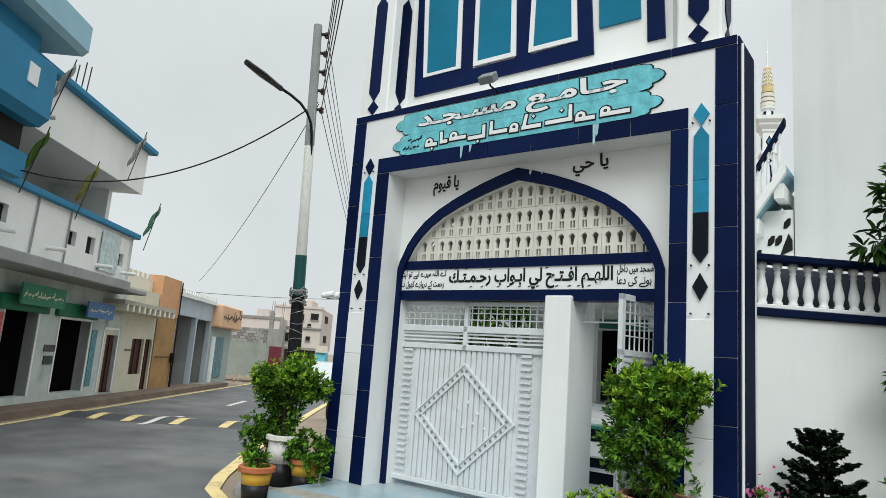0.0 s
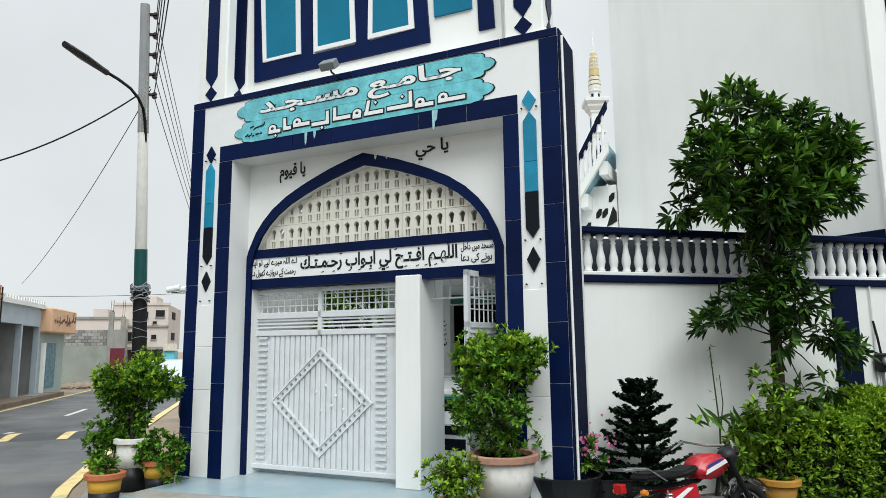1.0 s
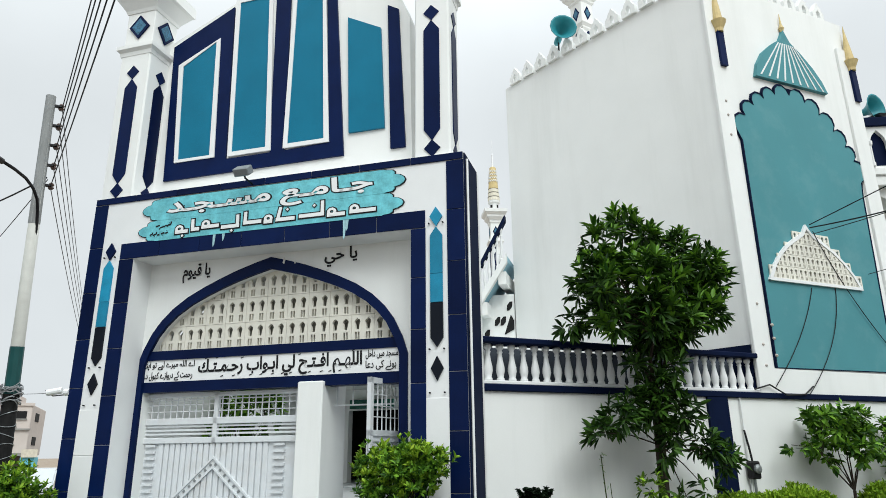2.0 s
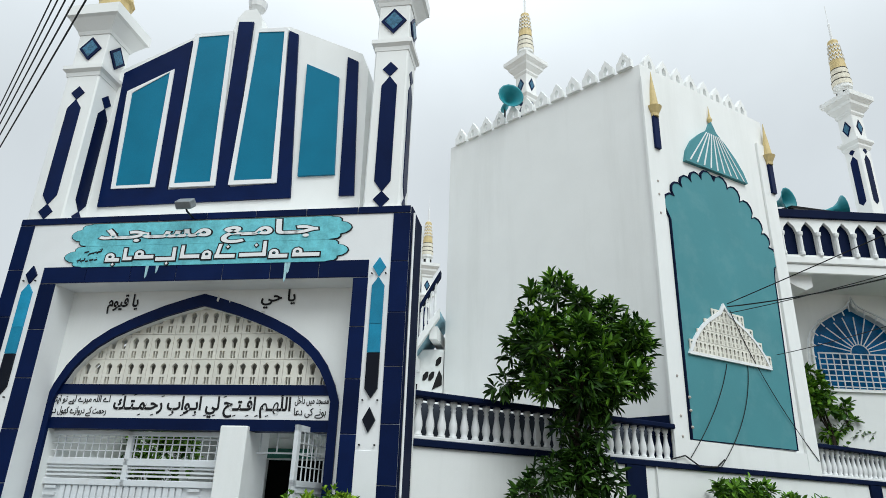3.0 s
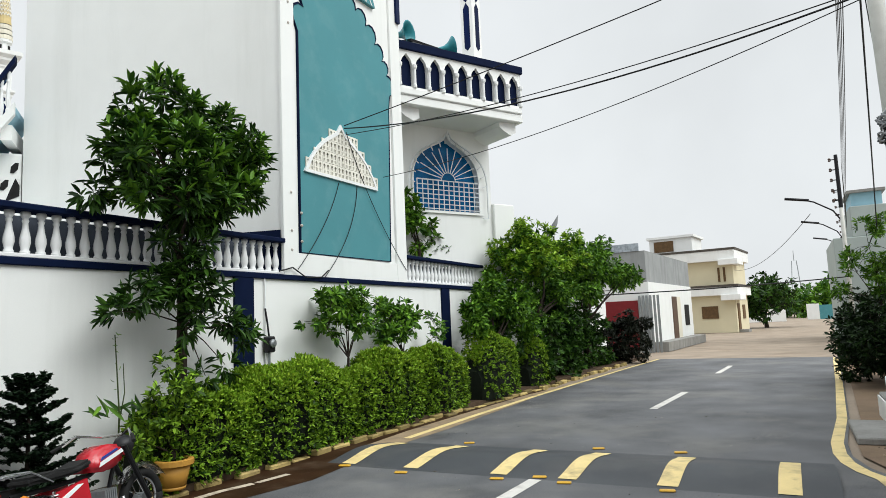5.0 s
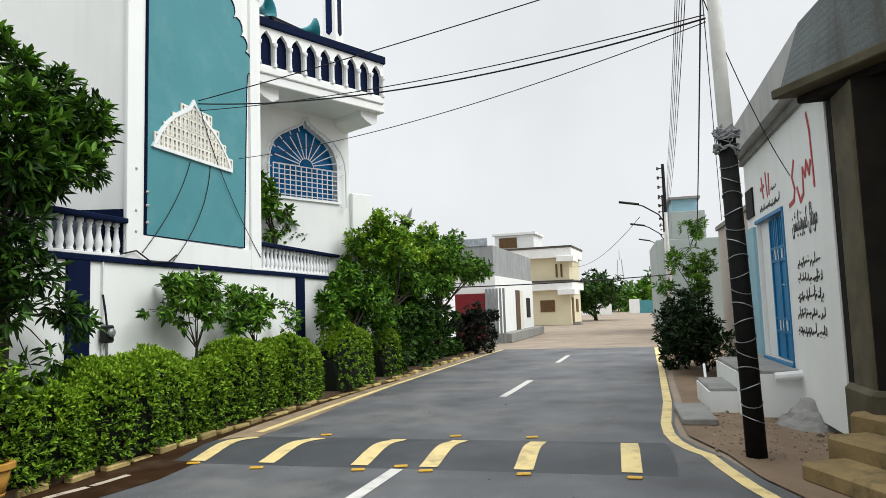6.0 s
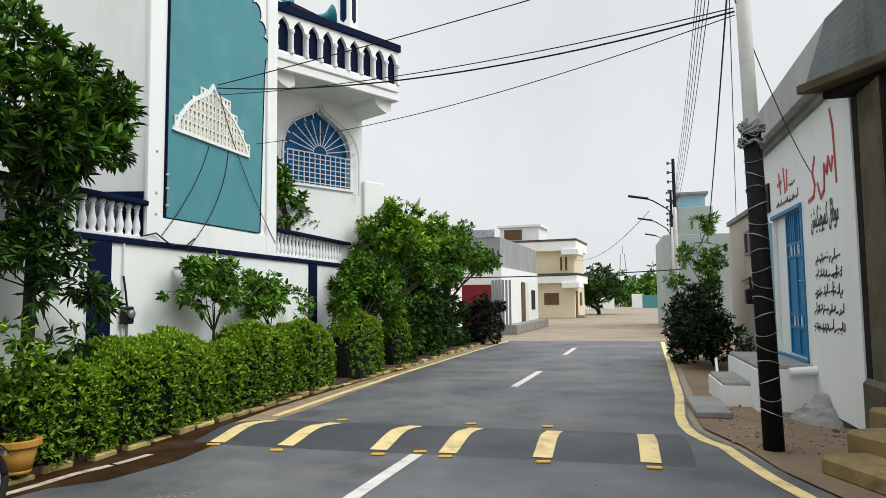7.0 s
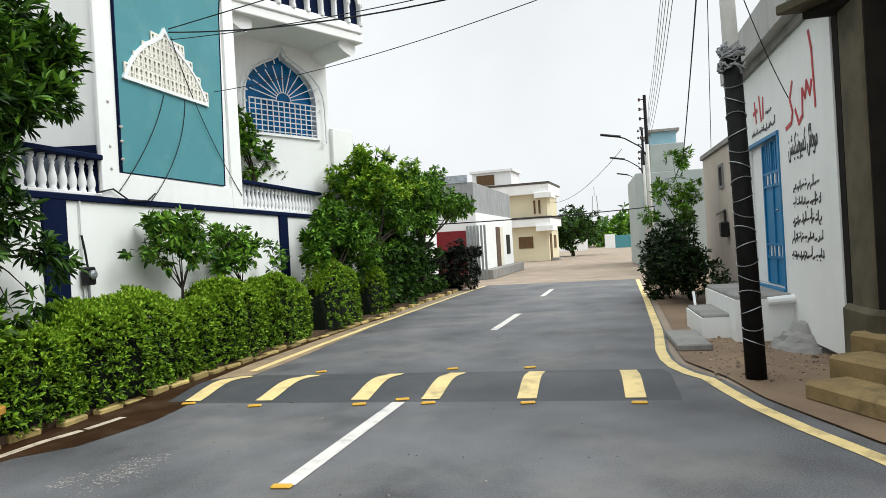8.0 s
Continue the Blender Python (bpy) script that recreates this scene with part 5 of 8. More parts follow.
for k, (mt, grow_by, yy) in enumerate(((black_ink, 0.016, -0.019), (white_plain, 0.0, -0.024))):
    bm = bmesh.new()
    r = random.Random(7)
    x = 1.3
    while x < 3.85:
        w, zb, kind = r.uniform(0.1, 0.36), 4.43 + r.uniform(-0.015, 0.02), r.random()
        g = grow_by
        sheet(bm, [[(x - g, zb - g), (x + w + g, zb - g), (x + w + g, zb + 0.045 + g), (x - g, zb + 0.045 + g)]], yy - 0.004, yy)
        if kind < 0.55:
            hh, sl = r.uniform(0.13, 0.19), r.uniform(-0.02, 0.05)
            xs = x + r.choice((0.0, w - 0.045))
            sheet(bm, [[(xs - g, zb - g), (xs + 0.045 + g, zb - g), (xs + 0.05 + sl + g, zb + hh + g), (xs + 0.01 + sl - g, zb + hh + g)]], yy - 0.005, yy)
        elif kind < 0.75:
            ro = 0.05 + g
            ri = max(0.012, 0.02 - g)
            ring = lambda q: [(x + 0.06 + q * 1.2 * math.cos(a), zb + 0.06 + q * math.sin(a)) for a in np.linspace(0, 2 * math.pi, 10)[:-1]]
            sheet(bm, [ring(ro), ring(ri)], yy - 0.0055, yy)
        if r.random() < 0.4:
            sheet(bm, [diamond(x + w * 0.6, zb + r.choice((-0.035, 0.14)), 0.02 + g, 0.02 + g)], yy - 0.005, yy)
        x += w + r.uniform(0.03, 0.08)
    tagged(part("writing", bm, mt, tower), kind="stuff")
bars("small_writing", 0.92, 1.22, 4.40, 4.60, -0.019, black_ink, tower, 2, 3)
TB = 0.373
lettering("letter", shaped("اللهـم افـتـح لي ابـواب رحـمـتـك"), 1.54, 3.70, 2.65, 2.885, TB, black_ink, tower, fat=0.026)
for text, x0, x1, z0, z1 in (("اے اللہ میرے لیے تو اپنی", 0.72, 1.48, 2.785, 2.89), ("رحمت کے دروازے کھول دے", 0.72, 1.46, 2.65, 2.76), ("مسجد میں داخل", 3.75, 4.14, 2.79, 2.895), ("ہونے کی دعا", 3.75, 4.12, 2.655, 2.77)):
    lettering("letter", shaped(text), x0, x1, z0, z1, TB, black_ink, tower, fat=0.012)
rv = random.Random(17)
bm = bmesh.new()
for k in range(16):
    x, z = 1.62 + k * 0.13 + rv.uniform(-0.03, 0.03), rv.choice((2.875, 2.89, 2.665))
    sheet(bm, [[(x, z), (x + 0.035, z + 0.012), (x + 0.033, z + 0.022), (x - 0.002, z + 0.010)]], TB - 0.004, TB)
tagged(part("vowel_marks", bm, black_ink, tower), kind="stuff")
# paint runs below the name board, chipped edges of the tile bands
drip = mat("pale_paint_run", (0.35, 0.55, 0.60), 0.7, 0.3, 8, 0.2)
for x, z0, z1 in ((1.86, 4.20, 4.37), (3.60, 4.12, 4.36), (3.63, 4.22, 4.37), (1.99, 4.26, 4.37)):
    part("paint_run", sh([(x, z0), (x + 0.018, z0 + 0.03), (x + 0.03, z1), (x - 0.012, z1), (x - 0.006, z0 + 0.04)], -0.016, -0.012), drip, tower, "pale paint run on the navy band")
chip_mat = mat("chipped_tile_edge", (0.62, 0.62, 0.58), 0.8, 0.2, 12, 0.2)
for x, z, w_, h_ in ((2.64, 4.02, 0.035, 0.07), (2.80, 4.0, 0.02, 0.03), (3.22, 3.87, 0.05, 0.012)):
    part("tile_chip", sh([(x, z), (x + w_ * 0.6, z - h_ * 0.3), (x + w_, z + h_ * 0.5), (x + w_ * 0.4, z + h_)], 0.321, 0.326), chip_mat, tower)
lettering("letter", shaped("يا قيوم"), 1.20, 1.60, 3.88, 4.12, 0.343, black_ink, tower, fat=0.02)
lettering("letter", shaped("يا حي"), 3.20, 3.62, 3.92, 4.15, 0.343, black_ink, tower, fat=0.02)

flood = thing("floodlight", GATE @ pose(2.35, -0.02, 4.98), "small grey floodlight on a bracket over the sign", "floodlight")
part("bracket", tube(bmesh.new(), [(0, 0.02, -0.02), (0, -0.16, 0.0), (0, -0.2, 0.04)], 0.012, 6), dark_metal, flood)
part("lamp_housing", bx(-0.1, 0.1, -0.05, 0.05, -0.07, 0.07, 0.01), galv, flood, at=pose(0, -0.22, 0.07, -50))
cam_box = thing("security_camera", GATE @ pose(-0.02, 0.0, 2.52), "white bullet camera on the tower's edge", "security camera")
part("mount", lathe(bmesh.new(), [(0.04, -0.03), (0.045, 0.03), (0.02, 0.05)], 10), white_plain, cam_box, at=pose(0, 0.0, 0, 0, -90))
part("barrel", lathe(bmesh.new(), [(0.035, -0.1), (0.04, -0.09), (0.04, 0.07), (0.032, 0.08)], 12), white_plain, cam_box, at=pose(-0.14, -0.05, 0.01, 0, 80, 20))
part("cable", tube(bmesh.new(), [(-0.05, 0, -0.03), (-0.2, -0.02, -0.04), (-0.32, -0.02, 0.03)], 0.008, 5), cable, cam_box)

# ---- staircase seen between tower and hall ----
stair = thing("outer_stair", GATE, "white outside stair with balustrade climbing beside the hall", "staircase")
foot = lambda x: 4.45 + 1.5 * (x - 3.77)
rail = lambda x: 5.18 + 1.78 * (x - 3.75)
part("stair_flight", sh([(2.4, foot(2.4)), (4.40, foot(4.40)), (4.40, foot(4.40) + 0.2), (2.4, foot(2.4) + 0.2)], 6.0, 6.12), white, stair)
# the underside's blue-grey shade is put in as a pale blue colour
part("stair_soffit", sh([(2.4, foot(2.4) + 0.06), (4.40, foot(4.40) + 0.06), (4.40, foot(4.40) + 0.16), (2.4, foot(2.4) + 0.16)], 6.12, 7.2), pale_blue, stair)
for x in (3.25, 3.8, 4.2):
    part("soffit_beam", bx(x, x + 0.16, 6.1, 7.2, foot(x) - 0.12, foot(x) + 0.14), white, stair)
for i in range(16):
    x = 2.95 + i * 0.09
    z, h = foot(x) + 0.19, rail(x) - foot(x) - 0.22
    part("baluster", lathe(bmesh.new(), [(0.034, z), (0.034, z + 0.06 * h), (0.02, z + 0.1 * h), (0.038, z + 0.3 * h), (0.02, z + 0.7 * h), (0.03, z + 0.76 * h), (0.018, z + 0.82 * h), (0.032, z + h)], 7, x, 6.06), white_plain, stair)
part("stair_handrail", sh([(2.6, rail(2.6) - 0.06), (2.6, rail(2.6) + 0.06), (4.40, rail(4.40) + 0.06), (4.40, rail(4.40) - 0.06)], 5.98, 6.14), navy_paint, stair)
part("pierced_wall", bx(3.2, 4.44, 6.5, 6.6, 2.4, 4.85), white, stair)
part("stair_wall", bx(3.0, 4.44, 7.2, 7.4, 0.0, 5.0), pale_blue, stair)
# holes and gap are black sheets coloured as shade, not cut through
for x, z in ((3.86, 4.05), (4.08, 4.3), (4.2, 4.3), (4.34, 4.6)):
    part("pierced_hole", sh([(x - 0.06, z - 0.09), (x - 0.01, z - 0.09), (x + 0.05, z - 0.02), (x + 0.06, z + 0.09), (x + 0.01, z + 0.09), (x - 0.05, z + 0.02)], 6.48, 6.5), void_shade, stair)
part("pierced_hole", sh([(4.22, 4.02), (4.42, 4.12), (4.42, 4.3), (4.36, 4.42), (4.28, 4.2)], 6.48, 6.5), void_shade, stair)
part("stair_shadow_gap", bx(3.66, 3.95, 6.47, 6.5, 3.75, 3.98), void_shade, stair)


def horn(m, label):
    t = thing("horn_speaker", m, label, "loudspeaker", "horn speakers on the roof")
    b = lathe(bmesh.new(), [(0.05, -0.35), (0.07, -0.3), (0.07, -0.15), (0.05, -0.1), (0.08, 0.05), (0.16, 0.18), (0.27, 0.25), (0.28, 0.26), (0.25, 0.25), (0.12, 0.12), (0.03, 0.0)], 14)
    smooth(part("horn", b, mat("teal_horn_paint", (0.03, 0.22, 0.26), 0.4, 0.1, 6, 0.05), t))
    part("bracket", tube(bmesh.new(), [(0, -0.07, -0.2), (0, -0.3, -0.2), (0, -0.3, -0.6)], 0.02, 5), dark_metal, t)
    return t


horn(WING @ pose(-3.15, -0.9, 8.1) @ pose(0, 0, 0, 90, 0, 30), "teal horn loudspeaker on the balcony coping")
horn(WING @ pose(-2.0, -0.9, 8.0) @ pose(0, 0, 0, 80, 0, 72), "teal horn loudspeaker on the balcony coping")
part("panel", bx(-0.55, 0.55, -0.3, 0.3, 0, 0.05), dark_metal, thing("solar_panel", WING @ pose(-2.6, -0.9, 7.9, 12, 0, 10), "dark flat panel lying between two horns", "panel"))
horn(WALL @ pose(3.62, 2.9, 10.0) @ pose(0, 0, 0, 90, 0, -20), "blue horn loudspeaker among the merlons")

# the tree before the wall
crown = clump_set([(2.1, -0.55, 3.55, 0.85, 0.6, 0.6), (1.42, -0.5, 3.5, 0.36, 0.45, 0.42), (2.95, -0.5, 3.65, 0.55, 0.45, 0.5), (1.6, -0.5, 4.22, 0.26, 0.35, 0.3), (2.12, -0.5, 4.38, 0.22, 0.35, 0.3), (2.76, -0.5, 4.42, 0.28, 0.35, 0.32), (3.3, -0.5, 4.05, 0.22, 0.3, 0.22), (2.2, -0.5, 2.75, 0.5, 0.4, 0.4)], 3, 62)
crown += [(1.35, -0.6, 1.95, 0.2), (1.6, -0.6, 2.1, 0.2), (1.75, -0.62, 2.3, 0.18), (3.05, -0.6, 1.72, 0.18), (2.8, -0.6, 1.85, 0.18), (3.2, -0.6, 1.58, 0.15), (2.45, -0.62, 2.2, 0.24), (2.75, -0.65, 1.3, 0.16), (2.2, -0.6, 2.4, 0.28), (2.3, -0.66, 1.95, 0.16), (2.05, -0.65, 2.2, 0.22), (2.38, -0.72, 1.2, 0.14), (2.12, -0.7, 1.72, 0.14)]
wall_tree = tree(WALL @ pose(-0.1, 0, 0), "leafy dark green tree leaning over the white wall", grow((2.2, -0.5, 0.05), crown, 5, 0.9, 0.075, 2.4), crown, 6000, 0.165, leaf_dark, 11, droop=1.1, aspect=0.25)
# lighter leaves on top: their own green and sky glints in one colour
top_cl = [c for c in crown if c[2] > 3.2]
c_, n_ = bump_cloud(300, top_cl, 77, 0.85)
pl_, fa_, le_, wa_ = shoots(c_ + [0, 0, 0.05], n_ + [0, 0, 0.8], 9, 0.16, 79, 0.1)
leaves("new_leaves", pl_, fa_, le_, leaf_mid, wall_tree, aspect=0.30, seed=78, label="lighter green leaves at the top", ways=wa_)


def hedge(u0, u1, v0, v1, z1, count, seed, label, material=leaf_hedge, wave=0.24):
    """A clipped leafy hedge: an inner mass coloured near-black for the shade inside, with single leaves all over it."""
    t = thing("hedge", WALL, label, "hedge", "hedges along the wall")
    rs = np.random.RandomState(seed)
    nu, nv = int((u1 - u0) / 0.12), 9

    def edge(u, a):
        w = noise.noise(Vector((u * 0.9, a * 0.7, seed)))
        w2 = noise.noise(Vector((u * 2.6, a * 1.9, seed + 9)))
        return 1 + wave * 1.3 * w + wave * 0.8 * w2

    def point(u, a, grow_):
        # a runs from the front foot over the top to the back foot
        ends = min(1.0, (u - u0) / 0.5 + 0.15, (u1 - u) / 0.5 + 0.15)
        ang = math.pi * a
        cx, cz = math.cos(ang), math.sin(ang)
        k = (abs(cx) ** 4 + abs(cz) ** 4) ** -0.25
        vm, hv = (v0 + v1) / 2, (v1 - v0) / 2
        e = edge(u, a) * ends ** 0.26 * grow_
        return u, vm - hv * cx * k * e, 0.06 + (z1 - 0.06) * cz * k * e

    # added core; its near-black colour stands for shade between the leaves
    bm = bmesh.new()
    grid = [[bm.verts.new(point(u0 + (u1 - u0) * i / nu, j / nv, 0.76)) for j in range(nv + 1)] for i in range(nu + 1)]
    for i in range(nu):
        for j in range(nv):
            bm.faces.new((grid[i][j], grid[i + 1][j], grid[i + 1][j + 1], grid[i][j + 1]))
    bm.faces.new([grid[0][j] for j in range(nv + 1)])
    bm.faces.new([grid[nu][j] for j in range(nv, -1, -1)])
    part("inner_mass", bm, mat("hedge_inner_shade", (0.004, 0.008, 0.003), 0.9, 0.4, 20, 0.5), t)
    n = count // 5
    us, aa = u0 + (u1 - u0) * rs.rand(n), 0.95 * rs.rand(n) ** 0.9
    pts = np.array([point(u, a, g) for u, a, g in zip(us, aa, 0.80 + 0.24 * rs.rand(n) ** 0.7)])
    nr = np.stack([rs.normal(0, 0.45, n), -np.cos(np.pi * aa) + rs.normal(0, 0.3, n), np.sin(np.pi * aa) + 0.35 + rs.normal(0, 0.3, n)], 1)
    place, face, length, way = shoots(pts, nr, 6, 0.064, seed + 5, 0.12, 1.0)
    leaves("foliage", place, face, length, material, t, aspect=0.40, seed=seed, ways=way)
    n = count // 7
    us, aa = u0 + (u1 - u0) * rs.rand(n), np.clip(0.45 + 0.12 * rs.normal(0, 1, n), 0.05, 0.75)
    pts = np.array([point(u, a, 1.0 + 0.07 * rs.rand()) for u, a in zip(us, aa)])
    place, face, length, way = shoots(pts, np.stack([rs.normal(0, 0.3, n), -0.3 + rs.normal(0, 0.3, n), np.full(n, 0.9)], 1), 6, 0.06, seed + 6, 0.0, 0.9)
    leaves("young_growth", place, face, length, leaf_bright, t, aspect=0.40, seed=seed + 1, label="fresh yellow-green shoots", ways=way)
    return t


for k_, (a_, b_, h_, f_) in enumerate(((1.5, 3.05, 0.98, -0.93), (2.55, 4.25, 1.02, -0.98), (3.7, 5.3, 1.0, -0.92), (4.8, 6.45, 1.08, -0.95), (5.95, 7.65, 1.12, -0.96), (7.15, 8.95, 1.16, -1.0))):
    hedge(a_, b_, f_, -0.15, h_, int(5200 * (b_ - a_)), 21 + k_, "clipped bright green hedge bush below the white wall" if k_ < 4 else "rounded green hedge bush below the white wall")
hedge(9.3, 11.2, -1.2, -0.4, 1.3, 5500, 24, "rounded green hedge under the tall shrubs", wave=0.16)
hedge(12.0, 13.2, -1.25, -0.4, 1.15, 2800, 25, "rounded green hedge under the tall shrubs", wave=0.2)

# slender shrubs above the hedge
for x, top, seed, label in ((5.2, 2.38, 31, "slender shrub with drooping leaves above the hedge"), (6.9, 2.25, 32, "slender shrub with drooping leaves above the hedge")):
    sp = clump_set([(x - 0.1, -0.45, top - 0.25, 0.45, 0.3, 0.18), (x + 0.45, -0.4, top - 0.4, 0.4, 0.3, 0.2), (x - 0.55, -0.45, top - 0.65, 0.3, 0.25, 0.15), (x + 0.2, -0.4, top - 0.6, 0.4, 0.3, 0.2)], seed, 40)
    tree(WALL, label, grow((x + 0.3, -0.45, 0.5), sp, seed, 0.5, 0.03), sp, 1500, 0.125, leaf_mid, seed, "shrub", droop=0.9, aspect=0.38)
sp = clump_set([(8.35, -0.4, 1.55, 0.25, 0.2, 0.25)], 33, 6)
tree(WALL, "thin young shrub beside the pilaster", grow((8.3, -0.4, 0.5), sp, 33, 0.5, 0.02), sp, 220, 0.11, leaf_mid, 33, "shrub", droop=1.0)
# tall shrubs and trees further along
sp = clump_set([(9.9, -0.7, 1.75, 0.6, 0.35, 0.5), (10.7, -0.7, 2.35, 0.5, 0.4, 0.5), (11.5, -0.7, 2.2, 0.6, 0.45, 0.7)], 41, 30)
tree(WALL, "tall dark shrub hanging over the hedge", grow((10.6, -0.7, 0.05), sp, 41, 0.5, 0.05), sp, 4200, 0.15, leaf_mid, 41, "shrub", droop=1.3, aspect=0.36)
sp = clump_set([(12.6, -0.7, 3.3, 1.3, 0.9, 0.75), (13.8, -0.8, 3.0, 1.2, 0.9, 0.8), (12.0, -0.7, 2.8, 0.6, 0.6, 0.5), (14.8, -0.9, 2.5, 1.0, 0.8, 0.8), (13.2, -0.7, 3.8, 0.8, 0.7, 0.4), (15.4, -0.9, 3.3, 1.0, 0.8, 0.7), (12.0, -0.8, 1.9, 0.9, 0.6, 0.7), (14.0, -0.9, 1.9, 1.0, 0.6, 0.6)], 42, 130)
t_ = tree(WALL, "broad green tree beside the road", grow((13.2, -0.8, 0.05), sp, 42, 0.55, 0.10), sp, 12500, 0.145, leaf_mid, 42, droop=1.1, aspect=0.36)
# brighter leaves over the upper clumps
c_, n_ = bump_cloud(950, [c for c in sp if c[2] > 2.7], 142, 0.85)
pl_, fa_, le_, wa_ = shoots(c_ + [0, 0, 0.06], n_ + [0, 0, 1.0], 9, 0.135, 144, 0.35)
leaves("new_leaves", pl_, fa_, le_, leaf_bright, t_, aspect=0.36, seed=143, label="bright green leaves at the top", ways=wa_)
sp = clump_set([(17.5, -1.0, 3.4, 1.7, 1.1, 0.9), (19.0, -1.1, 3.0, 1.5, 1.1, 1.0), (16.3, -1.0, 2.8, 1.2, 0.9, 0.9)], 43, 44)
tree(WALL, "broad green tree beside the road", grow((17.4, -1.0, 0.05), sp, 43, 0.5, 0.11), sp, 8000, 0.18, leaf_mid, 43, droop=1.1, aspect=0.36)
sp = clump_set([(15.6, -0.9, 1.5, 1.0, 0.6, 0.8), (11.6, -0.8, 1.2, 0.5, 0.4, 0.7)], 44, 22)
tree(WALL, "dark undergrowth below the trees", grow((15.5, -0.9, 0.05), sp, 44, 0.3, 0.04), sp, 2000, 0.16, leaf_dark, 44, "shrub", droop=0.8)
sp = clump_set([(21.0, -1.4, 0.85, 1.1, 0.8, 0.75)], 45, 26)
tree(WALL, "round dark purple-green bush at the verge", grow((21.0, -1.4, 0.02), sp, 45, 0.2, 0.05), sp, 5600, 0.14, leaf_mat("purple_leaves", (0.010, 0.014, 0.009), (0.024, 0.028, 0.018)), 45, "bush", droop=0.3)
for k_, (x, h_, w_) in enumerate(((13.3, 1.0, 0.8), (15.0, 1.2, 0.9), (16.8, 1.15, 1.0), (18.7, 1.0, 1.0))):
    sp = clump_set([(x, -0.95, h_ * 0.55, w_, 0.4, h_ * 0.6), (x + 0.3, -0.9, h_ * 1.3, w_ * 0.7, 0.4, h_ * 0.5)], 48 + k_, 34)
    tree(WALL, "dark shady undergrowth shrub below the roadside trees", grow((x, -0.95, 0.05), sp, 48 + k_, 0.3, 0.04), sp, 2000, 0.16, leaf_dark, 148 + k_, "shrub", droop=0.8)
# behind the second balustrade
sp = clump_set([(9.9, 0.75, 4.2, 0.6, 0.3, 0.5), (10.4, 0.75, 3.6, 0.6, 0.3, 0.45)], 46, 22)
tree(WALL, "young tree behind the second balustrade", grow((10.0, 0.75, 0.3), sp, 46, 0.85, 0.05), sp, 1100, 0.16, leaf_mid, 46, droop=0.8, aspect=0.45)

# Norfolk pine, thin stalk, flowers
pine = thing("norfolk_pine", WALL @ pose(0.42, -0.48, 0.085), "small dark tiered pine in front of the wall", "conifer")
part("stem", tube(bmesh.new(), [(0, 0, 0), (0.01, 0, 0.8), (0.0, 0, 1.28)], 0.025, 6, taper=0.008), bark, pine)
pc, pn = [], []
rs_ = np.random.RandomState(9)
for i in range(9):
    z, ln = 0.16 + i * 0.13, 0.64 - i * 0.055
    for k in range(11):
        a = 2 * math.pi * (k + 0.5 * (i % 2)) / 11 + rs_.normal(0, 0.12)
        bl, bz = ln * rs_.uniform(0.72, 1.12), rs_.normal(0, 0.018)
        for f in np.linspace(0.12, 1, 16):
            for s in (-2, -1, 0, 1, 2):
                off = s * 0.030 * (1.15 - f)
                pc.append((math.cos(a) * f * bl - math.sin(a) * off, math.sin(a) * f * bl * 0.7 + math.cos(a) * off, z + bz + 0.13 * f * f - 0.05 * f + rs_.normal(0, 0.005)))
                pn.append((0, 0, 1))
leaves("needles", pc, pn, np.full(len(pc), 0.075), leaf_pine, pine, aspect=0.5, seed=10)
stalk = thing("stalk_plant", WALL @ pose(1.36, -0.45, 0.1) @ Matrix.Diagonal((1, 1, 0.87, 1)), "tall thin flowering stalk before the wall", "plant")
part("stalk", trunk_bm([([(0, 0, 0), (0.02, 0, 0.9), (-0.04, 0, 1.85)], 0.012, 0.006), ([(0.02, 0, 0.8), (0.08, 0, 1.15), (0.06, 0, 1.5)], 0.008, 0.004)]), mat("green_stem", (0.05, 0.07, 0.02), 0.7), stalk)
sc = [(rs_.normal(-0.02, 0.03), rs_.normal(0, 0.03), z) for z in (1.2, 1.3, 1.45, 1.5, 1.65, 1.72, 1.8, 1.82, 1.85, 1.86)] + [(0.25 * math.cos(a), 0.12 * math.sin(a), 0.92 + 0.05 * (a % 2)) for a in np.linspace(0, 6.2, 14)]
leaves("stalk_leaves", sc, np.tile([0, -0.5, 0.5], (len(sc), 1)), [0.06] * 10 + [0.3] * 14, leaf_mid, stalk, aspect=0.16, seed=12)


def pot(bm, r0, r1, h, rim=0.02):
    return lathe(bm, [(r0, 0), (r0 * 1.02, 0.01), (r1 * 0.97, h - 0.07), (r1 + rim, h - 0.065), (r1 + rim, h - 0.01), (r1 + rim * 0.5, h), (r1 - 0.02, h), (r1 - 0.03, h - 0.05), (0.02, h - 0.06)], 20)


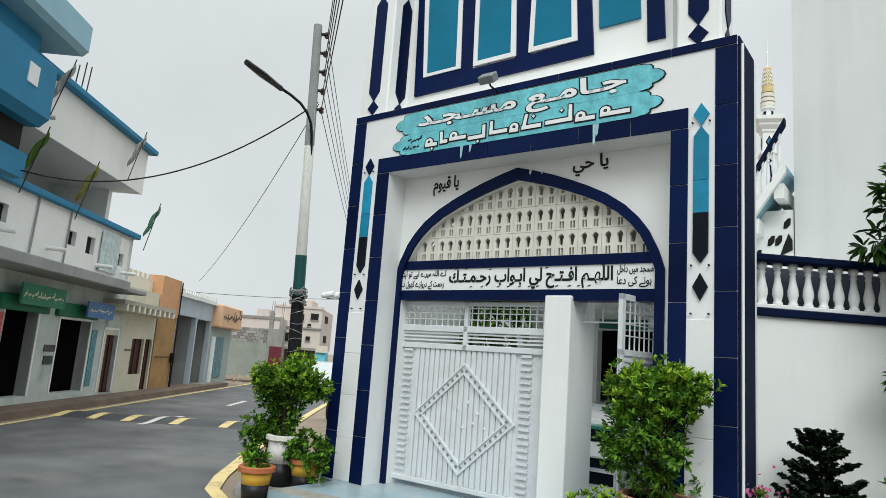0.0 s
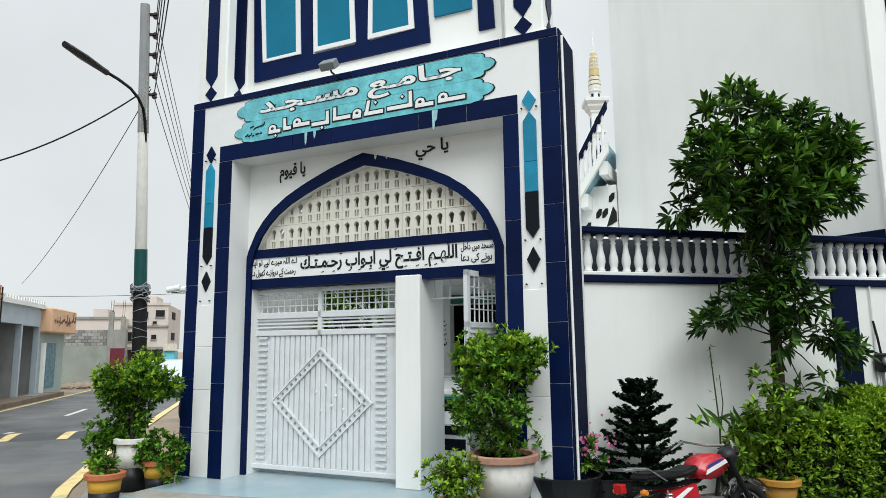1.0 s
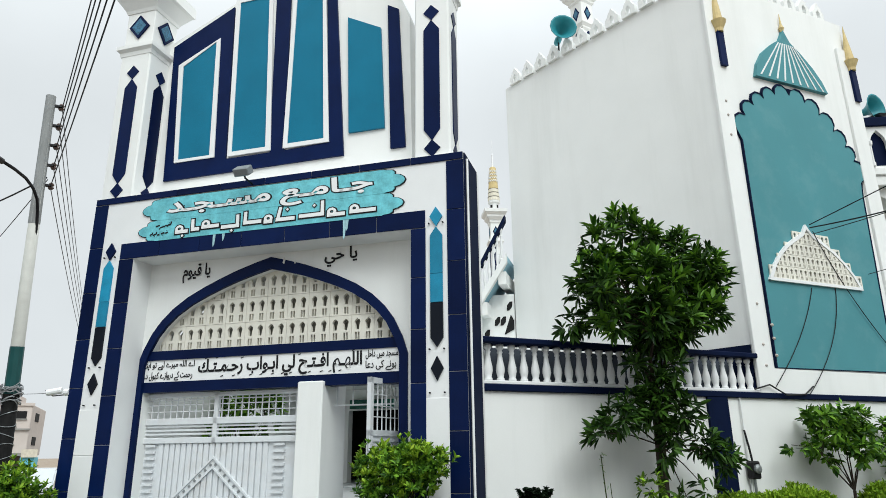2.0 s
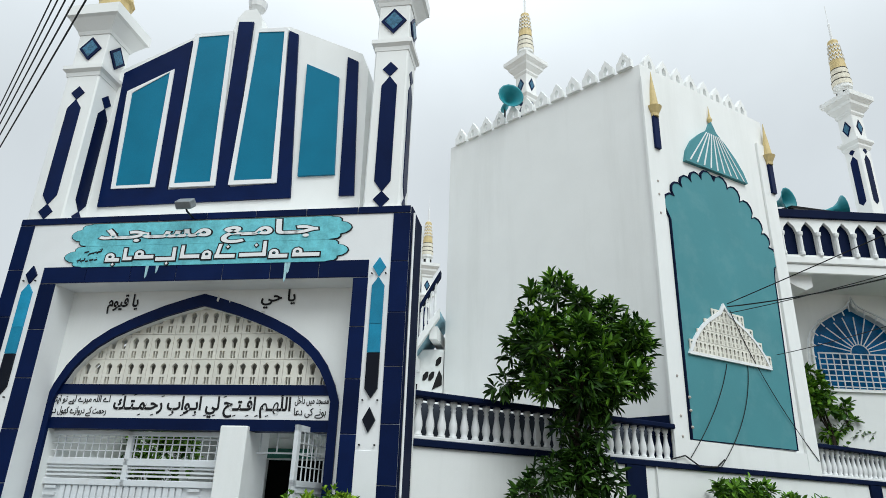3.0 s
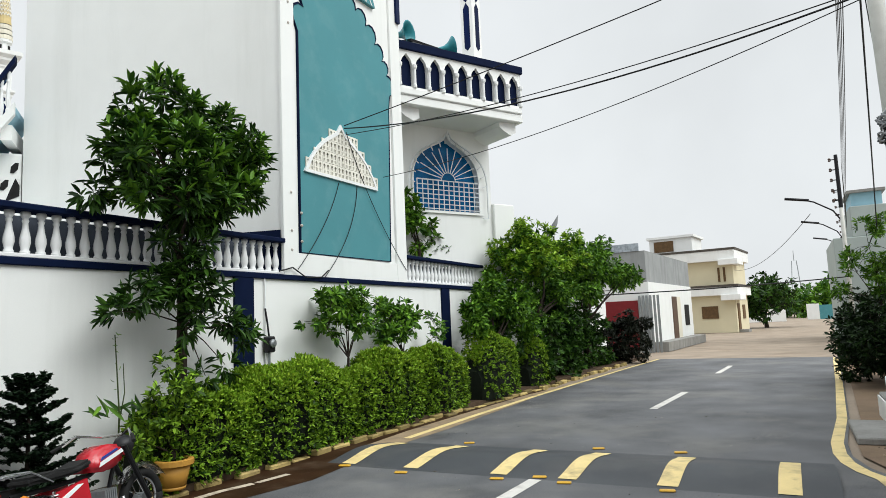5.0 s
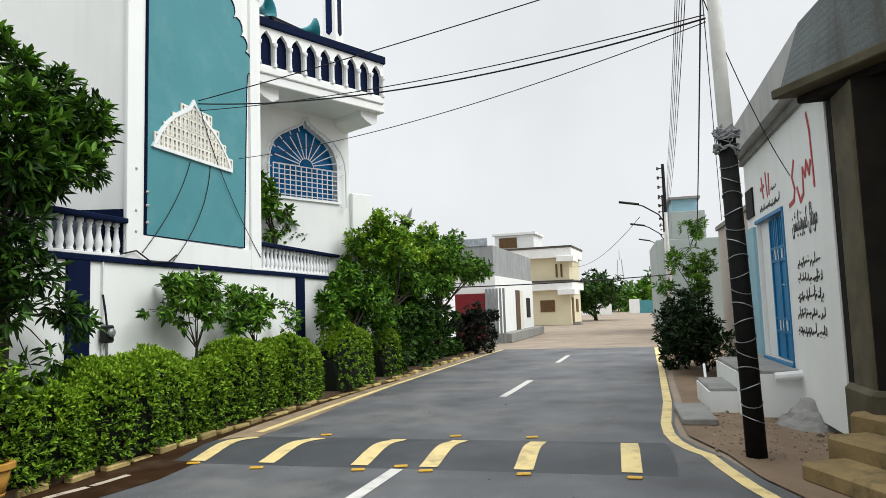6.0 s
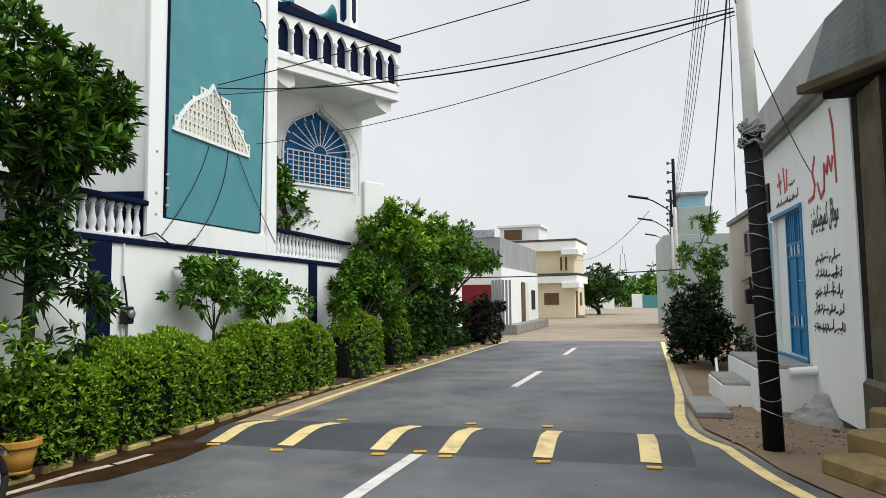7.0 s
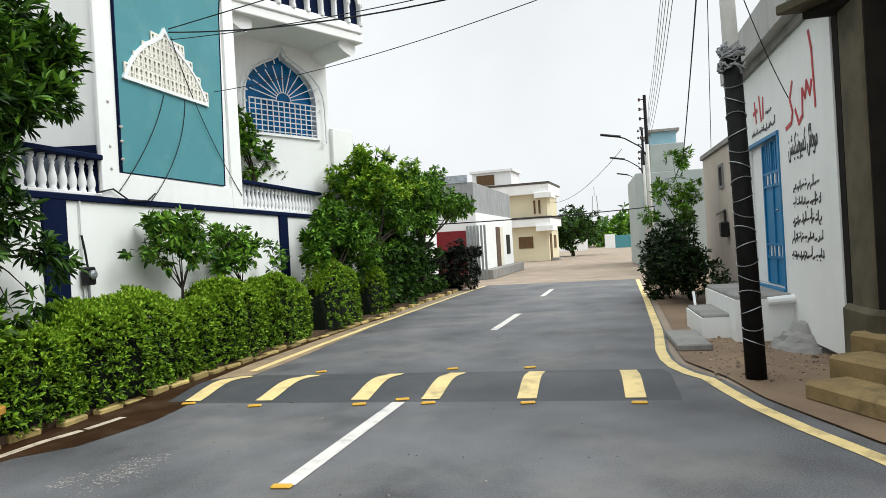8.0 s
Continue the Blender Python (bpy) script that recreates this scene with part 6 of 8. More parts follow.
def potted(m, r0, r1, h, body, label, split=0.4, base=pot_black, rimmat=None):
    """A flower pot in two paint colours, filled with earth."""
    t = thing("flower_pot", m, label, "flower pot", "flower pots by the gate")
    rm = r0 + (r1 - r0) * split
    smooth(part("pot_base", lathe(bmesh.new(), [(r0, 0), (rm, h * split), (rm - 0.02, h * split)], 20), base, t))
    smooth(part("pot_body", lathe(bmesh.new(), [(rm, h * split), (r1 * 0.98, h - 0.06), (r1 * 0.96, h - 0.06)], 20), body, t))
    part("pot_rim", lathe(bmesh.new(), [(r1 * 0.97, h - 0.065), (r1 + 0.03, h - 0.06), (r1 + 0.03, h - 0.01), (r1 + 0.01, h), (r1 - 0.03, h - 0.005), (r1 - 0.03, h - 0.05)], 20), rimmat or body, t)
    part("soil", lathe(bmesh.new(), [(r1 - 0.02, h - 0.07), (r1 - 0.03, h - 0.05)], 16), wet_earth, t)
    return t


def bush(m, spec, count, size, material, seed, label, base=(0, 0, 0), n=26, fresh=True):
    sp = clump_set(spec, seed, n)
    t = tree(m, label, grow(base, sp, seed, 0.5, 0.03), sp, count, size, material, seed, "potted shrub", droop=0.2, aspect=0.42, shell=0.3)
    t.name = "potted_shrub"
    if fresh:
        c, nn = bump_cloud(count // 28, [(x, y, z, r * 1.1) for x, y, z, r in sp if z > np.median([q[2] for q in sp])], seed + 3, 0.85)
        place, face, length, way = shoots(c, nn + [0, 0, 0.8], 7, size, seed + 4, 0.0, 0.9)
        leaves("young_leaves", place, face, length, leaf_bright, t, aspect=0.4, seed=seed + 4, label="fresh yellow-green leaves", ways=way)
    return t


BP = GATE @ pose(4.47, -0.38, PL)
potted(BP, 0.22, 0.31, 0.57, pot_white, "large white flower pot with black foot on the platform", 0.33, rimmat=mat("chipped_rim", (0.35, 0.2, 0.14), 0.8, 0.3, 8, 0.4))
bush(BP @ pose(-0.05, 0, 0.5), [(0.0, 0, 0.65, 0.40, 0.34, 0.42), (0.12, 0, 0.92, 0.34, 0.3, 0.22), (-0.12, 0, 0.98, 0.28, 0.25, 0.2), (-0.08, 0, 0.4, 0.3, 0.28, 0.25), (0.0, 0.05, 0.18, 0.2, 0.2, 0.16)], 7000, 0.062, leaf_mid, 61, "dense leafy shrub growing in the large white pot", n=44)
YP = GATE @ pose(4.2, -0.83, 0.07)
potted(YP, 0.145, 0.195, 0.33, pot_yellow, "yellow flower pot with black foot by the gate step", 0.42)
bush(YP @ pose(-0.02, 0, 0.28), [(0, 0, 0.2, 0.17, 0.17, 0.17)], 1600, 0.05, leaf_hedge, 62, "small round bright green plant in a yellow pot", n=14)
for x, y, z, r0, r1, h, body, lab in ((0.17, -1.19, 0.07, 0.14, 0.18, 0.36, pot_yellow, "yellow and black flower pot on the corner kerb"), (0.09, -0.37, 0.07, 0.15, 0.195, 0.375, pot_yellow, "yellow and black flower pot against the tower"),
                                      (-0.27, -0.45, 0.07, 0.165, 0.205, 0.62, pot_white, "white and black flower pot behind two yellow ones")):
    potted(GATE @ pose(x, y, z), r0, r1, h, body, lab, 0.45, rimmat=terracotta if body is pot_yellow else None)
bush(GATE @ pose(-0.3, -0.45, 0.62), [(-0.12, 0, 0.62, 0.46, 0.34, 0.30), (0.28, 0, 0.72, 0.32, 0.26, 0.22), (-0.1, 0, 0.3, 0.3, 0.26, 0.26), (-0.3, -0.15, 0.05, 0.2, 0.2, 0.22), (-0.2, -0.2, -0.2, 0.14, 0.12, 0.12)], 8800, 0.064, leaf_mid, 63, "tall bright leafy shrub in the white corner pot", n=44)
bush(GATE @ pose(0.14, -1.19, 0.4), [(-0.02, 0, 0.1, 0.1, 0.1, 0.1)], 160, 0.075, leaf_mid, 64, "small leafy plant in a yellow pot", n=10)
bush(GATE @ pose(0.14, -0.36, 0.42), [(0.02, -0.05, 0.17, 0.26, 0.2, 0.15), (0.25, -0.1, 0.1, 0.16, 0.16, 0.18)], 1500, 0.07, leaf_mid, 65, "low dark leafy plant in a yellow pot", n=18, fresh=False)
ochre_pot = mat("ochre_plastic", (0.42, 0.22, 0.04), 0.5, 0.12, 6, 0.1)
potted(WALL @ pose(1.72, -0.86, 0.085), 0.12, 0.175, 0.31, ochre_pot, "ochre plastic flower pot standing at the hedge's foot", 0.1, base=ochre_pot)
tub = thing("planter_tub", WALL @ pose(-0.42, -0.42, 0.085), "round black planter tub with pink flowers", "planter")
part("tub_body", lathe(bmesh.new(), [(0.24, 0), (0.36, 0.38), (0.38, 0.4), (0.35, 0.4), (0.33, 0.34)], 16), pot_black, tub)
bush(WALL @ pose(-0.25, -0.4, 0.45), [(0.0, 0, 0.2, 0.26, 0.2, 0.2), (-0.45, -0.05, 0.3, 0.14, 0.14, 0.35)], 700, 0.07, leaf_mid, 66, "leafy flowering plant in a black tub", n=18, fresh=False)
rs_ = np.random.RandomState(13)
leaves("pink_flowers", np.stack([rs_.normal(-0.22, 0.14, 70), rs_.normal(-0.55, 0.06, 70), rs_.normal(0.78, 0.08, 70)], 1), np.tile([0, -1, 0.5], (70, 1)), np.full(70, 0.035), petal, None, aspect=0.9, seed=14, at=WALL)
tagged(bpy.data.objects["pink_flowers"], "small pink flowers on the tub plant", "flowers", kind="stuff")
tub2 = thing("planter_tub", WALL @ pose(0.12, -0.4, 0.085), "round black planter tub under the small pine", "planter")
part("tub_body", lathe(bmesh.new(), [(0.26, 0), (0.36, 0.34), (0.38, 0.36), (0.35, 0.36), (0.33, 0.3)], 16), pot_black, tub2)
sp = clump_set([(1.75, -0.85, 1.05, 0.35, 0.25, 0.42), (1.5, -0.8, 0.75, 0.25, 0.2, 0.3)], 68, 20)
tree(WALL, "loose leafy bush at the hedge's end", grow((1.75, -0.85, 0.1), sp, 68, 0.4, 0.03), sp, 1900, 0.08, leaf_hedge, 68, "bush", droop=0.5)
meter = thing("electric_meter", WALL @ pose(4.06, -0.02, 1.5), "dark electricity meter on the wall with its conduit", "electricity meter")
part("meter_box", bx(-0.08, 0.08, -0.11, 0, -0.13, 0.1, 0.02), dark_metal, meter)
part("meter_window", lathe(bmesh.new(), [(0.06, 0), (0.06, 0.03), (0.03, 0.045)], 12), galv, meter, at=pose(0, -0.11, 0, 90))
part("meter_pipe", tube(bmesh.new(), [(0, -0.05, -0.12), (0, -0.05, -0.7)], 0.02, 6), galv, meter)
part("meter_pipe", tube(bmesh.new(), [(0, -0.05, 0.1), (-0.02, -0.04, 0.3), (-0.03, -0.01, 0.5)], 0.015, 6), dark_metal, meter)

# ---- motorcycle ----
bike_red = mat("red_bike_paint", (0.42, 0.01, 0.02), 0.25, 0.06, 8, 0.0, spec=0.6)
rubber = mat("black_rubber", (0.012, 0.012, 0.012), 0.8, 0.2, 20, 0.2)
bike = thing("motorcycle", WALL @ pose(-0.3, -1.85, 0.0, 0, 0, 16) @ pose(0, 0, 0, -7) @ Matrix.Diagonal((0.97, 0.97, 0.90, 1)), "red and black motorcycle parked on its side stand", "motorcycle")


def wheel(x, r=0.29):
    w = part("wheel", lathe(bmesh.new(), [(0.05, -0.05), (0.06, -0.05), (0.06, 0.05), (0.05, 0.05)], 12), galv, bike, at=pose(x, 0, r, 90))
    bm = bmesh.new()
    tube(bm, [((r - 0.045) * math.cos(a), (r - 0.045) * math.sin(a), 0) for a in np.linspace(0, 2 * math.pi, 29)], 0.042, 8)
    smooth(part("tyre", bm, rubber, w))
    bm = bmesh.new()
    tube(bm, [((r - 0.085) * math.cos(a), (r - 0.085) * math.sin(a), 0) for a in np.linspace(0, 2 * math.pi, 29)], 0.014, 6)
    part("rim", bm, chrome, w)
    bm = bmesh.new()
    for i in range(16):
        a = 2 * math.pi * i / 16
        tube(bm, [(0.05 * math.cos(a), 0.05 * math.sin(a), 0.03 * (-1) ** i), ((r - 0.09) * math.cos(a + 0.2), (r - 0.09) * math.sin(a + 0.2), 0)], 0.003, 4)
    part("spokes", bm, chrome, w)


wheel(0.0)
wheel(1.22)
tank = sh([(0.50, 0.70), (0.56, 0.83), (0.72, 0.90), (0.88, 0.87), (0.93, 0.76), (0.86, 0.70), (0.7, 0.66)], -0.12, 0.12)
bmesh.ops.bevel(tank, geom=list(tank.edges), offset=0.03, segments=2, affect="EDGES")
smooth(part("fuel_tank", tank, bike_red, bike, "glossy red fuel tank"))
part("tank_stripe", sh([(0.58, 0.72), (0.88, 0.80), (0.86, 0.83), (0.6, 0.76)], -0.128, -0.118), white_plain, bike)
part("tank_stripe", sh([(0.6, 0.77), (0.82, 0.83), (0.8, 0.845), (0.62, 0.80)], -0.127, -0.118), mat("blue_decal", (0.03, 0.05, 0.25), 0.3), bike)
part("panel_stripe", sh([(0.16, 0.52), (0.4, 0.63), (0.34, 0.635), (0.15, 0.56)], -0.117, -0.108), white_plain, bike)
st = sh([(-0.12, 0.74), (-0.10, 0.80), (0.15, 0.80), (0.35, 0.78), (0.52, 0.82), (0.52, 0.75), (0.3, 0.72)], -0.11, 0.11)
bmesh.ops.bevel(st, geom=list(st.edges), offset=0.02, segments=2, affect="EDGES")
part("seat", st, rubber, bike, "black vinyl seat")
part("side_panel", sh([(0.12, 0.62), (0.45, 0.66), (0.48, 0.46), (0.3, 0.42), (0.16, 0.5)], -0.11, -0.08), bike_red, bike)
part("side_panel", sh([(0.12, 0.62), (0.45, 0.66), (0.48, 0.46), (0.3, 0.42), (0.16, 0.5)], 0.08, 0.11), bike_red, bike)
bm = bmesh.new()
for s in (-0.09, 0.09):
    tube(bm, [(0.94, s, 0.85), (1.0, s, 0.72), (1.22, s, 0.29)], 0.024, 8)
part("fork", bm, dark_metal, bike)
bm = bmesh.new()
tube(bm, [(0.72, -0.34, 0.93), (0.80, -0.26, 1.0), (0.92, -0.1, 0.95), (0.92, 0.1, 0.95), (0.80, 0.26, 1.0), (0.72, 0.34, 0.93)], 0.012, 6)
part("handlebar", bm, chrome, bike)
for s in (-1, 1):
    part("grip", tube(bmesh.new(), [(0.66, s * 0.4, 0.9), (0.74, s * 0.33, 0.95)], 0.018, 6), rubber, bike)
    bm = bmesh.new()
    tube(bm, [(0.10, s * 0.11, 0.64), (0.04, s * 0.11, 0.32)], 0.012, 6)
    for i in range(9):
        f = i / 9
        tube(bm, [(0.10 - 0.05 * f + 0.032 * math.cos(a), s * 0.11 + 0.032 * math.sin(a), 0.61 - 0.22 * f) for a in np.linspace(0, 6.28, 9)], 0.006, 4)
    part("shock_absorber", bm, chrome, bike)
    part("indicator", lathe(bmesh.new(), [(0.02, -0.03), (0.03, 0), (0.02, 0.03)], 8), mat("orange_lens", (0.6, 0.2, 0.02), 0.3), bike, at=pose(-0.22, s * 0.15, 0.66, 90))
smooth(part("headlamp", lathe(bmesh.new(), [(0.04, -0.1), (0.09, -0.02), (0.095, 0.02), (0.08, 0.03)], 14), pot_black, bike, at=pose(1.05, 0, 0.84, 0, 90)))
for x, a0, a1, w in ((0.0, 0.35, 2.6, 0.075), (1.22, 0.5, 2.5, 0.065)):
    bm = bmesh.new()
    arc = [(x + 0.345 * math.cos(a), 0.29 + 0.345 * math.sin(a)) for a in np.linspace(a0, a1, 12)]
    rows = [[bm.verts.new((px_, y_, pz_ + dz)) for y_, dz in ((-w, -0.03), (-w * 0.6, 0.0), (w * 0.6, 0.0), (w, -0.03))] for px_, pz_ in arc]
    for r0_, r1_ in zip(rows, rows[1:]):
        for i in range(3):
            bm.faces.new((r0_[i], r1_[i], r1_[i + 1], r0_[i + 1]))
    bmesh.ops.solidify(bm, geom=list(bm.faces), thickness=0.006)
    smooth(part("mudguard", bm, chrome, bike))
bm = bmesh.new()
tube(bm, [(-0.32, -0.1, 0.84), (-0.36, -0.1, 0.86), (-0.36, 0.1, 0.86), (-0.3, 0.12, 0.82)], 0.01, 6)
for s in (-0.11, 0.11):
    tube(bm, [(0.1, s, 0.72), (-0.1, s, 0.84), (-0.34, s, 0.85)], 0.010, 6)
for x in (-0.1, -0.2, -0.28):
    tube(bm, [(x, -0.11, 0.845), (x, 0.11, 0.845)], 0.008, 5)
part("rear_rack", bm, chrome, bike)
part("number_plate", bx(-0.005, 0.005, -0.09, 0.09, -0.06, 0.06), white_plain, bike, at=pose(-0.36, 0, 0.55, 0, -15))
bars("plate_writing", -0.06, 0.06, -0.03, 0.03, -0.012, black_ink, bike, 2, 5, m=pose(-0.368, 0, 0.55, 0, -15) @ pose(0, 0, 0, 0, 0, -90))
part("tail_lamp", bx(-0.36, -0.3, -0.05, 0.05, 0.66, 0.74, 0.01), mat("red_lens", (0.4, 0.01, 0.01), 0.2), bike)
eng = bmesh.new()
box(eng, 0.46, 0.76, -0.09, 0.09, 0.24, 0.42, 0.02)
for i in range(6):
    part("cooling_fin", bx(0.66 + i * 0.025, 0.675 + i * 0.025, -0.09, 0.09, 0.3 + i * 0.01, 0.5), galv, bike)
part("engine", eng, galv, bike)
part("crankcase_cover", lathe(bmesh.new(), [(0.09, 0), (0.085, 0.03), (0.03, 0.045)], 16), chrome, bike, at=pose(0.55, -0.09, 0.33, 90))
bm = bmesh.new()
tube(bm, [(0.85, -0.1, 0.4), (0.86, -0.12, 0.24), (0.6, -0.15, 0.2), (0.3, -0.15, 0.22)], 0.018, 7)
tube(bm, [(0.3, -0.15, 0.22), (-0.25, -0.16, 0.29)], 0.038, 9, taper=0.042)
smooth(part("exhaust", bm, chrome, bike))
bm = bmesh.new()
tube(bm, [(0.94, 0, 0.8), (0.6, 0, 0.66), (0.2, 0, 0.66), (-0.2, 0, 0.68)], 0.022, 6)
tube(bm, [(0.94, 0, 0.78), (0.8, 0, 0.45), (0.6, 0, 0.25), (0.2, 0, 0.3), (0.0, 0, 0.29)], 0.02, 6)
tube(bm, [(0.5, 0.08, 0.28), (0.45, 0.2, 0.02)], 0.012, 6)
part("bike_frame", bm, dark_metal, bike)

# ---- shops along the side street ----
def shutter_door(parent, y0, y1, z0, z1, x, material, frame_mat=white_plain):
    # the recess faces take the shade colour passed in as material
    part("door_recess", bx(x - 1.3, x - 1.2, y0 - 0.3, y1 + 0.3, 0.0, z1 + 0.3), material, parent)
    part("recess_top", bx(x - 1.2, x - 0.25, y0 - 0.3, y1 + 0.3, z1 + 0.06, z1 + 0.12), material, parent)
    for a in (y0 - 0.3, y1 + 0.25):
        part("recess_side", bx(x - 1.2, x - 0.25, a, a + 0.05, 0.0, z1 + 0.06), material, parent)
    for a in (y0 - 0.06, y1):
        part("door_frame", bx(x - 0.25, x + 0.02, a, a + 0.06, z0, z1 + 0.05), frame_mat, parent)
    part("door_head", bx(x - 0.25, x + 0.02, y0 - 0.06, y1 + 0.06, z1, z1 + 0.06), frame_mat, parent)


FX = -11.8
shop = thing("corner_shop_house", WALL, "white and blue three-storey shop house with galleries", "house")
holes = [(8.0, 9.3, 0.3, 2.2), (10.3, 11.9, 0.3, 2.1), (12.8, 13.7, 0.2, 1.95)]


def front(y0, y1, z0, z1, gaps, x, thick, material, parent, name="front_wall"):
    """A street front with openings cut through it; it runs along the street."""
    loops = [[(y0, z0), (y1, z0), (y1, z1), (y0, z1)]] + [[(a, c), (b, c), (b, d), (a, d)] for a, b, c, d in gaps]
    # built across the x axis and turned to run along y
    return part(name, sh(loops, 0.0, thick), material, parent, at=pose(x, 0, 0, 0, 0, 90))


front(2.0, 13.9, 0.0, 3.3, holes, FX, 0.25, mat("grey_white_paint", (0.52, 0.56, 0.53), 0.75, 0.15, 2, 0.2, stain=(0.24, 0.34, 0.29), stain_amt=0.75, stain_scale=1.3), shop)
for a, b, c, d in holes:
    shutter_door(shop, a, b, c, d, FX, void_shade)
for a, b in ((7.7, 9.6), (10.0, 12.1)):
    part("shutter_box", bx(FX - 0.02, FX + 0.1, a, b, 2.16, 2.5, 0.02), mat("green_shutter", (0.02, 0.16, 0.08), 0.6, 0.2, 5, 0.2), shop, "rolled green shutter")
for y, z, w_, h_, c_ in ((9.75, 1.3, 0.5, 0.16, (0.06, 0.06, 0.06)), (9.8, 1.0, 0.4, 0.2, (0.04, 0.05, 0.05)), (12.05, 0.4, 0.3, 1.5, (0.10, 0.25, 0.28)), (7.75, 1.4, 0.25, 0.7, (0.5, 0.12, 0.10))):
    part("poster", bx(FX, FX + 0.02, y, y + w_, z, z + h_), mat("poster_%d" % int(y * 10 + z * 10), c_, 0.6, 0.6, 9), shop)
part("canopy", bx(FX - 0.1, -10.75, 1.5, 11.5, 2.98, 3.22, 0.02), grey_plaster, shop)
part("canopy_end", bx(FX - 0.1, -10.95, 11.5, 13.2, 2.98, 3.1, 0.02), grey_plaster, shop)
front(1.5, 11.5, 3.22, 4.42, [(5.4, 5.9, 3.66, 4.0), (8.1, 8.5, 3.66, 3.97), (9.0, 9.4, 3.6, 4.0), (10.7, 11.05, 3.55, 3.87)], -10.85, 0.2, white, shop, "first_floor_wall")
# black panes give the window openings their shade by colour
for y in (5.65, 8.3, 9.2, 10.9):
    part("window_shadow", bx(-11.02, -10.95, y - 0.3, y + 0.3, 3.5, 4.05), void_shade, shop)
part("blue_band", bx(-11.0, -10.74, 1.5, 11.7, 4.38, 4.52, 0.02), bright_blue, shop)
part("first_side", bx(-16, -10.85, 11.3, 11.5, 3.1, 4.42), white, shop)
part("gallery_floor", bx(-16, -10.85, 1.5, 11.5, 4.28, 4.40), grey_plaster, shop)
# the back wall is greyer, the gallery's shade put into its colour
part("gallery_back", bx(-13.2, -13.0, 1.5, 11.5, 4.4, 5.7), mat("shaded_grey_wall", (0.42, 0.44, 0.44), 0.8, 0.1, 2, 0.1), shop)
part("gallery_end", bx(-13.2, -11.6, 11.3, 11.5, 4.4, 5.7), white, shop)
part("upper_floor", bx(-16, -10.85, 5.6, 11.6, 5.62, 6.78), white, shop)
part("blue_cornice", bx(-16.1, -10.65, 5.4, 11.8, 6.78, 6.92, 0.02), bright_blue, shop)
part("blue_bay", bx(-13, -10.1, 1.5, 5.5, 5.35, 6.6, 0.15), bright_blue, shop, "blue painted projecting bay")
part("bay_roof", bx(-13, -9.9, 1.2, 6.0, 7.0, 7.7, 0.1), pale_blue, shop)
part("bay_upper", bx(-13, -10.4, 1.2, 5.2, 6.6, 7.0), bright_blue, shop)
# black block added for the deep shade under the bay
part("bay_below", bx(-13, -10.5, 1.5, 5.3, 4.5, 5.35), void_shade, shop)
part("bay_parapet", bx(-10.6, -10.4, 1.5, 5.4, 4.4, 4.85), bright_blue, shop)
part("bay_window", bx(-10.11, -10.08, 4.5, 4.8, 5.9, 6.25), white_plain, shop)
part("gallery_post", bx(-11.0, -10.85, 5.4, 5.55, 4.4, 5.62), pale_blue, shop)
for y, z in ((6.2, 5.85), (5.6, 3.5), (7.4, 3.45), (9.6, 3.4), (11.0, 3.4)):
    part("rain_spout", tube(bmesh.new(), [(-10.9, y, z), (-10.45, y, z - 0.02)], 0.045, 8), white_plain, shop)
for y in (6.8, 8.1):
    part("wall_pipe", tube(bmesh.new(), [(-10.82, y, 4.4), (-10.82, y - 0.05, 3.2)], 0.02, 5), grey_plaster, shop)
for y, h in ((6.4, 8.6), (6.55, 8.9), (6.7, 8.3), (6.85, 8.6), (8.7, 8.0), (9.0, 8.2), (9.25, 8.2), (10.4, 7.3)):
    part("roof_bar", tube(bmesh.new(), [(-11.6, y, 6.85), (-11.55, y + 0.05, h)], 0.015, 4), dark_metal, shop)
for y0, y1, z0, z1, mt, lab in ((7.9, 9.7, 2.3, 2.75, mat("green_board", (0.04, 0.22, 0.12), 0.6, 0.1), "green painted shop board"), (10.9, 12.4, 2.2, 2.6, mat("blue_board", (0.08, 0.18, 0.38), 0.6, 0.1), "blue painted shop board")):
    b_ = thing("shop_sign", WALL @ pose(FX + 0.3, 0, 0), lab + " above a shop doorway", "sign")
    part("board", bx(0, 0.05, y0, y1, z0, z1), mt, b_)
    bars("painted_writing", y0 + 0.1, y1 - 0.1, z0 + 0.1, z1 - 0.1, -0.055, mat("pale_lettering", (0.6, 0.6, 0.45), 0.6), b_, 1, int(y0 * 7), m=pose(0, 0, 0, 0, 0, 90))
ban = thing("cloth_banner", WALL @ pose(-10.82, 10.1, 3.45), "white printed banner hung on the first floor", "banner")
part("cloth", bx(0, 0.02, -0.45, 0.55, -0.15, 0.8), mat("pale_print", (0.5, 0.6, 0.6), 0.7, 0.35, 7, 0.1), ban)
rgf = random.Random(2)
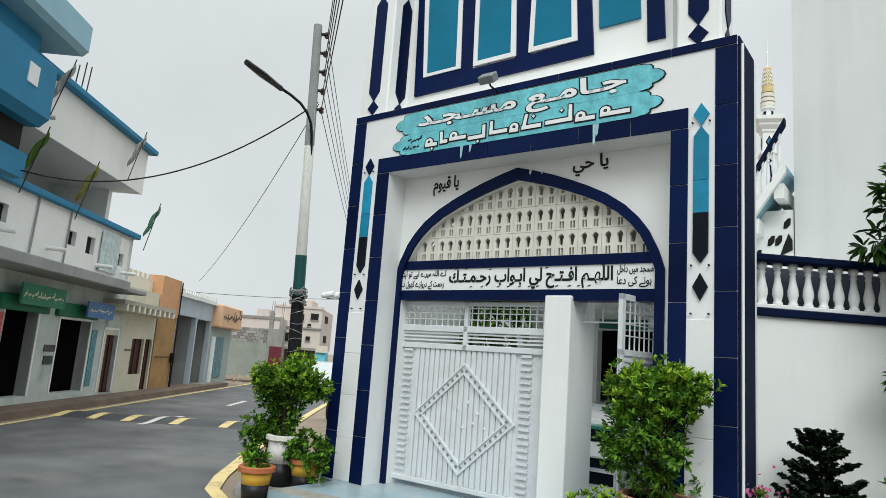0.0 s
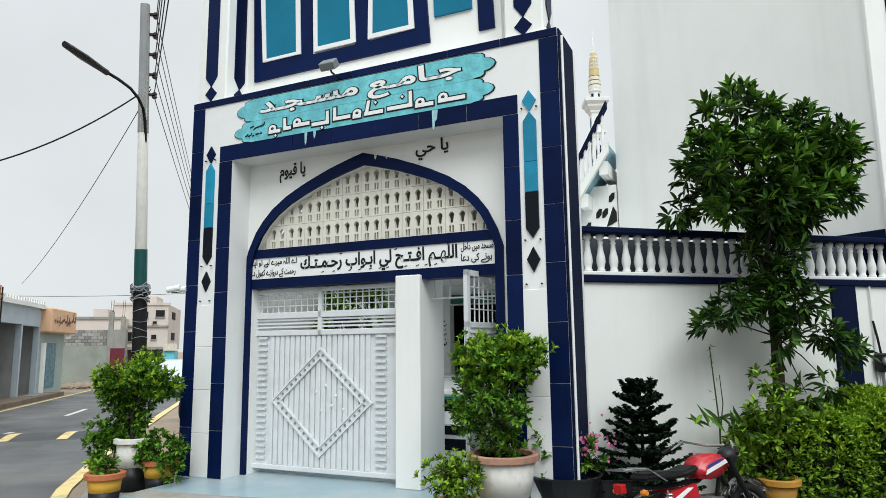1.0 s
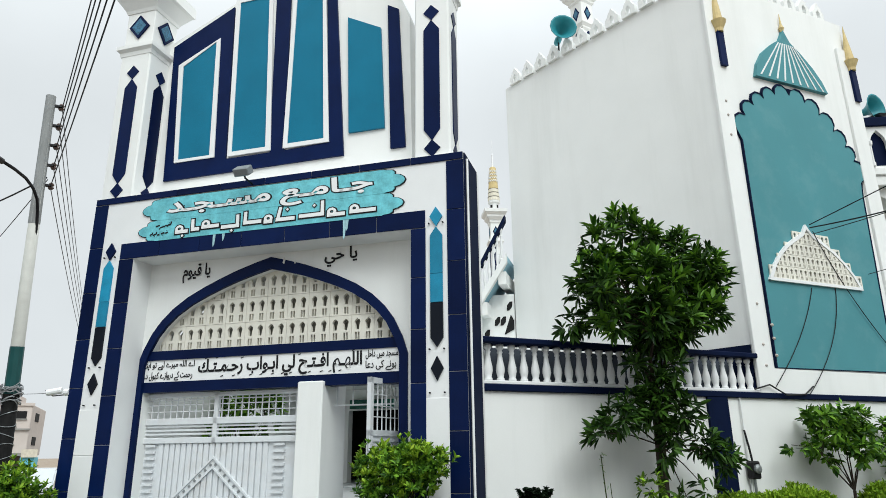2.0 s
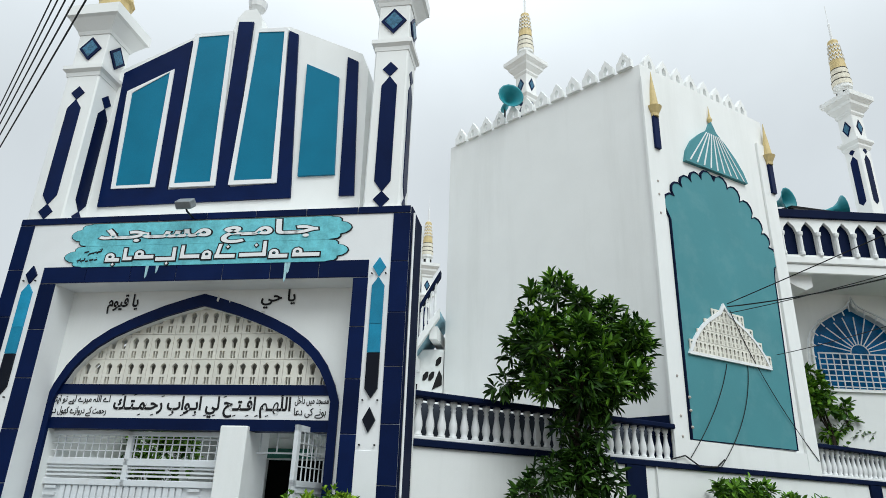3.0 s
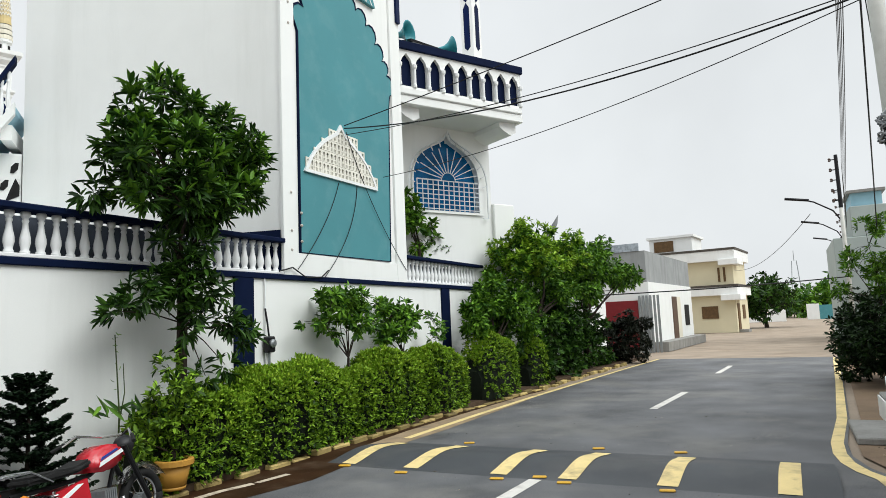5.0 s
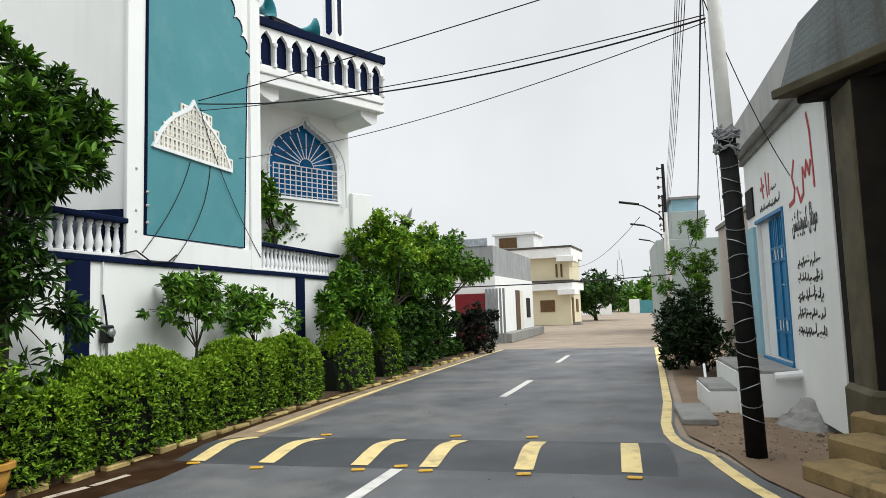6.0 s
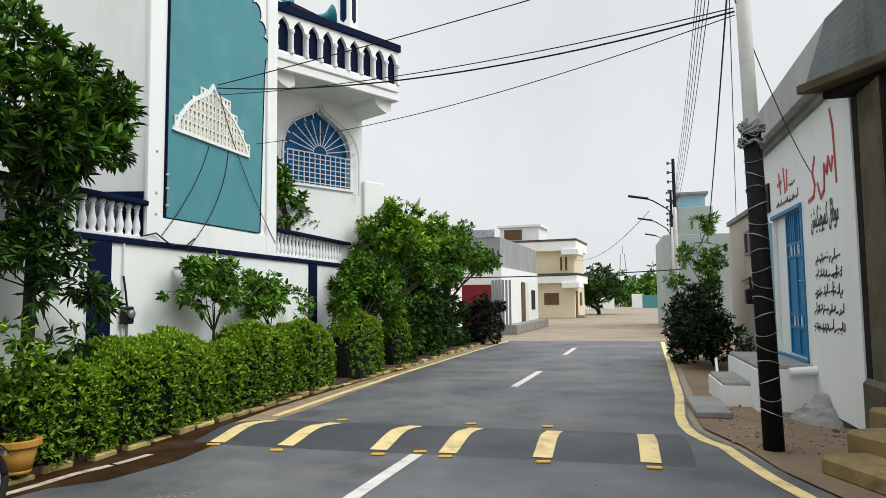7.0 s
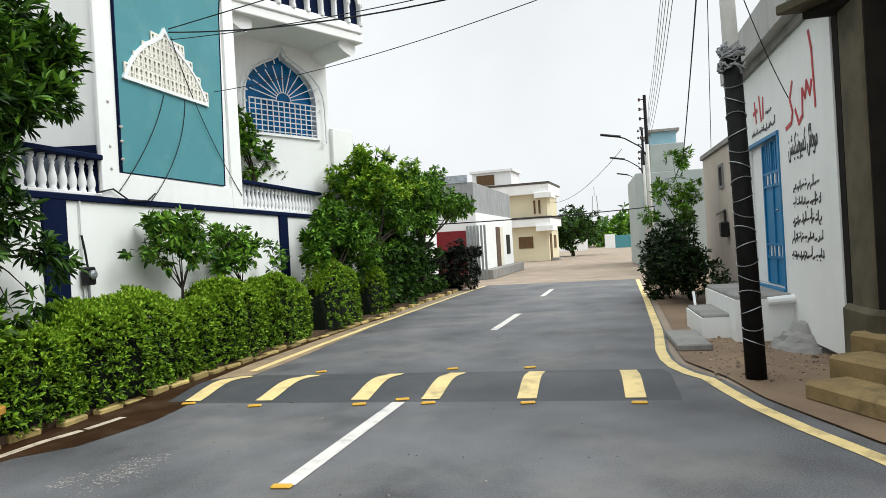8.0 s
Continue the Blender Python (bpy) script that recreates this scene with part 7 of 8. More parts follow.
for y, z, c in ((5.7, 4.5, (0.14, 0.24, 0.05)), (7.8, 4.45, (0.30, 0.30, 0.08)), (11.6, 4.4, (0.16, 0.32, 0.22)), (6.2, 6.1, (0.45, 0.47, 0.45)), (10.0, 5.9, (0.40, 0.40, 0.36)), (5.2, 7.5, (0.2, 0.25, 0.26))):
    fl = thing("flag", WALL @ pose(-10.6, y, z), "limp cloth flag on a thin leaning stick", "flag", "flags on the shop house")
    part("stick", tube(bmesh.new(), [(0, 0, -0.3), (0.15, 0.35, 1.1)], 0.012, 5), dark_metal, fl)
    bm = bmesh.new()
    rows = [[bm.verts.new((0.14 - 0.05 * j + 0.04 * math.sin(j * 2 + i), 0.33 - 0.06 * j * (1 + 0.3 * math.sin(i)), 1.05 - 0.17 * j - 0.10 * i)) for i in range(4)] for j in range(5)]
    for a, b in zip(rows, rows[1:]):
        for i in range(3):
            bm.faces.new((a[i], a[i + 1], b[i + 1], b[i]))
    bmesh.ops.solidify(bm, geom=list(bm.faces), thickness=0.006)
    part("cloth", bm, mat(f"flag_cloth_{c[0]}_{c[1]}", c, 0.8, 0.3, 5, 0.1), fl)

low = thing("cream_house", WALL, "low cream house with bracketed eaves and brown doors", "house")
front(13.9 - 1.2, 16.55, 0.0, 3.3, [(12.98, 13.85, 0.2, 1.8), (14.82, 15.75, 0.65, 1.75), (15.88, 16.45, 0.1, 1.76), (12.94, 13.8, 2.0, 2.4)], FX, 0.25, mat("faded_cream_paint", (0.60, 0.56, 0.44), 0.75, 0.15, 2, 0.2, stain=(0.30, 0.44, 0.36), stain_amt=0.75, stain_scale=1.0), low)
brown = mat("brown_doors", (0.05, 0.02, 0.014), 0.6, 0.3, 5, 0.3)
for n_, a, b, c, d in (("door", 12.98, 13.85, 0.2, 1.8), ("window_shutter", 14.82, 15.75, 0.65, 1.75), ("door", 15.88, 16.45, 0.1, 1.76), ("vent", 12.94, 13.8, 2.0, 2.4)):
    part(n_, bx(FX - 0.14, FX - 0.1, a - 0.02, b + 0.02, c - 0.02, d + 0.02), brown if n_ != "vent" else void_shade, low)
    for k_ in (a + 0.02, (a + b) / 2 - 0.02, b - 0.06):
        part("door_stile", bx(FX - 0.1, FX - 0.07, k_, k_ + 0.04, c, d), brown, low)
part("tap_pipe", tube(bmesh.new(), [(FX + 0.03, 14.3, 1.4), (FX + 0.03, 14.75, 1.4)], 0.02, 5), dark_metal, low)
part("eaves", bx(-12.1, -11.2, 12.4, 16.6, 2.68, 2.8), mat("eaves_concrete", (0.42, 0.40, 0.34), 0.8, 0.15), low)
for i in range(10):
    part("eaves_bracket", bx(-11.8, -11.2, 12.6 + i * 0.42, 12.72 + i * 0.42, 2.5, 2.69), cream, low)
part("parapet_wall", bx(-12.4, -12.1, 12.7, 16.6, 3.2, 3.75), cream, low)
for i in range(9):
    part("parapet_tooth", bx(-12.3, -12.1, 12.9 + i * 0.4, 13.15 + i * 0.4, 3.74, 3.9), cream, low)
ora = thing("orange_house_front", WALL, "narrow orange plastered house front with brown pipe", "house")
part("front_wall", bx(-13.5, -11.75, 16.6, 18.45, 2.6, 3.95), mat("orange_plaster", (0.58, 0.32, 0.17), 0.75, 0.1, 2, 0.15), ora)
part("lower_wall", bx(-13.5, -11.78, 16.6, 18.45, 0.0, 2.6), mat("ochre_plaster", (0.36, 0.22, 0.09), 0.8, 0.25, 2, 0.2, stain=(0.2, 0.12, 0.06), stain_amt=0.5), ora)
part("gas_meter", bx(-11.75, -11.6, 18.2, 18.42, 1.0, 1.35, 0.02), dark_metal, ora)
part("pipe", tube(bmesh.new(), [(-11.72, 16.7, 1.2), (-11.72, 18.3, 1.2), (-11.72, 18.4, 0.1)], 0.02, 5), dark_metal, ora)
part("service_pipe", tube(bmesh.new(), [(-11.7, 18.4, 3.9), (-11.7, 18.42, 0.1)], 0.025, 5), dark_metal, ora)
gry = thing("grey_workshop", WALL, "grey workshop with open bays and pale blue fascia", "workshop")
front(18.45, 23.0, 0.0, 3.5, [(18.55, 20.85, 0.05, 2.75), (21.0, 22.85, 0.05, 2.72)], FX, 0.2, mat("pale_blue_grey", (0.42, 0.48, 0.53), 0.7, 0.1, 2, 0.15), gry)
part("bay_inside", bx(-13.2, -13.1, 18.3, 23.1, 0.0, 2.95), grey_plaster, gry)
part("bay_ceiling", bx(-13.2, -12.0, 18.3, 23.1, 2.8, 2.9), grey_plaster, gry)
for y in (18.42, 20.88, 22.95):
    part("bay_side", bx(-13.1, -12.0, y, y + 0.08, 0.0, 2.8), grey_plaster, gry)
part("fascia_edge", bx(-12.2, -11.65, 18.45, 23.0, 3.42, 3.58), white, gry)
for i in range(16):
    part("fascia_tooth", bx(-11.8, -11.66, 18.5 + i * 0.28, 18.66 + i * 0.28, 3.58, 3.7), white, gry)
part("door_step", bx(-11.8, -11.3, 21.0, 23.0, 0.0, 0.16), concrete, gry)
org = thing("corner_kiosk", WALL, "small kiosk with an orange signboard overhanging the street", "kiosk")
part("kiosk_wall", bx(-14, -11.8, 23.0, 26.4, 0.0, 2.6), mat("grey_green_wall", (0.34, 0.40, 0.38), 0.8, 0.15), org)
part("sign_box", bx(-12.5, -11.4, 23.0, 26.6, 2.5, 3.5, 0.05), mat("peach_sign", (0.66, 0.42, 0.26), 0.6, 0.08), org)
bars("painted_writing", 23.3, 26.4, 2.75, 3.3, 11.39, mat("brown_lettering", (0.10, 0.05, 0.04), 0.6), org, 1, 21, m=pose(0, 0, 0, 0, 0, 90))
part("poster", bx(-11.8, -11.77, 23.9, 25.2, 0.3, 2.1), mat("poster_print", (0.10, 0.20, 0.24), 0.5, 0.7, 6, 0.0), org)
part("white_post", bx(-11.8, -11.7, 23.3, 23.6, 0.0, 2.1), white_plain, org)
pave = slab(bmesh.new(), [(-12.2, 2.0), (-11.05, 2.0), (-11.05, 24), (-12.2, 24)], -0.02, 0.14)
tagged(part("shop_pavement", pave, mat("dirty_pavement", (0.17, 0.13, 0.10), 0.85, 0.3, 1.5, 0.5), at=WALL), "dirty raised pavement before the shops", "pavement", kind="structure")

# block wall and houses at the street's end
blk = thing("block_wall", WALL, "unfinished grey concrete block wall with rubble", "wall", kind="structure")
part("wall_body", bx(-15.0, -11.3, 33.0, 33.3, 0, 2.05), mat("mossy_plaster", (0.27, 0.29, 0.26), 0.9, 0.15, 1.0, 0.3, stain=(0.15, 0.17, 0.13), stain_amt=0.7, stain_scale=0.8), blk)
bmx = bpy.data.meshes.new("concrete_block")
tb = bx(-0.15, 0.15, -0.1, 0.1, -0.08, 0.08, 0.008)
tb.to_mesh(bmx)
tb.free()
bmx.materials.append(mat("concrete_block", (0.27, 0.26, 0.25), 0.9, 0.15, 8, 0.4, obj=0.3))
for r in range(5):
    for c in range(9):
        ob = new("block", bmx)
        ob.parent = blk
        ob.matrix_basis = pose(-13.9 + c * 0.31 + 0.15 * (r % 2), 33.1, 2.13 + r * 0.17)
part("block_core", bx(-14.0, -11.35, 33.08, 33.16, 2.05, 2.86), grey_plaster, blk)
part("pier", bx(-11.35, -10.45, 32.8, 33.4, 0, 2.9), concrete, blk)
part("column", bx(-11.35, -11.12, 32.9, 33.1, 2.9, 3.85), concrete, blk)
part("column", bx(-10.75, -10.55, 32.9, 33.1, 2.9, 3.6), concrete, blk)
for x in (-11.3, -11.18, -10.7, -10.6):
    part("rebar", tube(bmesh.new(), [(x, 33.0, 3.5), (x + 0.02, 33.0, 4.5)], 0.012, 4), dark_metal, blk)
beige = mat("pale_beige", (0.56, 0.50, 0.46), 0.75, 0.1, 1, 0.1)
far1 = thing("apartment_house", WALL, "pale beige three-storey house with dark windows", "house")
part("house_body", bx(-14.5, -10.5, 50, 58, 1.9, 5.4, 0.05), beige, far1)
# dark ground floor: the shade below the floor band is its colour
part("ground_floor", bx(-14.3, -10.9, 50.6, 58, 0, 1.9), mat("shaded_shopfront", (0.12, 0.09, 0.08), 0.8, 0.4, 2), far1)
part("roof_room", bx(-12.4, -11.5, 50.5, 54, 5.4, 6.1, 0.05), beige, far1)
part("parapet", bx(-14.6, -10.4, 49.9, 50.1, 5.3, 5.5), beige, far1)
part("floor_band", bx(-14.6, -10.35, 49.4, 50.1, 1.85, 2.05), concrete, far1)
part("floor_band", bx(-14.55, -10.45, 49.85, 50.1, 3.6, 3.72), concrete, far1)
for x, w_, z, h_ in ((-11.45, 0.65, 4.4, 0.52), (-12.62, 0.55, 2.45, 0.7), (-11.7, 0.36, 2.65, 0.35), (-12.6, 0.6, 4.3, 0.5), (-13.8, 0.7, 2.5, 0.7), (-11.65, 0.3, 3.85, 0.2)):
    part("window", bx(x, x + w_, 49.95, 50.03, z, z + h_), void_shade, far1)
    part("window_sill", bx(x - 0.05, x + w_ + 0.05, 49.88, 50.0, z - 0.07, z), concrete, far1)
for z in (2.6, 4.3):
    part("window", bx(-10.52, -10.46, 52, 54, z, z + 0.6), void_shade, far1)
far2 = thing("flat_roofed_house", WALL, "low pale house behind the block wall", "house")
part("house_body", bx(-17.5, -13.4, 48, 56, 0, 4.2), beige, far2)
part("roof_room", bx(-15.6, -14.6, 48.5, 52, 4.2, 4.9), beige, far2)
part("roof_edge", bx(-17.6, -13.3, 47.9, 48.1, 4.1, 4.3), concrete, far2)
kio = thing("blue_kiosk", WALL, "light blue kiosk at the end of the street", "kiosk")
part("kiosk_body", bx(-10.15, -9.35, 45, 47, 0, 1.75), mat("light_blue_paint", (0.16, 0.50, 0.60), 0.6, 0.1), kio)
part("kiosk_sign", bx(-10.1, -9.2, 44.8, 45.0, 1.75, 2.25), mat("pale_sign", (0.6, 0.55, 0.45), 0.6, 0.2), kio)
redg = tagged(part("red_gate", bx(-11.15, -10.45, 32.7, 32.78, 0, 1.9), mat("dark_red_gate", (0.12, 0.02, 0.03), 0.6, 0.3), at=WALL), "dark red steel gate beside the block wall", "gate")
rk = random.Random(8)
rub = bmesh.new()
for _ in range(90):
    x, y, s_ = rk.uniform(-14.0, -10.6), rk.uniform(28.5, 32.6), rk.uniform(0.06, 0.22)
    lathe(rub, [(s_ * 0.6, 0), (s_, s_ * 0.4), (s_ * 0.5, s_ * 0.9)], 5, x, y, rk.random() * 3)
tagged(part("rubble", rub, sand, at=WALL), "heap of broken stones before the wall", "rubble", kind="stuff")
car = thing("parked_car", WALL @ pose(-6.75, 22.5, 0, 0, 0, 90), "pale parked car half hidden behind the tower", "car")
cb = sh([(-2.0, 0.3), (-2.0, 0.75), (-1.5, 0.85), (-0.9, 1.35), (0.7, 1.38), (1.3, 0.9), (2.0, 0.78), (2.05, 0.3)], -0.8, 0.8)
bmesh.ops.bevel(cb, geom=list(cb.edges), offset=0.05, segments=2, affect="EDGES")
part("car_body", cb, mat("pale_car_paint", (0.5, 0.53, 0.55), 0.25, 0.03, spec=0.6), car)
part("windscreen", sh([(0.78, 1.3), (1.22, 0.95), (1.26, 0.98), (0.82, 1.33)], -0.7, 0.7), black_tile, car)
for x in (-1.25, 1.3):
    for y in (-0.75, 0.75):
        part("car_wheel", lathe(bmesh.new(), [(0.3, -0.1), (0.31, -0.08), (0.31, 0.08), (0.3, 0.1)], 16), rubber, car, at=pose(x, y, 0.3, 90))
mb2 = thing("parked_bike", WALL @ pose(-5.2, 11.5, 0, 0, 0, 80), "dark motorcycle parked beside the tower", "motorcycle")
bm = bmesh.new()
for x in (0, 1.25):
    part("wheel", tube(bmesh.new(), [(x + 0.26 * math.cos(a), 0, 0.3 + 0.26 * math.sin(a)) for a in np.linspace(0, 6.283, 20)], 0.04, 6), rubber, mb2)
part("bike_body", bx(0.0, 1.0, -0.12, 0.12, 0.35, 0.95, 0.1), dark_metal, mb2)
part("bike_bar", tube(bmesh.new(), [(1.0, -0.35, 1.05), (1.0, 0.35, 1.05)], 0.02, 6), chrome, mb2)

# ---- street pole with lamp, left ----
black_wrap = mat("black_wrapping", (0.008, 0.008, 0.008), 0.75, 0.4, 14, 0.4, spec=0.15)


def pole(m, h, r, wrap, label, lean=(0.0, 0.0), arm=None, painted=True, side=(0.0, 0.2)):
    """A tapered concrete line pole: dark wrapped foot with wire turns, paint bands, crossarms with insulators."""
    t = thing("utility_pole", m, label, "utility pole")
    at = lambda z: (lean[0] * z / h, lean[1] * z / h, z)
    smooth(part("shaft", tube(bmesh.new(), [at(0), at(h)], r, 16, taper=r * 0.62), pole_white, t))
    rr = lambda z: r - (r * 0.38) * z / h
    smooth(part("wrapped_foot", tube(bmesh.new(), [at(0), at(wrap)], r + 0.012, 16, taper=rr(wrap) + 0.012), black_wrap, t))
    for i in range(int(wrap / 0.17)):
        z = 0.4 + i * 0.17
        if z < wrap:
            ring = [(at(z)[0] + (rr(z) + 0.018) * math.cos(a), at(z)[1] + (rr(z) + 0.018) * math.sin(a), z + 0.045 * math.sin(a + 1.7 * i)) for a in np.linspace(0, 6.283, 13)]
            part("wire_turn", tube(bmesh.new(), ring, 0.0055, 4), galv, t)
    bm = bmesh.new()
    rs = random.Random(5)
    for i in range(46):
        a, z, q = rs.uniform(0, 6.28), wrap + rs.uniform(-0.14, 0.1), rr(wrap) + rs.uniform(0.01, 0.035)
        turn = [(at(wrap)[0] + (q + 0.035 * math.sin(2.2 * f)) * math.cos(a + f), at(wrap)[1] + (q + 0.035 * math.sin(2.2 * f)) * math.sin(a + f), z + 0.06 * math.sin(f * 2 + i) * f) for f in np.linspace(0, 1.4, 6)]
        tube(bm, turn, rs.uniform(0.006, 0.012), 5)
    tagged(part("cloth_knot", bm, mat("grey_rag", (0.28, 0.29, 0.30), 0.9, 0.3, 10, 0.3), t), kind="stuff")
    if painted:
        part("green_band", tube(bmesh.new(), [at(wrap), at(wrap + 0.75)], rr(wrap) + 0.006, 10, taper=rr(wrap + 0.75) + 0.006), pole_green, t)
        part("grey_band", tube(bmesh.new(), [at(5.55), at(h)], rr(5.55) + 0.004, 10, taper=rr(h) + 0.004), grey_plaster, t)
    elif arm:
        part("upper_sleeve", tube(bmesh.new(), [at(h * 0.73), at(h)], rr(h * 0.73) + 0.006, 10, taper=rr(h) + 0.006), dark_metal, t)
    for i in range(5):
        z = h - 0.16 - i * 0.36
        x, y, _ = at(z)
        part("insulator_bracket", bx(x - 0.015 + min(0, side[0]), x + 0.015 + max(0, side[0]), y - 0.015 + min(0, side[1]), y + 0.015 + max(0, side[1]), z - 0.015, z + 0.015), dark_metal, t)
        part("insulator", lathe(bmesh.new(), [(0.03, z - 0.06), (0.05, z - 0.03), (0.035, z), (0.05, z + 0.03), (0.03, z + 0.06)], 8, x + side[0], y + side[1]), mat("brown_ceramic", (0.08, 0.05, 0.04), 0.3), t)
    if arm:
        smooth(part("lamp_arm", tube(bmesh.new(), arm[:-1], 0.026, 8), dark_metal, t))
        a, b = Vector(arm[-2]), Vector(arm[-1])
        d = (b - a).normalized()
        bm = tube(bmesh.new(), [a - d * 0.15, a, a.lerp(b, 0.5), b - d * 0.03, b], 0.04, 8)
        for v in bm.verts:
            f = max(0.0, min(1.0, (v.co - a).dot(d) / (b - a).length))
            c = a + d * (v.co - a).dot(d)
            w = 1 + 1.1 * math.sin(math.pi * min(1, max(0.02, f))) ** 0.6
            v.co = Vector((c.x + (v.co.x - c.x) * w, c.y + (v.co.y - c.y) * w, c.z + (v.co.z - c.z) * 1.2))
        part("lamp_head", bm, dark_metal, t, "flat grey street lamp head")
    return t


pole(WALL @ pose(-5.38, 6.25, 0), 7.85, 0.12, 2.75, "leaning street pole with wrapped foot and lamp arm", (-0.14, -0.86), [(-0.05, -0.6, 5.2), (-0.05, -0.66, 5.5), (-0.06, -0.73, 5.75), (-0.08, -0.84, 5.92), (-0.14, -1.0, 6.05), (-0.23, -1.22, 6.13), (-0.36, -1.5, 6.16), (-0.53, -1.9, 6.15), (-0.82, -2.85, 6.1)], side=(0.17, 0.05))
pole(WALL @ pose(4.47, -7.87, 0), 8.0, 0.096, 3.4, "roadside line pole wrapped in black with wire turns", (-0.2, 0.2), None, False)
for u, v, h, s in ((23.2, -8.55, 6.9, 1), (33.0, -9.2, 7.2, 1), (44.0, -10.0, 7.4, 1)):
    pole(WALL @ pose(u, v, 0), h, 0.085, 1.2, "distant line pole with a street lamp arm", (0, 0), [(0, 0, h * 0.66), (0, 0.25, h * 0.72), (-0.1, 0.8, h * 0.77), (-0.15, 1.1, h * 0.785), (-0.2, 1.7, h * 0.80)], False)


def wire(name, a, b, sag, r, label):
    """A slack cable between two points."""
    a, b = Vector(a), Vector(b)
    pts = [a.lerp(b, i / 24) - Vector((0, 0, 4 * sag * (i / 24) * (1 - i / 24))) for i in range(25)]
    return tagged(part(name, tube(bmesh.new(), pts, r, 5), cable, at=WALL), label, "cable", "overhead cables")


TIPL, TIPR = (-5.4, 5.65, 6.2), (4.3, -7.6, 5.25)
wire("cable", (-5.4, 5.6, 6.4), (-10.5, 5.3, 4.55), 0.75, 0.014, "thick black cable from the pole to the shop house")
wire("cable", (-5.4, 5.7, 6.4), (-11.8, 20.5, 4.2), 0.3, 0.008, "thin black cable across the street")
wire("cable", (-12.0, 20.5, 3.75), (-4.9, 26.0, 4.5), 0.1, 0.010, "thin black cable across the street")
for k in range(5):
    wire("cable", (-5.33, 5.45 + 0.04 * k, 7.68 - 0.36 * k), (-7.0 + 0.1 * k, 50, 9.2 - 0.4 * k), 0.8, 0.008, "thin line wire along the side street")
    wire("cable", (-5.33, 5.45 + 0.04 * k, 7.68 - 0.36 * k), (1.0 + 0.1 * k, -30, 8.6 - 0.35 * k), 0.6, 0.009, "thin line wire over the junction")
    wire("cable", (4.2, -7.55, 7.4 - 0.36 * k), (23.2, -8.7, 6.6 - 0.3 * k), 0.35, 0.007, "thin line wire along the road")
    wire("cable", (23.2, -8.7, 6.6 - 0.3 * k), (44.0, -10.1, 7.0 - 0.3 * k), 0.4, 0.007, "thin line wire along the road")
JT = (6.05, -0.06, 5.15)
wire("cable", JT, (4.0, -7.6, 4.64), 0.27, 0.011, "thick black cable from the niche to the road pole")
wire("cable", (6.1, -0.06, 5.05), (4.05, -7.6, 4.7), 0.16, 0.007, "thin black cable from the niche to the road pole")
wire("cable", (6.05, -0.06, 5.2), (5.9, -7.65, 6.35), 0.05, 0.009, "black cable rising over the road")
wire("cable", (7.3, -0.04, 4.5), (4.0, -7.6, 4.6), 0.2, 0.006, "thin black cable from the hall to the road pole")
wire("cable", (4.3, -7.65, 5.6), (14.5, -8.6, 3.3), 0.1, 0.012, "black service cable down to the bush beyond the shop")
wire("cable", (4.2, -7.6, 5.7), (10.5, -8.6, 3.2), 0.0, 0.006, "thin wire down to the bush")
wire("cable", (4.2, -7.6, 5.0), (6.5, -8.9, 3.3), 0.15, 0.006, "thin twisted wire to the shop wall")
wire("cable", (18.0, -0.9, 2.35), (22.0, -8.6, 2.62), 0.06, 0.02, "sagging cable strung low across the road")
wire("cable", (23.0, -7.6, 4.9), (46.0, -3.5, 4.4), 0.6, 0.012, "thin cable across the far road")
for a, b, c in (((5.9, -0.02, 4.15), (5.6, -0.03, 3.4), (4.75, -0.05, 2.6)), ((6.45, -0.02, 4.2), (6.35, -0.03, 3.3), (5.4, -0.06, 2.5)), ((6.1, -0.06, 5.1), (6.75, -0.03, 3.9), (8.05, -0.04, 2.75))):
    pts = [(Vector(a) * (1 - t) ** 2 + Vector(b) * 2 * t * (1 - t) + Vector(c) * t * t) for t in np.linspace(0, 1, 14)]
    tagged(part("loose_cable", tube(bmesh.new(), pts, 0.0065, 5), cable, at=WALL), "loose dark cable hanging down the teal niche", "cable", "cables on the niche")
pts = [(4.3, -0.07, 2.55), (4.6, -0.07, 2.62), (4.9, -0.08, 2.48), (5.3, -0.07, 2.5), (5.5, -0.06, 2.62)]
tagged(part("loose_cable", tube(bmesh.new(), pts, 0.012, 5), cable, at=WALL), "loose dark cable lying along the coping", "cable", "cables on the niche")

# ---- white shop, porch and steps across the road ----
QV = -8.95
shop2 = thing("roadside_shop", WALL, "white painted roadside shop with blue door and writing", "shop")
face = [(5.05, 0.1), (9.9, 0.1), (9.9, 4.12), (5.05, 4.12)]
part("shop_front", sh([face, [(7.3, 0.7), (9.1, 0.7), (9.1, 2.95), (7.3, 2.95)]], QV - 0.3, QV), white, shop2)
part("shop_side", bx(5.15, 5.4, -14, QV - 0.3, 0, 4.12), white, shop2)
part("shop_end", bx(9.65, 9.9, -14, QV - 0.3, 0, 4.12), white, shop2)
part("shop_roof", bx(5.0, 10.0, -14, QV + 0.06, 4.12, 4.24), concrete, shop2)
bm = sh([(5.0, 4.24), (9.95, 4.24), (9.95, 4.72), (7.5, 4.76), (5.0, 4.82)], QV + 0.0, QV + 0.22)
part("parapet", bm, mat("grey_cement_render", (0.40, 0.40, 0.385), 0.85, 0.14, 1.5, 0.3, stain=(0.22, 0.21, 0.19), stain_amt=0.5, streak=True), shop2)
bd = part("blue_door", bx(7.32, 8.42, QV - 0.12, QV - 0.06, 0.72, 2.93), blue_door, shop2, "blue steel door")
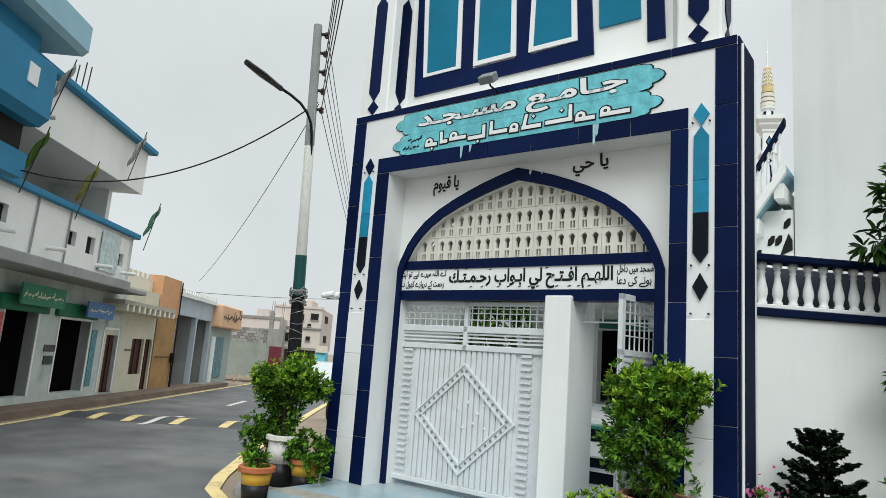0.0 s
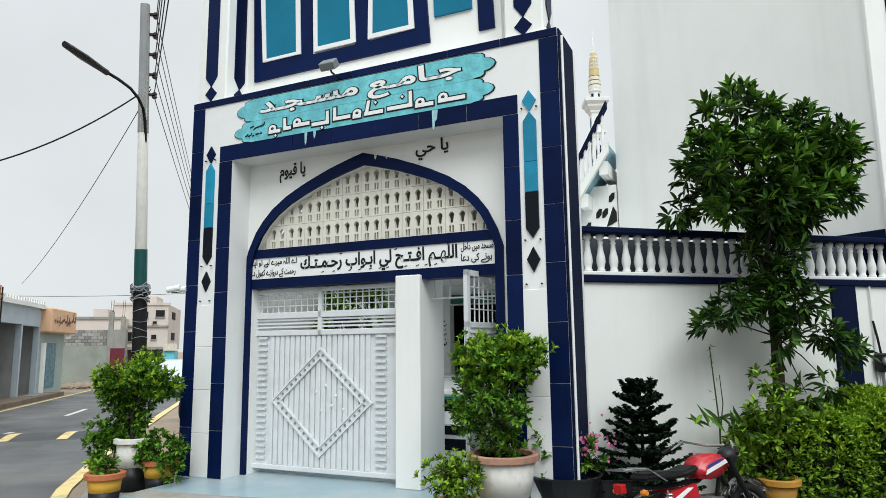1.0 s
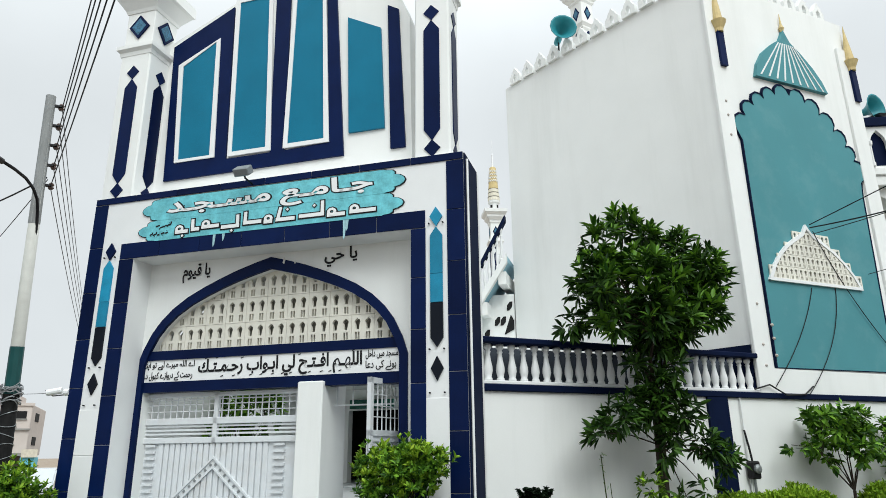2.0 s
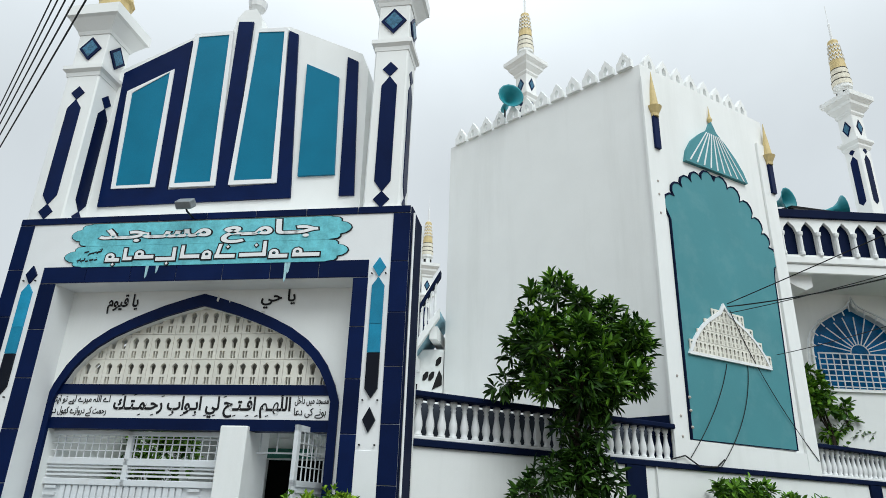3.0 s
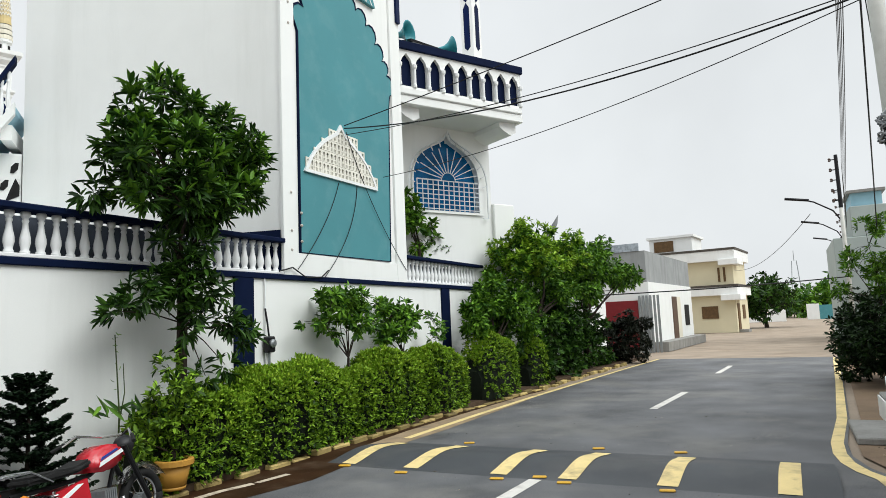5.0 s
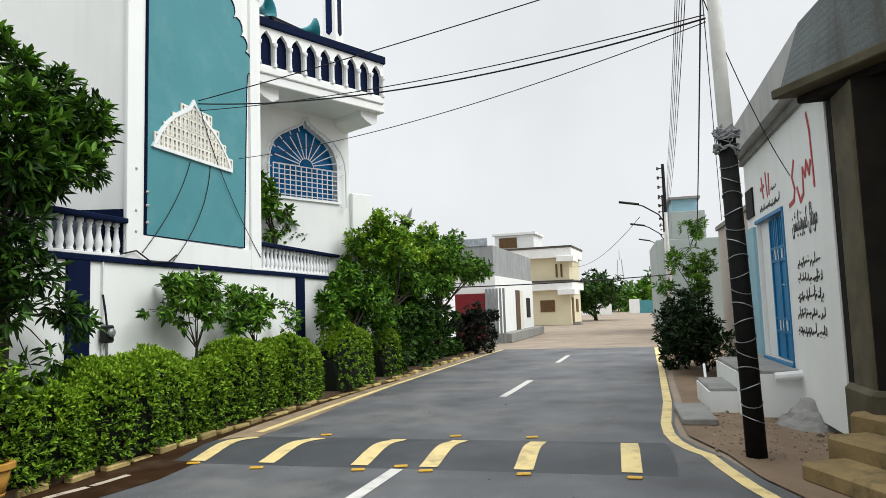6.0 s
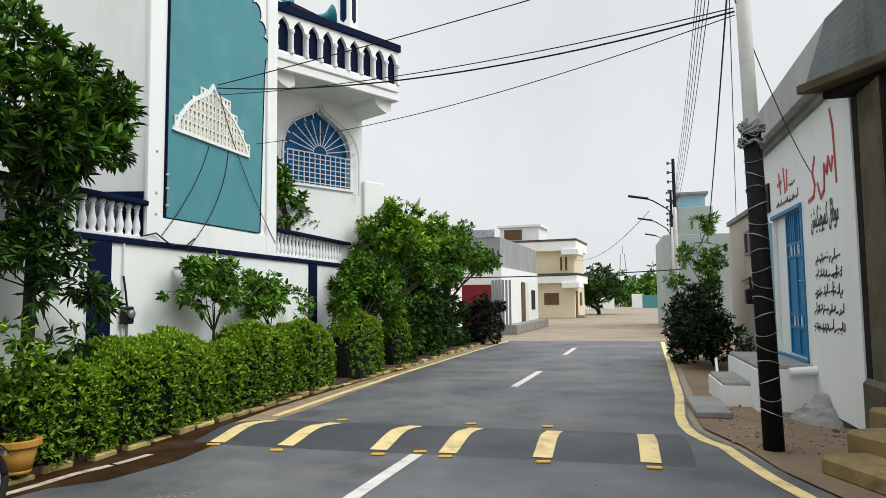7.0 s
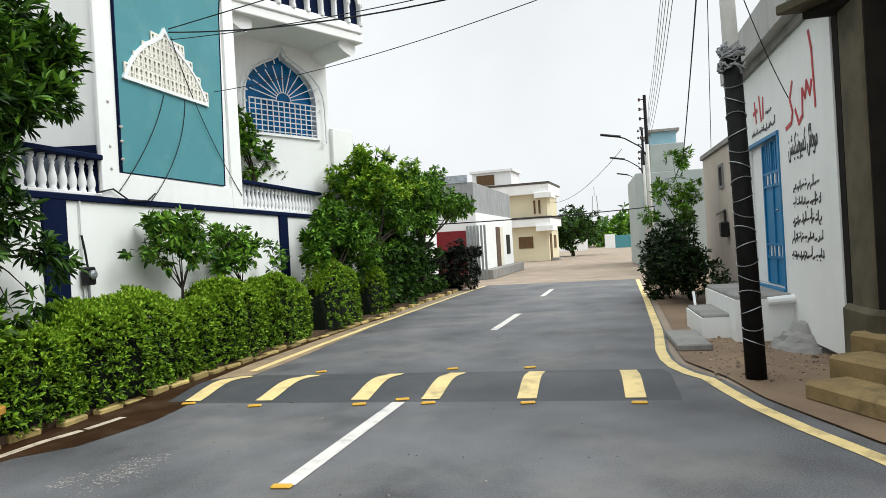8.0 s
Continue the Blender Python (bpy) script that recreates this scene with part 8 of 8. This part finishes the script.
for z in (1.32, 2.42):
    part("door_bar", bx(7.36, 8.38, QV - 0.06, QV - 0.04, z, z + 0.04), blue_door, bd)
    part("door_bar", bx(7.36, 8.38, QV - 0.06, QV - 0.04, z - 0.2, z - 0.16), blue_door, bd)
    for i in range(9):
        part("door_slat", bx(7.42 + i * 0.105, 7.46 + i * 0.105, QV - 0.06, QV - 0.045, z - 0.16, z), white_plain if i % 2 else blue_door, bd)
for x in (7.33, 7.86, 8.37):
    part("door_stile", bx(x, x + 0.045, QV - 0.06, QV - 0.035, 0.74, 2.9), blue_door, bd)
for k in range(8):
    part("door_rib", bx(7.42 + k * 0.12, 7.434 + k * 0.12, QV - 0.06, QV - 0.048, 2.46, 2.9), blue_door, bd)
part("door_handle", tube(bmesh.new(), [(7.38, QV - 0.05, 1.85), (7.38, QV + 0.02, 1.85), (7.5, QV + 0.02, 1.85)], 0.012, 6), chrome, bd)
part("pale_door", bx(8.44, 9.08, QV - 0.12, QV - 0.06, 0.72, 2.93), white_plain, shop2, "white door leaf")
part("door_head", bx(7.24, 9.16, QV - 0.03, QV + 0.03, 2.93, 2.99, 0.006), blue_door, shop2)
part("door_jamb", bx(7.24, 7.30, QV - 0.03, QV + 0.02, 0.66, 2.93, 0.006), blue_door, shop2)
part("door_sill", bx(7.24, 9.16, QV - 0.03, QV + 0.04, 0.64, 0.70, 0.006), blue_door, shop2)
part("pale_shutter", bx(9.2, 9.85, QV, QV + 0.05, 0.7, 2.9), pale_blue, shop2)
part("dark_window", bx(9.2, 9.8, QV - 0.02, QV + 0.03, 3.1, 3.6), void_shade, shop2)
turn_q = WALL @ pose(0, QV + 0.004, 0, 0, 0, 180)
wr = thing("wall_writing", turn_q, "red and black painted writing on the white shop wall", "painted writing")


def strokes(name, paths, material, parent, w):
    """Broad brush strokes along bent lines, flat on the wall."""
    bm = bmesh.new()
    for pts in paths:
        for (x0, z0), (x1, z1) in zip(pts, pts[1:]):
            d = math.hypot(x1 - x0, z1 - z0)
            ex, ez = (x1 - x0) / d * w * 0.3, (z1 - z0) / d * w * 0.3
            nx, nz = -(z1 - z0) / d * w / 2, (x1 - x0) / d * w / 2
            sheet(bm, [[(x0 - ex + nx, z0 - ez + nz), (x0 - ex - nx, z0 - ez - nz), (x1 + ex - nx, z1 + ez - nz), (x1 + ex + nx, z1 + ez + nz)]], -0.004, 0.0)
    return tagged(part(name, bm, material, parent), kind="stuff")


strokes("red_writing", [[(-5.62, 3.02), (-5.66, 3.72)], [(-5.66, 3.72), (-5.74, 3.95)], [(-5.72, 3.35), (-5.8, 3.2), (-5.9, 3.38), (-5.98, 3.2), (-6.08, 3.32), (-6.12, 3.0), (-6.28, 2.92), (-6.4, 3.12)],
                        [(-6.48, 3.5), (-6.62, 3.3), (-6.52, 3.12), (-6.6, 2.98), (-6.85, 2.94)]], red_ink, wr, 0.055)
strokes("red_writing", [[(-8.2, 3.66), (-8.14, 3.28)], [(-7.98, 3.6), (-8.02, 3.3)], [(-8.5, 3.62), (-8.44, 3.3)], [(-8.6, 3.45), (-8.36, 3.48)]], red_ink, wr, 0.06)
bars("painted_writing", -7.9, -7.5, 3.3, 3.42, 0.0, black_ink, wr, 1, 42, 0.9, 0.3, thick=0.3)
bars("painted_writing", -8.75, -7.35, 3.06, 3.2, 0.0, black_ink, wr, 1, 43, 0.9, 0.3)
lettering("painted_writing", shaped("موبائل کمیونیکیشن"), -6.8, -5.62, 2.46, 2.86, 0.0, black_ink, wr, fat=0.0)
for i, z in enumerate((2.02, 1.8, 1.57, 1.33, 1.1)):
    bars("painted_writing", -6.65 - 0.06 * i, -5.62, z, z + 0.21, 0.0, black_ink, wr, 1, 45 + i, 0.95, 0.3, thick=0.24)
steps = thing("shop_steps", WALL, "grey concrete steps with white edges before the shop", "steps")
part("landing", bx(7.0, 9.4, QV, QV + 0.75, 0.0, 0.66, 0.02), concrete, steps)
part("landing_side", bx(6.98, 9.42, QV, QV + 0.77, 0.0, 0.6), white, steps)
part("step", bx(7.4, 8.9, QV + 0.75, QV + 1.15, 0.0, 0.36, 0.02), concrete, steps)
part("step_side", bx(7.38, 8.92, QV + 0.73, QV + 1.17, 0.0, 0.31), white, steps)
part("step", bx(6.3, 7.8, QV + 1.2, QV + 1.65, 0.0, 0.09, 0.015), concrete, steps)
part("drain_pipe", tube(bmesh.new(), [(6.9, QV, 0.6), (6.9, QV + 0.35, 0.57)], 0.06, 10), white_plain, steps)
porch2 = thing("brown_porch", WALL, "dark brown porch with concrete canopy and worn steps", "porch")
part("pillar", bx(4.22, 4.86, QV - 0.4, QV - 0.01, 0.0, 3.9, 0.03), brown_paint, porch2)
part("pillar_foot", bx(4.1, 4.98, QV - 0.45, QV + 0.06, 0.0, 0.72, 0.05), brown_paint, porch2)
# near-black plaster: the deep porch's shade is put into the colour
porch_shade = mat("porch_shade_plaster", (0.018, 0.016, 0.013), 0.9, 0.4, 3, 0.3, spec=0.1)
weathered = mat("weathered_render", (0.15, 0.167, 0.167), 0.85, 0.45, 0.8, 0.25, fine=50, stain=(0.07, 0.062, 0.046), stain_amt=0.8, stain_scale=1.3, streak=True)


def slab(low, high, z0, z1):
    """A block between a lower and an upper four-sided outline; z1 may differ corner by corner."""
    bm = bmesh.new()
    a = [bm.verts.new((x, y, z0)) for x, y in low]
    b = [bm.verts.new((x, y, z)) for (x, y), z in zip(high, z1)]
    bm.faces.new(a)
    bm.faces.new(b[::-1])
    for k in range(4):
        bm.faces.new((a[k], b[k], b[(k + 1) % 4], a[(k + 1) % 4]))
    bmesh.ops.recalc_face_normals(bm, faces=bm.faces)
    if len(set(z1)) == 1:
        bmesh.ops.bevel(bm, geom=bm.edges[:], offset=0.015, segments=1, affect="EDGES")
    else:
        bmesh.ops.subdivide_edges(bm, edges=bm.edges[:], cuts=9, use_grid_fill=True)
    return bm


# jamb, inner pillar side, walls and ceiling are coloured for shade
part("jamb", bx(4.88, 5.046, QV - 0.29, QV - 0.02, 0.0, 3.88), porch_shade, porch2)
part("pillar_side", bx(4.2, 4.23, QV - 0.4, QV - 0.03, 0.72, 3.89), porch_shade, porch2, "inner side of the pillar, coloured black for shade")
part("back_wall", bx(-2, 5.1, QV - 2.6, QV - 2.3, 0.0, 3.96), porch_shade, porch2)
part("far_wall", bx(4.9, 5.14, QV - 2.6, QV - 0.1, 0.0, 3.9), porch_shade, porch2)
part("soffit", slab([(5.0, -8.66), (1.0, -10.85), (1.0, -11.6), (5.0, -11.6)], [(5.0, -8.66), (1.0, -10.85), (1.0, -11.6), (5.0, -11.6)], 3.88, [3.97] * 4), porch_shade, porch2, "porch ceiling, coloured black for shade")
lip = [(5.03, -8.40), (1.0, -10.62), (1.0, -11.6), (5.03, -11.6)]
part("canopy_lip", slab(lip, lip, 3.965, [4.08] * 4), brown_paint, porch2)
part("canopy_fascia", slab([(5.0, -8.50), (1.0, -10.70), (1.0, -11.6), (5.0, -11.6)], [(5.0, -8.74), (1.0, -9.75), (1.0, -11.6), (5.0, -11.6)], 4.08, [4.84, 5.45, 5.45, 4.84]), weathered, porch2, "weathered blue-grey rendered fascia")
mossy = mat("mossy_step", (0.23, 0.165, 0.075), 0.85, 0.4, 3, 0.6, stain=(0.07, 0.06, 0.03), stain_amt=0.9, stain_scale=2.5)
for x, y, d, h in ((3.58, -8.07, 1.9, 0.17), (3.96, -8.4, 1.7, 0.34), (4.33, -8.72, 1.5, 0.5)):
    part("step", bx(-3.2, 0, -d, 0, -0.02, h, 0.035), mossy, porch2, at=pose(x, y, 0, 0, 0, 22))
rub = bmesh.new()
rk = random.Random(18)
for _ in range(900):
    x, y, s_ = rk.uniform(4.3, 8.0), QV + 0.05 + 1.4 * rk.random() ** 1.4, rk.uniform(0.005, 0.024) * (2.4 if rk.random() < 0.06 else 1)
    lathe(rub, [(s_ * 0.6, -0.01), (s_, s_ * 0.3), (s_ * 0.5, s_ * 0.7)], 5, x, y, rk.random() * 3, rk.uniform(0.4, 1.0))
tagged(part("rubble", rub, mat("pale_rubble", (0.22, 0.17, 0.12), 0.9, 0.3, 10, 0.3, island=0.7), at=WALL), "broken stones and litter beside the pole", "rubble", kind="stuff")
mound = bmesh.new()
lathe(mound, [(0.62, -0.02), (0.55, 0.05), (0.42, 0.10), (0.34, 0.17), (0.22, 0.21), (0.14, 0.3), (0.05, 0.34)], 18, 6.45, QV + 0.08, 0.3, 0.6)
for v in mound.verts:
    k_ = noise.noise(v.co * 9.0)
    v.co += Vector((0.07 * k_, 0.05 * noise.noise(v.co * 13.0), 0.05 * k_))
tagged(part("cement_mound", mound, concrete, at=WALL), "rough cement heap at the wall's foot", "heap")
flat("roadside_verge", [(2.2, -8.2), (3.6, -7.75), (4.6, -7.6), (5.6, -7.3), (6.4, -7.3), (8.5, -7.5), (22.4, -8.1), (22.4, -14), (2.2, -14)], 0.004, mat("reddish_verge", (0.19, 0.135, 0.09), 0.9, 0.3, 1.2, 0.6, stain=(0.24, 0.17, 0.10), stain_amt=0.7, stain_scale=1.4), WALL, "bare reddish earth along the roadside")
sticks = tagged(part("leaning_stick", tube(bmesh.new(), [(8.5, -7.9, 0.0), (9.2, -7.95, 0.55)], 0.025, 5), white_plain, at=WALL), "pale stick leaning beside the steps", "stick")

# bush and houses along the right side
sp = clump_set([(13.2, -8.2, 1.0, 1.2, 0.6, 0.85), (14.5, -8.15, 1.15, 1.1, 0.6, 1.0), (12.2, -8.5, 0.8, 0.7, 0.45, 0.6), (11.2, -8.65, 0.75, 0.6, 0.4, 0.55), (14.2, -7.9, 0.75, 0.7, 0.35, 0.6), (13.2, -8.3, 1.8, 0.7, 0.4, 0.4)], 81, 70)
tree(WALL, "wide dark bush overhanging the roadside", grow((13.4, -8.5, 0), sp, 81, 0.3, 0.06), sp, 7600, 0.13, leaf_mat("blackish_leaves", (0.005, 0.015, 0.004), (0.022, 0.05, 0.009)), 81, "bush", droop=0.9, aspect=0.36)
sp = clump_set([(14.0, -8.4, 2.15, 0.55, 0.4, 0.5), (14.1, -8.3, 2.75, 0.5, 0.45, 0.4), (13.9, -7.95, 2.55, 0.35, 0.3, 0.22), (14.2, -8.55, 3.35, 0.28, 0.28, 0.3), (14.2, -8.8, 2.75, 0.3, 0.28, 0.3), (14.0, -7.75, 2.0, 0.3, 0.25, 0.2)], 82, 40)
tree(WALL, "feathery light green sapling above the bush", grow((13.8, -8.5, 0.5), sp, 82, 0.6, 0.04), sp, 2600, 0.13, leaf_mat("sapling_leaves", (0.05, 0.13, 0.012), (0.17, 0.32, 0.03)), 82, droop=0.8, aspect=0.24, per=10)
h1 = thing("beige_house", WALL, "beige roadside house with a small dark window", "house")
part("house_wall", bx(10.4, 15.86, -15, -9.3, 0, 3.55, 0.03), mat("beige_wall", (0.50, 0.44, 0.38), 0.75, 0.08, 1, 0.15, stain=(0.35, 0.31, 0.27), stain_amt=0.5, streak=True), h1)
part("window_frame", sh([[(13.12, 2.58), (13.62, 2.58), (13.62, 3.14), (13.12, 3.14)], [(13.18, 2.64), (13.56, 2.64), (13.56, 3.08), (13.18, 3.08)]], -9.3, -9.26), concrete, h1)
part("window", bx(13.18, 13.56, -9.3, -9.285, 2.64, 3.08), void_shade, h1)
part("roof_edge", bx(10.35, 15.9, -9.4, -9.24, 3.5, 3.62, 0.01), concrete, h1)
part("gas_pipe", tube(bmesh.new(), [(13.9, -9.24, 2.0), (12.95, -9.24, 2.05), (12.9, -9.24, 1.75)], 0.03, 6), dark_metal, h1)
part("meter_box", bx(12.8, 13.05, -9.3, -9.12, 1.45, 1.8, 0.03), dark_metal, h1)
h2 = thing("tank_house", WALL, "grey-green house with a water tank room", "house")
part("house_wall", bx(33, 40, -13.0, -8.75, 0, 4.85, 0.03), mat("grey_green_plaster", (0.36, 0.40, 0.38), 0.8, 0.1, 1, 0.15), h2)
part("tank_room", bx(33.1, 38, -11.25, -9.55, 4.85, 6.3, 0.03), mat("grey_green_plaster", (0.36, 0.40, 0.38)), h2)
part("tank_slab", bx(33.0, 36.4, -11.05, -9.5, 6.92, 7.05), concrete, h2)
part("tank", bx(33.2, 36.2, -10.9, -9.65, 6.3, 6.92), pale_blue, h2)
part("near_wing", bx(24.5, 31, -16, -10.2, 0, 3.6), mat("grey_green_plaster", (0.36, 0.40, 0.38)), h2)

# ---- far side beyond the trees ----
w1 = thing("white_house", WALL, "whitewashed low house with grey upper parapet", "house")
RD = math.degrees(math.atan2(-0.55, 10.0))
part("road_wall", bx(0, 9.8, 0.0, 0.25, 0, 3.1), white, w1, at=pose(27.0, -1.2, 0, 0, 0, RD))
part("upper_wall", bx(0, 9.8, 0.05, 4.0, 3.1, 4.5), grey_plaster, w1, at=pose(27.0, -1.2, 0, 0, 0, RD))
part("side_wall", bx(0, 0.25, 0.25, 6.0, 0, 3.1), white, w1, at=pose(27.0, -1.2, 0, 0, 0, RD))
part("parapet_lace", bx(-0.05, 0.05, 0.3, 3.6, 4.5, 4.85), mat("lace_parapet", (0.34, 0.38, 0.42), 0.7, 0.5, 8, 0.2), w1, at=pose(27.0, -1.2, 0, 0, 0, RD))
part("door", bx(4.6, 5.6, -0.04, 0.02, 0.3, 2.5), mat("brown_wood_door", (0.10, 0.06, 0.04), 0.6, 0.2), w1, at=pose(27.0, -1.2, 0, 0, 0, RD))
part("pale_door", bx(5.65, 6.5, -0.04, 0.02, 0.3, 2.5), cream, w1, at=pose(27.0, -1.2, 0, 0, 0, RD))
part("window", bx(7.6, 8.7, -0.03, 0.02, 1.0, 2.1), void_shade, w1, at=pose(27.0, -1.2, 0, 0, 0, RD))
part("plinth", bx(0.4, 9.8, -0.6, 0.0, 0, 0.42), concrete, w1, at=pose(27.0, -1.2, 0, 0, 0, RD))
part("red_door", bx(-0.06, 0.0, 0.5, 2.6, 0.1, 2.3), mat("red_door_paint", (0.18, 0.015, 0.02), 0.5, 0.15), w1, at=pose(27.0, -1.2, 0, 0, 0, RD))
for i in range(6):
    part("screen_slat", bx(-0.12, -0.08, -0.55 + i * 0.16, -0.45 + i * 0.16, 0, 2.5), galv, w1, at=pose(27.0, -1.1, 0, 0, 0, RD))
dish = thing("satellite_dish", WALL @ pose(25.5, 2.5, 4.75), "grey satellite dish on a roof", "satellite dish")
part("mast", tube(bmesh.new(), [(0, 0, -1), (0, 0, 0.6)], 0.04, 6), dark_metal, dish)
part("dish", lathe(bmesh.new(), [(0.05, 0), (0.5, 0.08), (0.85, 0.25), (0.87, 0.27), (0.5, 0.11), (0.05, 0.03)], 18), galv, dish, at=pose(0, 0, 0.7, -50, -30))
part("dish_house", bx(-1.5, 4, 0.5, 6, -4.75, -0.4), grey_plaster, dish)
y1_ = thing("yellow_house", WALL, "two-storey pale yellow house with white bands", "house")
ylw = mat("pale_yellow_paint", (0.66, 0.60, 0.42), 0.7, 0.05, 1, 0.1)
Y = pose(52.0, -3.0, 0, 0, 0, -6)
roof_edge = mat("dark_roof_edge", (0.08, 0.07, 0.06), 0.7, 0.2)
shutter = mat("brown_shutter", (0.12, 0.07, 0.03), 0.6, 0.3)
part("house_body", bx(0, 5.2, 0, 10, 0, 5.6), ylw, y1_, at=Y)
for z0, z1 in ((2.85, 3.5), (5.5, 6.3)):
    part("white_band", bx(-0.5, 5.4, -0.3, 10.2, z0, z1, 0.02), white, y1_, at=Y)
    part("band_edge", bx(-0.55, 5.45, -0.35, 10.25, z1, z1 + 0.16), roof_edge, y1_, at=Y)
for z in (2.45, 5.15):
    part("balcony_box", bx(-0.75, 1.6, -0.5, 0.9, z, z + 0.45, 0.02), white, y1_, at=Y)
part("window", bx(-0.06, 0.02, 1.3, 2.5, 1.1, 2.05), shutter, y1_, at=Y)
for y in (0.55, 0.95):
    part("slit_window", bx(-0.06, 0.02, y, y + 0.16, 3.9, 5.0), shutter, y1_, at=Y)
part("door", bx(0.5, 1.3, -0.06, 0.02, 0.2, 2.2), shutter, y1_, at=Y)
part("window", bx(2.6, 3.6, -0.06, 0.02, 1.0, 2.1), shutter, y1_, at=Y)
part("roof_room", bx(2.5, 6.0, 3.4, 6.9, 6.4, 8.0), white, y1_, at=Y)
part("room_band", bx(2.35, 6.1, 3.2, 7.1, 7.9, 8.1), white, y1_, at=Y)
part("room_window", bx(2.44, 2.52, 4.9, 6.5, 6.8, 7.7), shutter, y1_, at=Y)
part("door_step", bx(0.4, 1.6, -0.7, -0.05, 0, 0.2), concrete, y1_, at=Y)
sp = clump_set([(64, -4.6, 2.6, 3.0, 2.5, 1.6)], 91, 40)
sp = [(a, b, c, d * 1.8) for a, b, c, d in sp]
tree(WALL, "round dark tree at the end of the road", grow((64, -4.6, 0), sp, 91, 0.4, 0.2), sp, 2600, 0.5, leaf_dark, 91)
for k, (u, v, r) in enumerate(((120, -12, 5), (128, -16, 6), (135, -8, 5), (118, -20, 4), (140, 2, 6), (126, -4, 4), (112, -28, 5))):
    sp = clump_set([(u, v, 2.6, r, r, 2.4)], 95 + k, 24)
    sp = [(a, b, c, d * 2.2) for a, b, c, d in sp]
    tree(WALL, "distant green tree beyond the road's end", grow((u, v, 0), sp, 95 + k, 0.3, 0.25), sp, 1100, 1.1, leaf_mid, 95 + k)
endw = thing("far_boundary", WALL, "low white and teal wall across the far road", "wall")
part("white_wall", bx(92, 92.3, -6, 6, 0, 1.6), white, endw)
part("teal_gate", bx(100, 100.3, -17, -10, 0, 1.9), teal, endw)
part("white_wall", bx(100, 100.3, -10, -8.5, 0, 2.1), white, endw)
pyl = thing("lattice_mast", WALL @ pose(180, -8.2, 0), "distant steel lattice mast with a red and white top", "mast")
bm = bmesh.new()
for sx in (-1, 1):
    for sy in (-1, 1):
        tube(bm, [(sx * 1.4, sy * 1.4, 0), (sx * 0.5, sy * 0.5, 13.0)], 0.12, 4)
for i in range(9):
    z0, z1 = i * 1.45, (i + 1) * 1.45
    w0, w1 = 1.4 - 0.9 * z0 / 13, 1.4 - 0.9 * z1 / 13
    tube(bm, [(-w0, -w0, z0), (w1, -w1, z1)], 0.07, 4)
    tube(bm, [(w0, -w0, z0), (-w1, -w1, z1)], 0.07, 4)
tube(bm, [(0, 0, 13), (0, 0, 15.5)], 0.1, 4)
part("mast_frame", bm, galv, pyl)

# ---- litter on the road ----
lit = bmesh.new()
rk = random.Random(31)
for _ in range(420):
    x, y = rk.uniform(-9, 9), rk.uniform(-6.5, -1.7) if rk.random() < 0.75 else rk.uniform(2, 9)
    if y > -1.7:
        x = rk.uniform(-10, -6.2)
    s_ = rk.uniform(0.003, 0.011) * (2 if rk.random() < 0.08 else 1)
    lathe(lit, [(s_, 0.0), (s_ * 0.8, s_ * 0.5), (s_ * 0.3, s_ * 0.7)], 5, x, y, rk.random() * 3)
tagged(part("gravel_bits", lit, mat("pale_grit", (0.20, 0.185, 0.165), 0.9, 0.2, 10, 0.2, island=0.85), at=WALL), "scattered grit and small litter on the asphalt", "grit", kind="stuff")
flat("sand_drift", [(4.3, -1.5), (5.0, -1.66), (6.2, -1.72), (7.5, -1.7), (9.5, -1.68), (11.5, -1.62), (14.0, -1.7), (11.0, -1.32), (8.0, -1.2), (6.0, -1.15), (4.8, -1.2)], 0.004, mat("sandy_drift", (0.28, 0.21, 0.13), 0.9, 0.25, 2.5, 0.4, stain=(0.10, 0.09, 0.08), stain_amt=0.9, stain_scale=2.0), WALL, "sand drifted along the road's edge")
flat("mud_patch", [(0.0, -0.86), (0.6, -1.05), (1.1, -1.2), (1.6, -1.32), (1.95, -1.65), (2.35, -1.74), (2.8, -1.82), (3.5, -1.76), (3.75, -1.52), (5.0, -1.42), (8.0, -1.42), (12.0, -1.5), (12.0, -1.2), (8.3, -0.98), (5.2, -0.87), (1.9, -0.84)], 0.003, mat("wet_mud", (0.034, 0.016, 0.007), 0.6, 0.4, 2.0, 0.6, fine=40, stain=(0.10, 0.07, 0.045), stain_amt=0.55, stain_scale=2.2, spec=0.08), WALL, "dark wet mud beside the kerb")
rs_ = np.random.RandomState(77)
fleck = bmesh.new()
for x, y, r_, n in ((1.34, -2.62, 0.16, 150), (1.10, -2.3, 0.08, 40), (6.9, -6.4, 0.2, 90), (11.2, -6.9, 0.3, 120), (-7.6, 5.2, 0.2, 60), (9.0, -2.0, 0.4, 90)):
    for _ in range(4 * n):
        px_, py_, q = x + rs_.normal(0, r_ * 1.3), y + rs_.normal(0, r_ * 0.6), rs_.uniform(0.003, 0.011)
        ring = [fleck.verts.new((px_ + q * rs_.uniform(0.6, 1.5) * math.cos(a), py_ + q * rs_.uniform(0.5, 1.2) * math.sin(a), 0.004)) for a in np.linspace(0, 6.283, 7)[:-1]]
        fleck.faces.new(ring)
tagged(part("dried_splash", fleck, mat("pale_dust", (0.30, 0.29, 0.27), 0.9, 0.3, 9, 0.3, island=0.4), at=WALL), "pale dried splashes on the asphalt", "stain", kind="stuff")
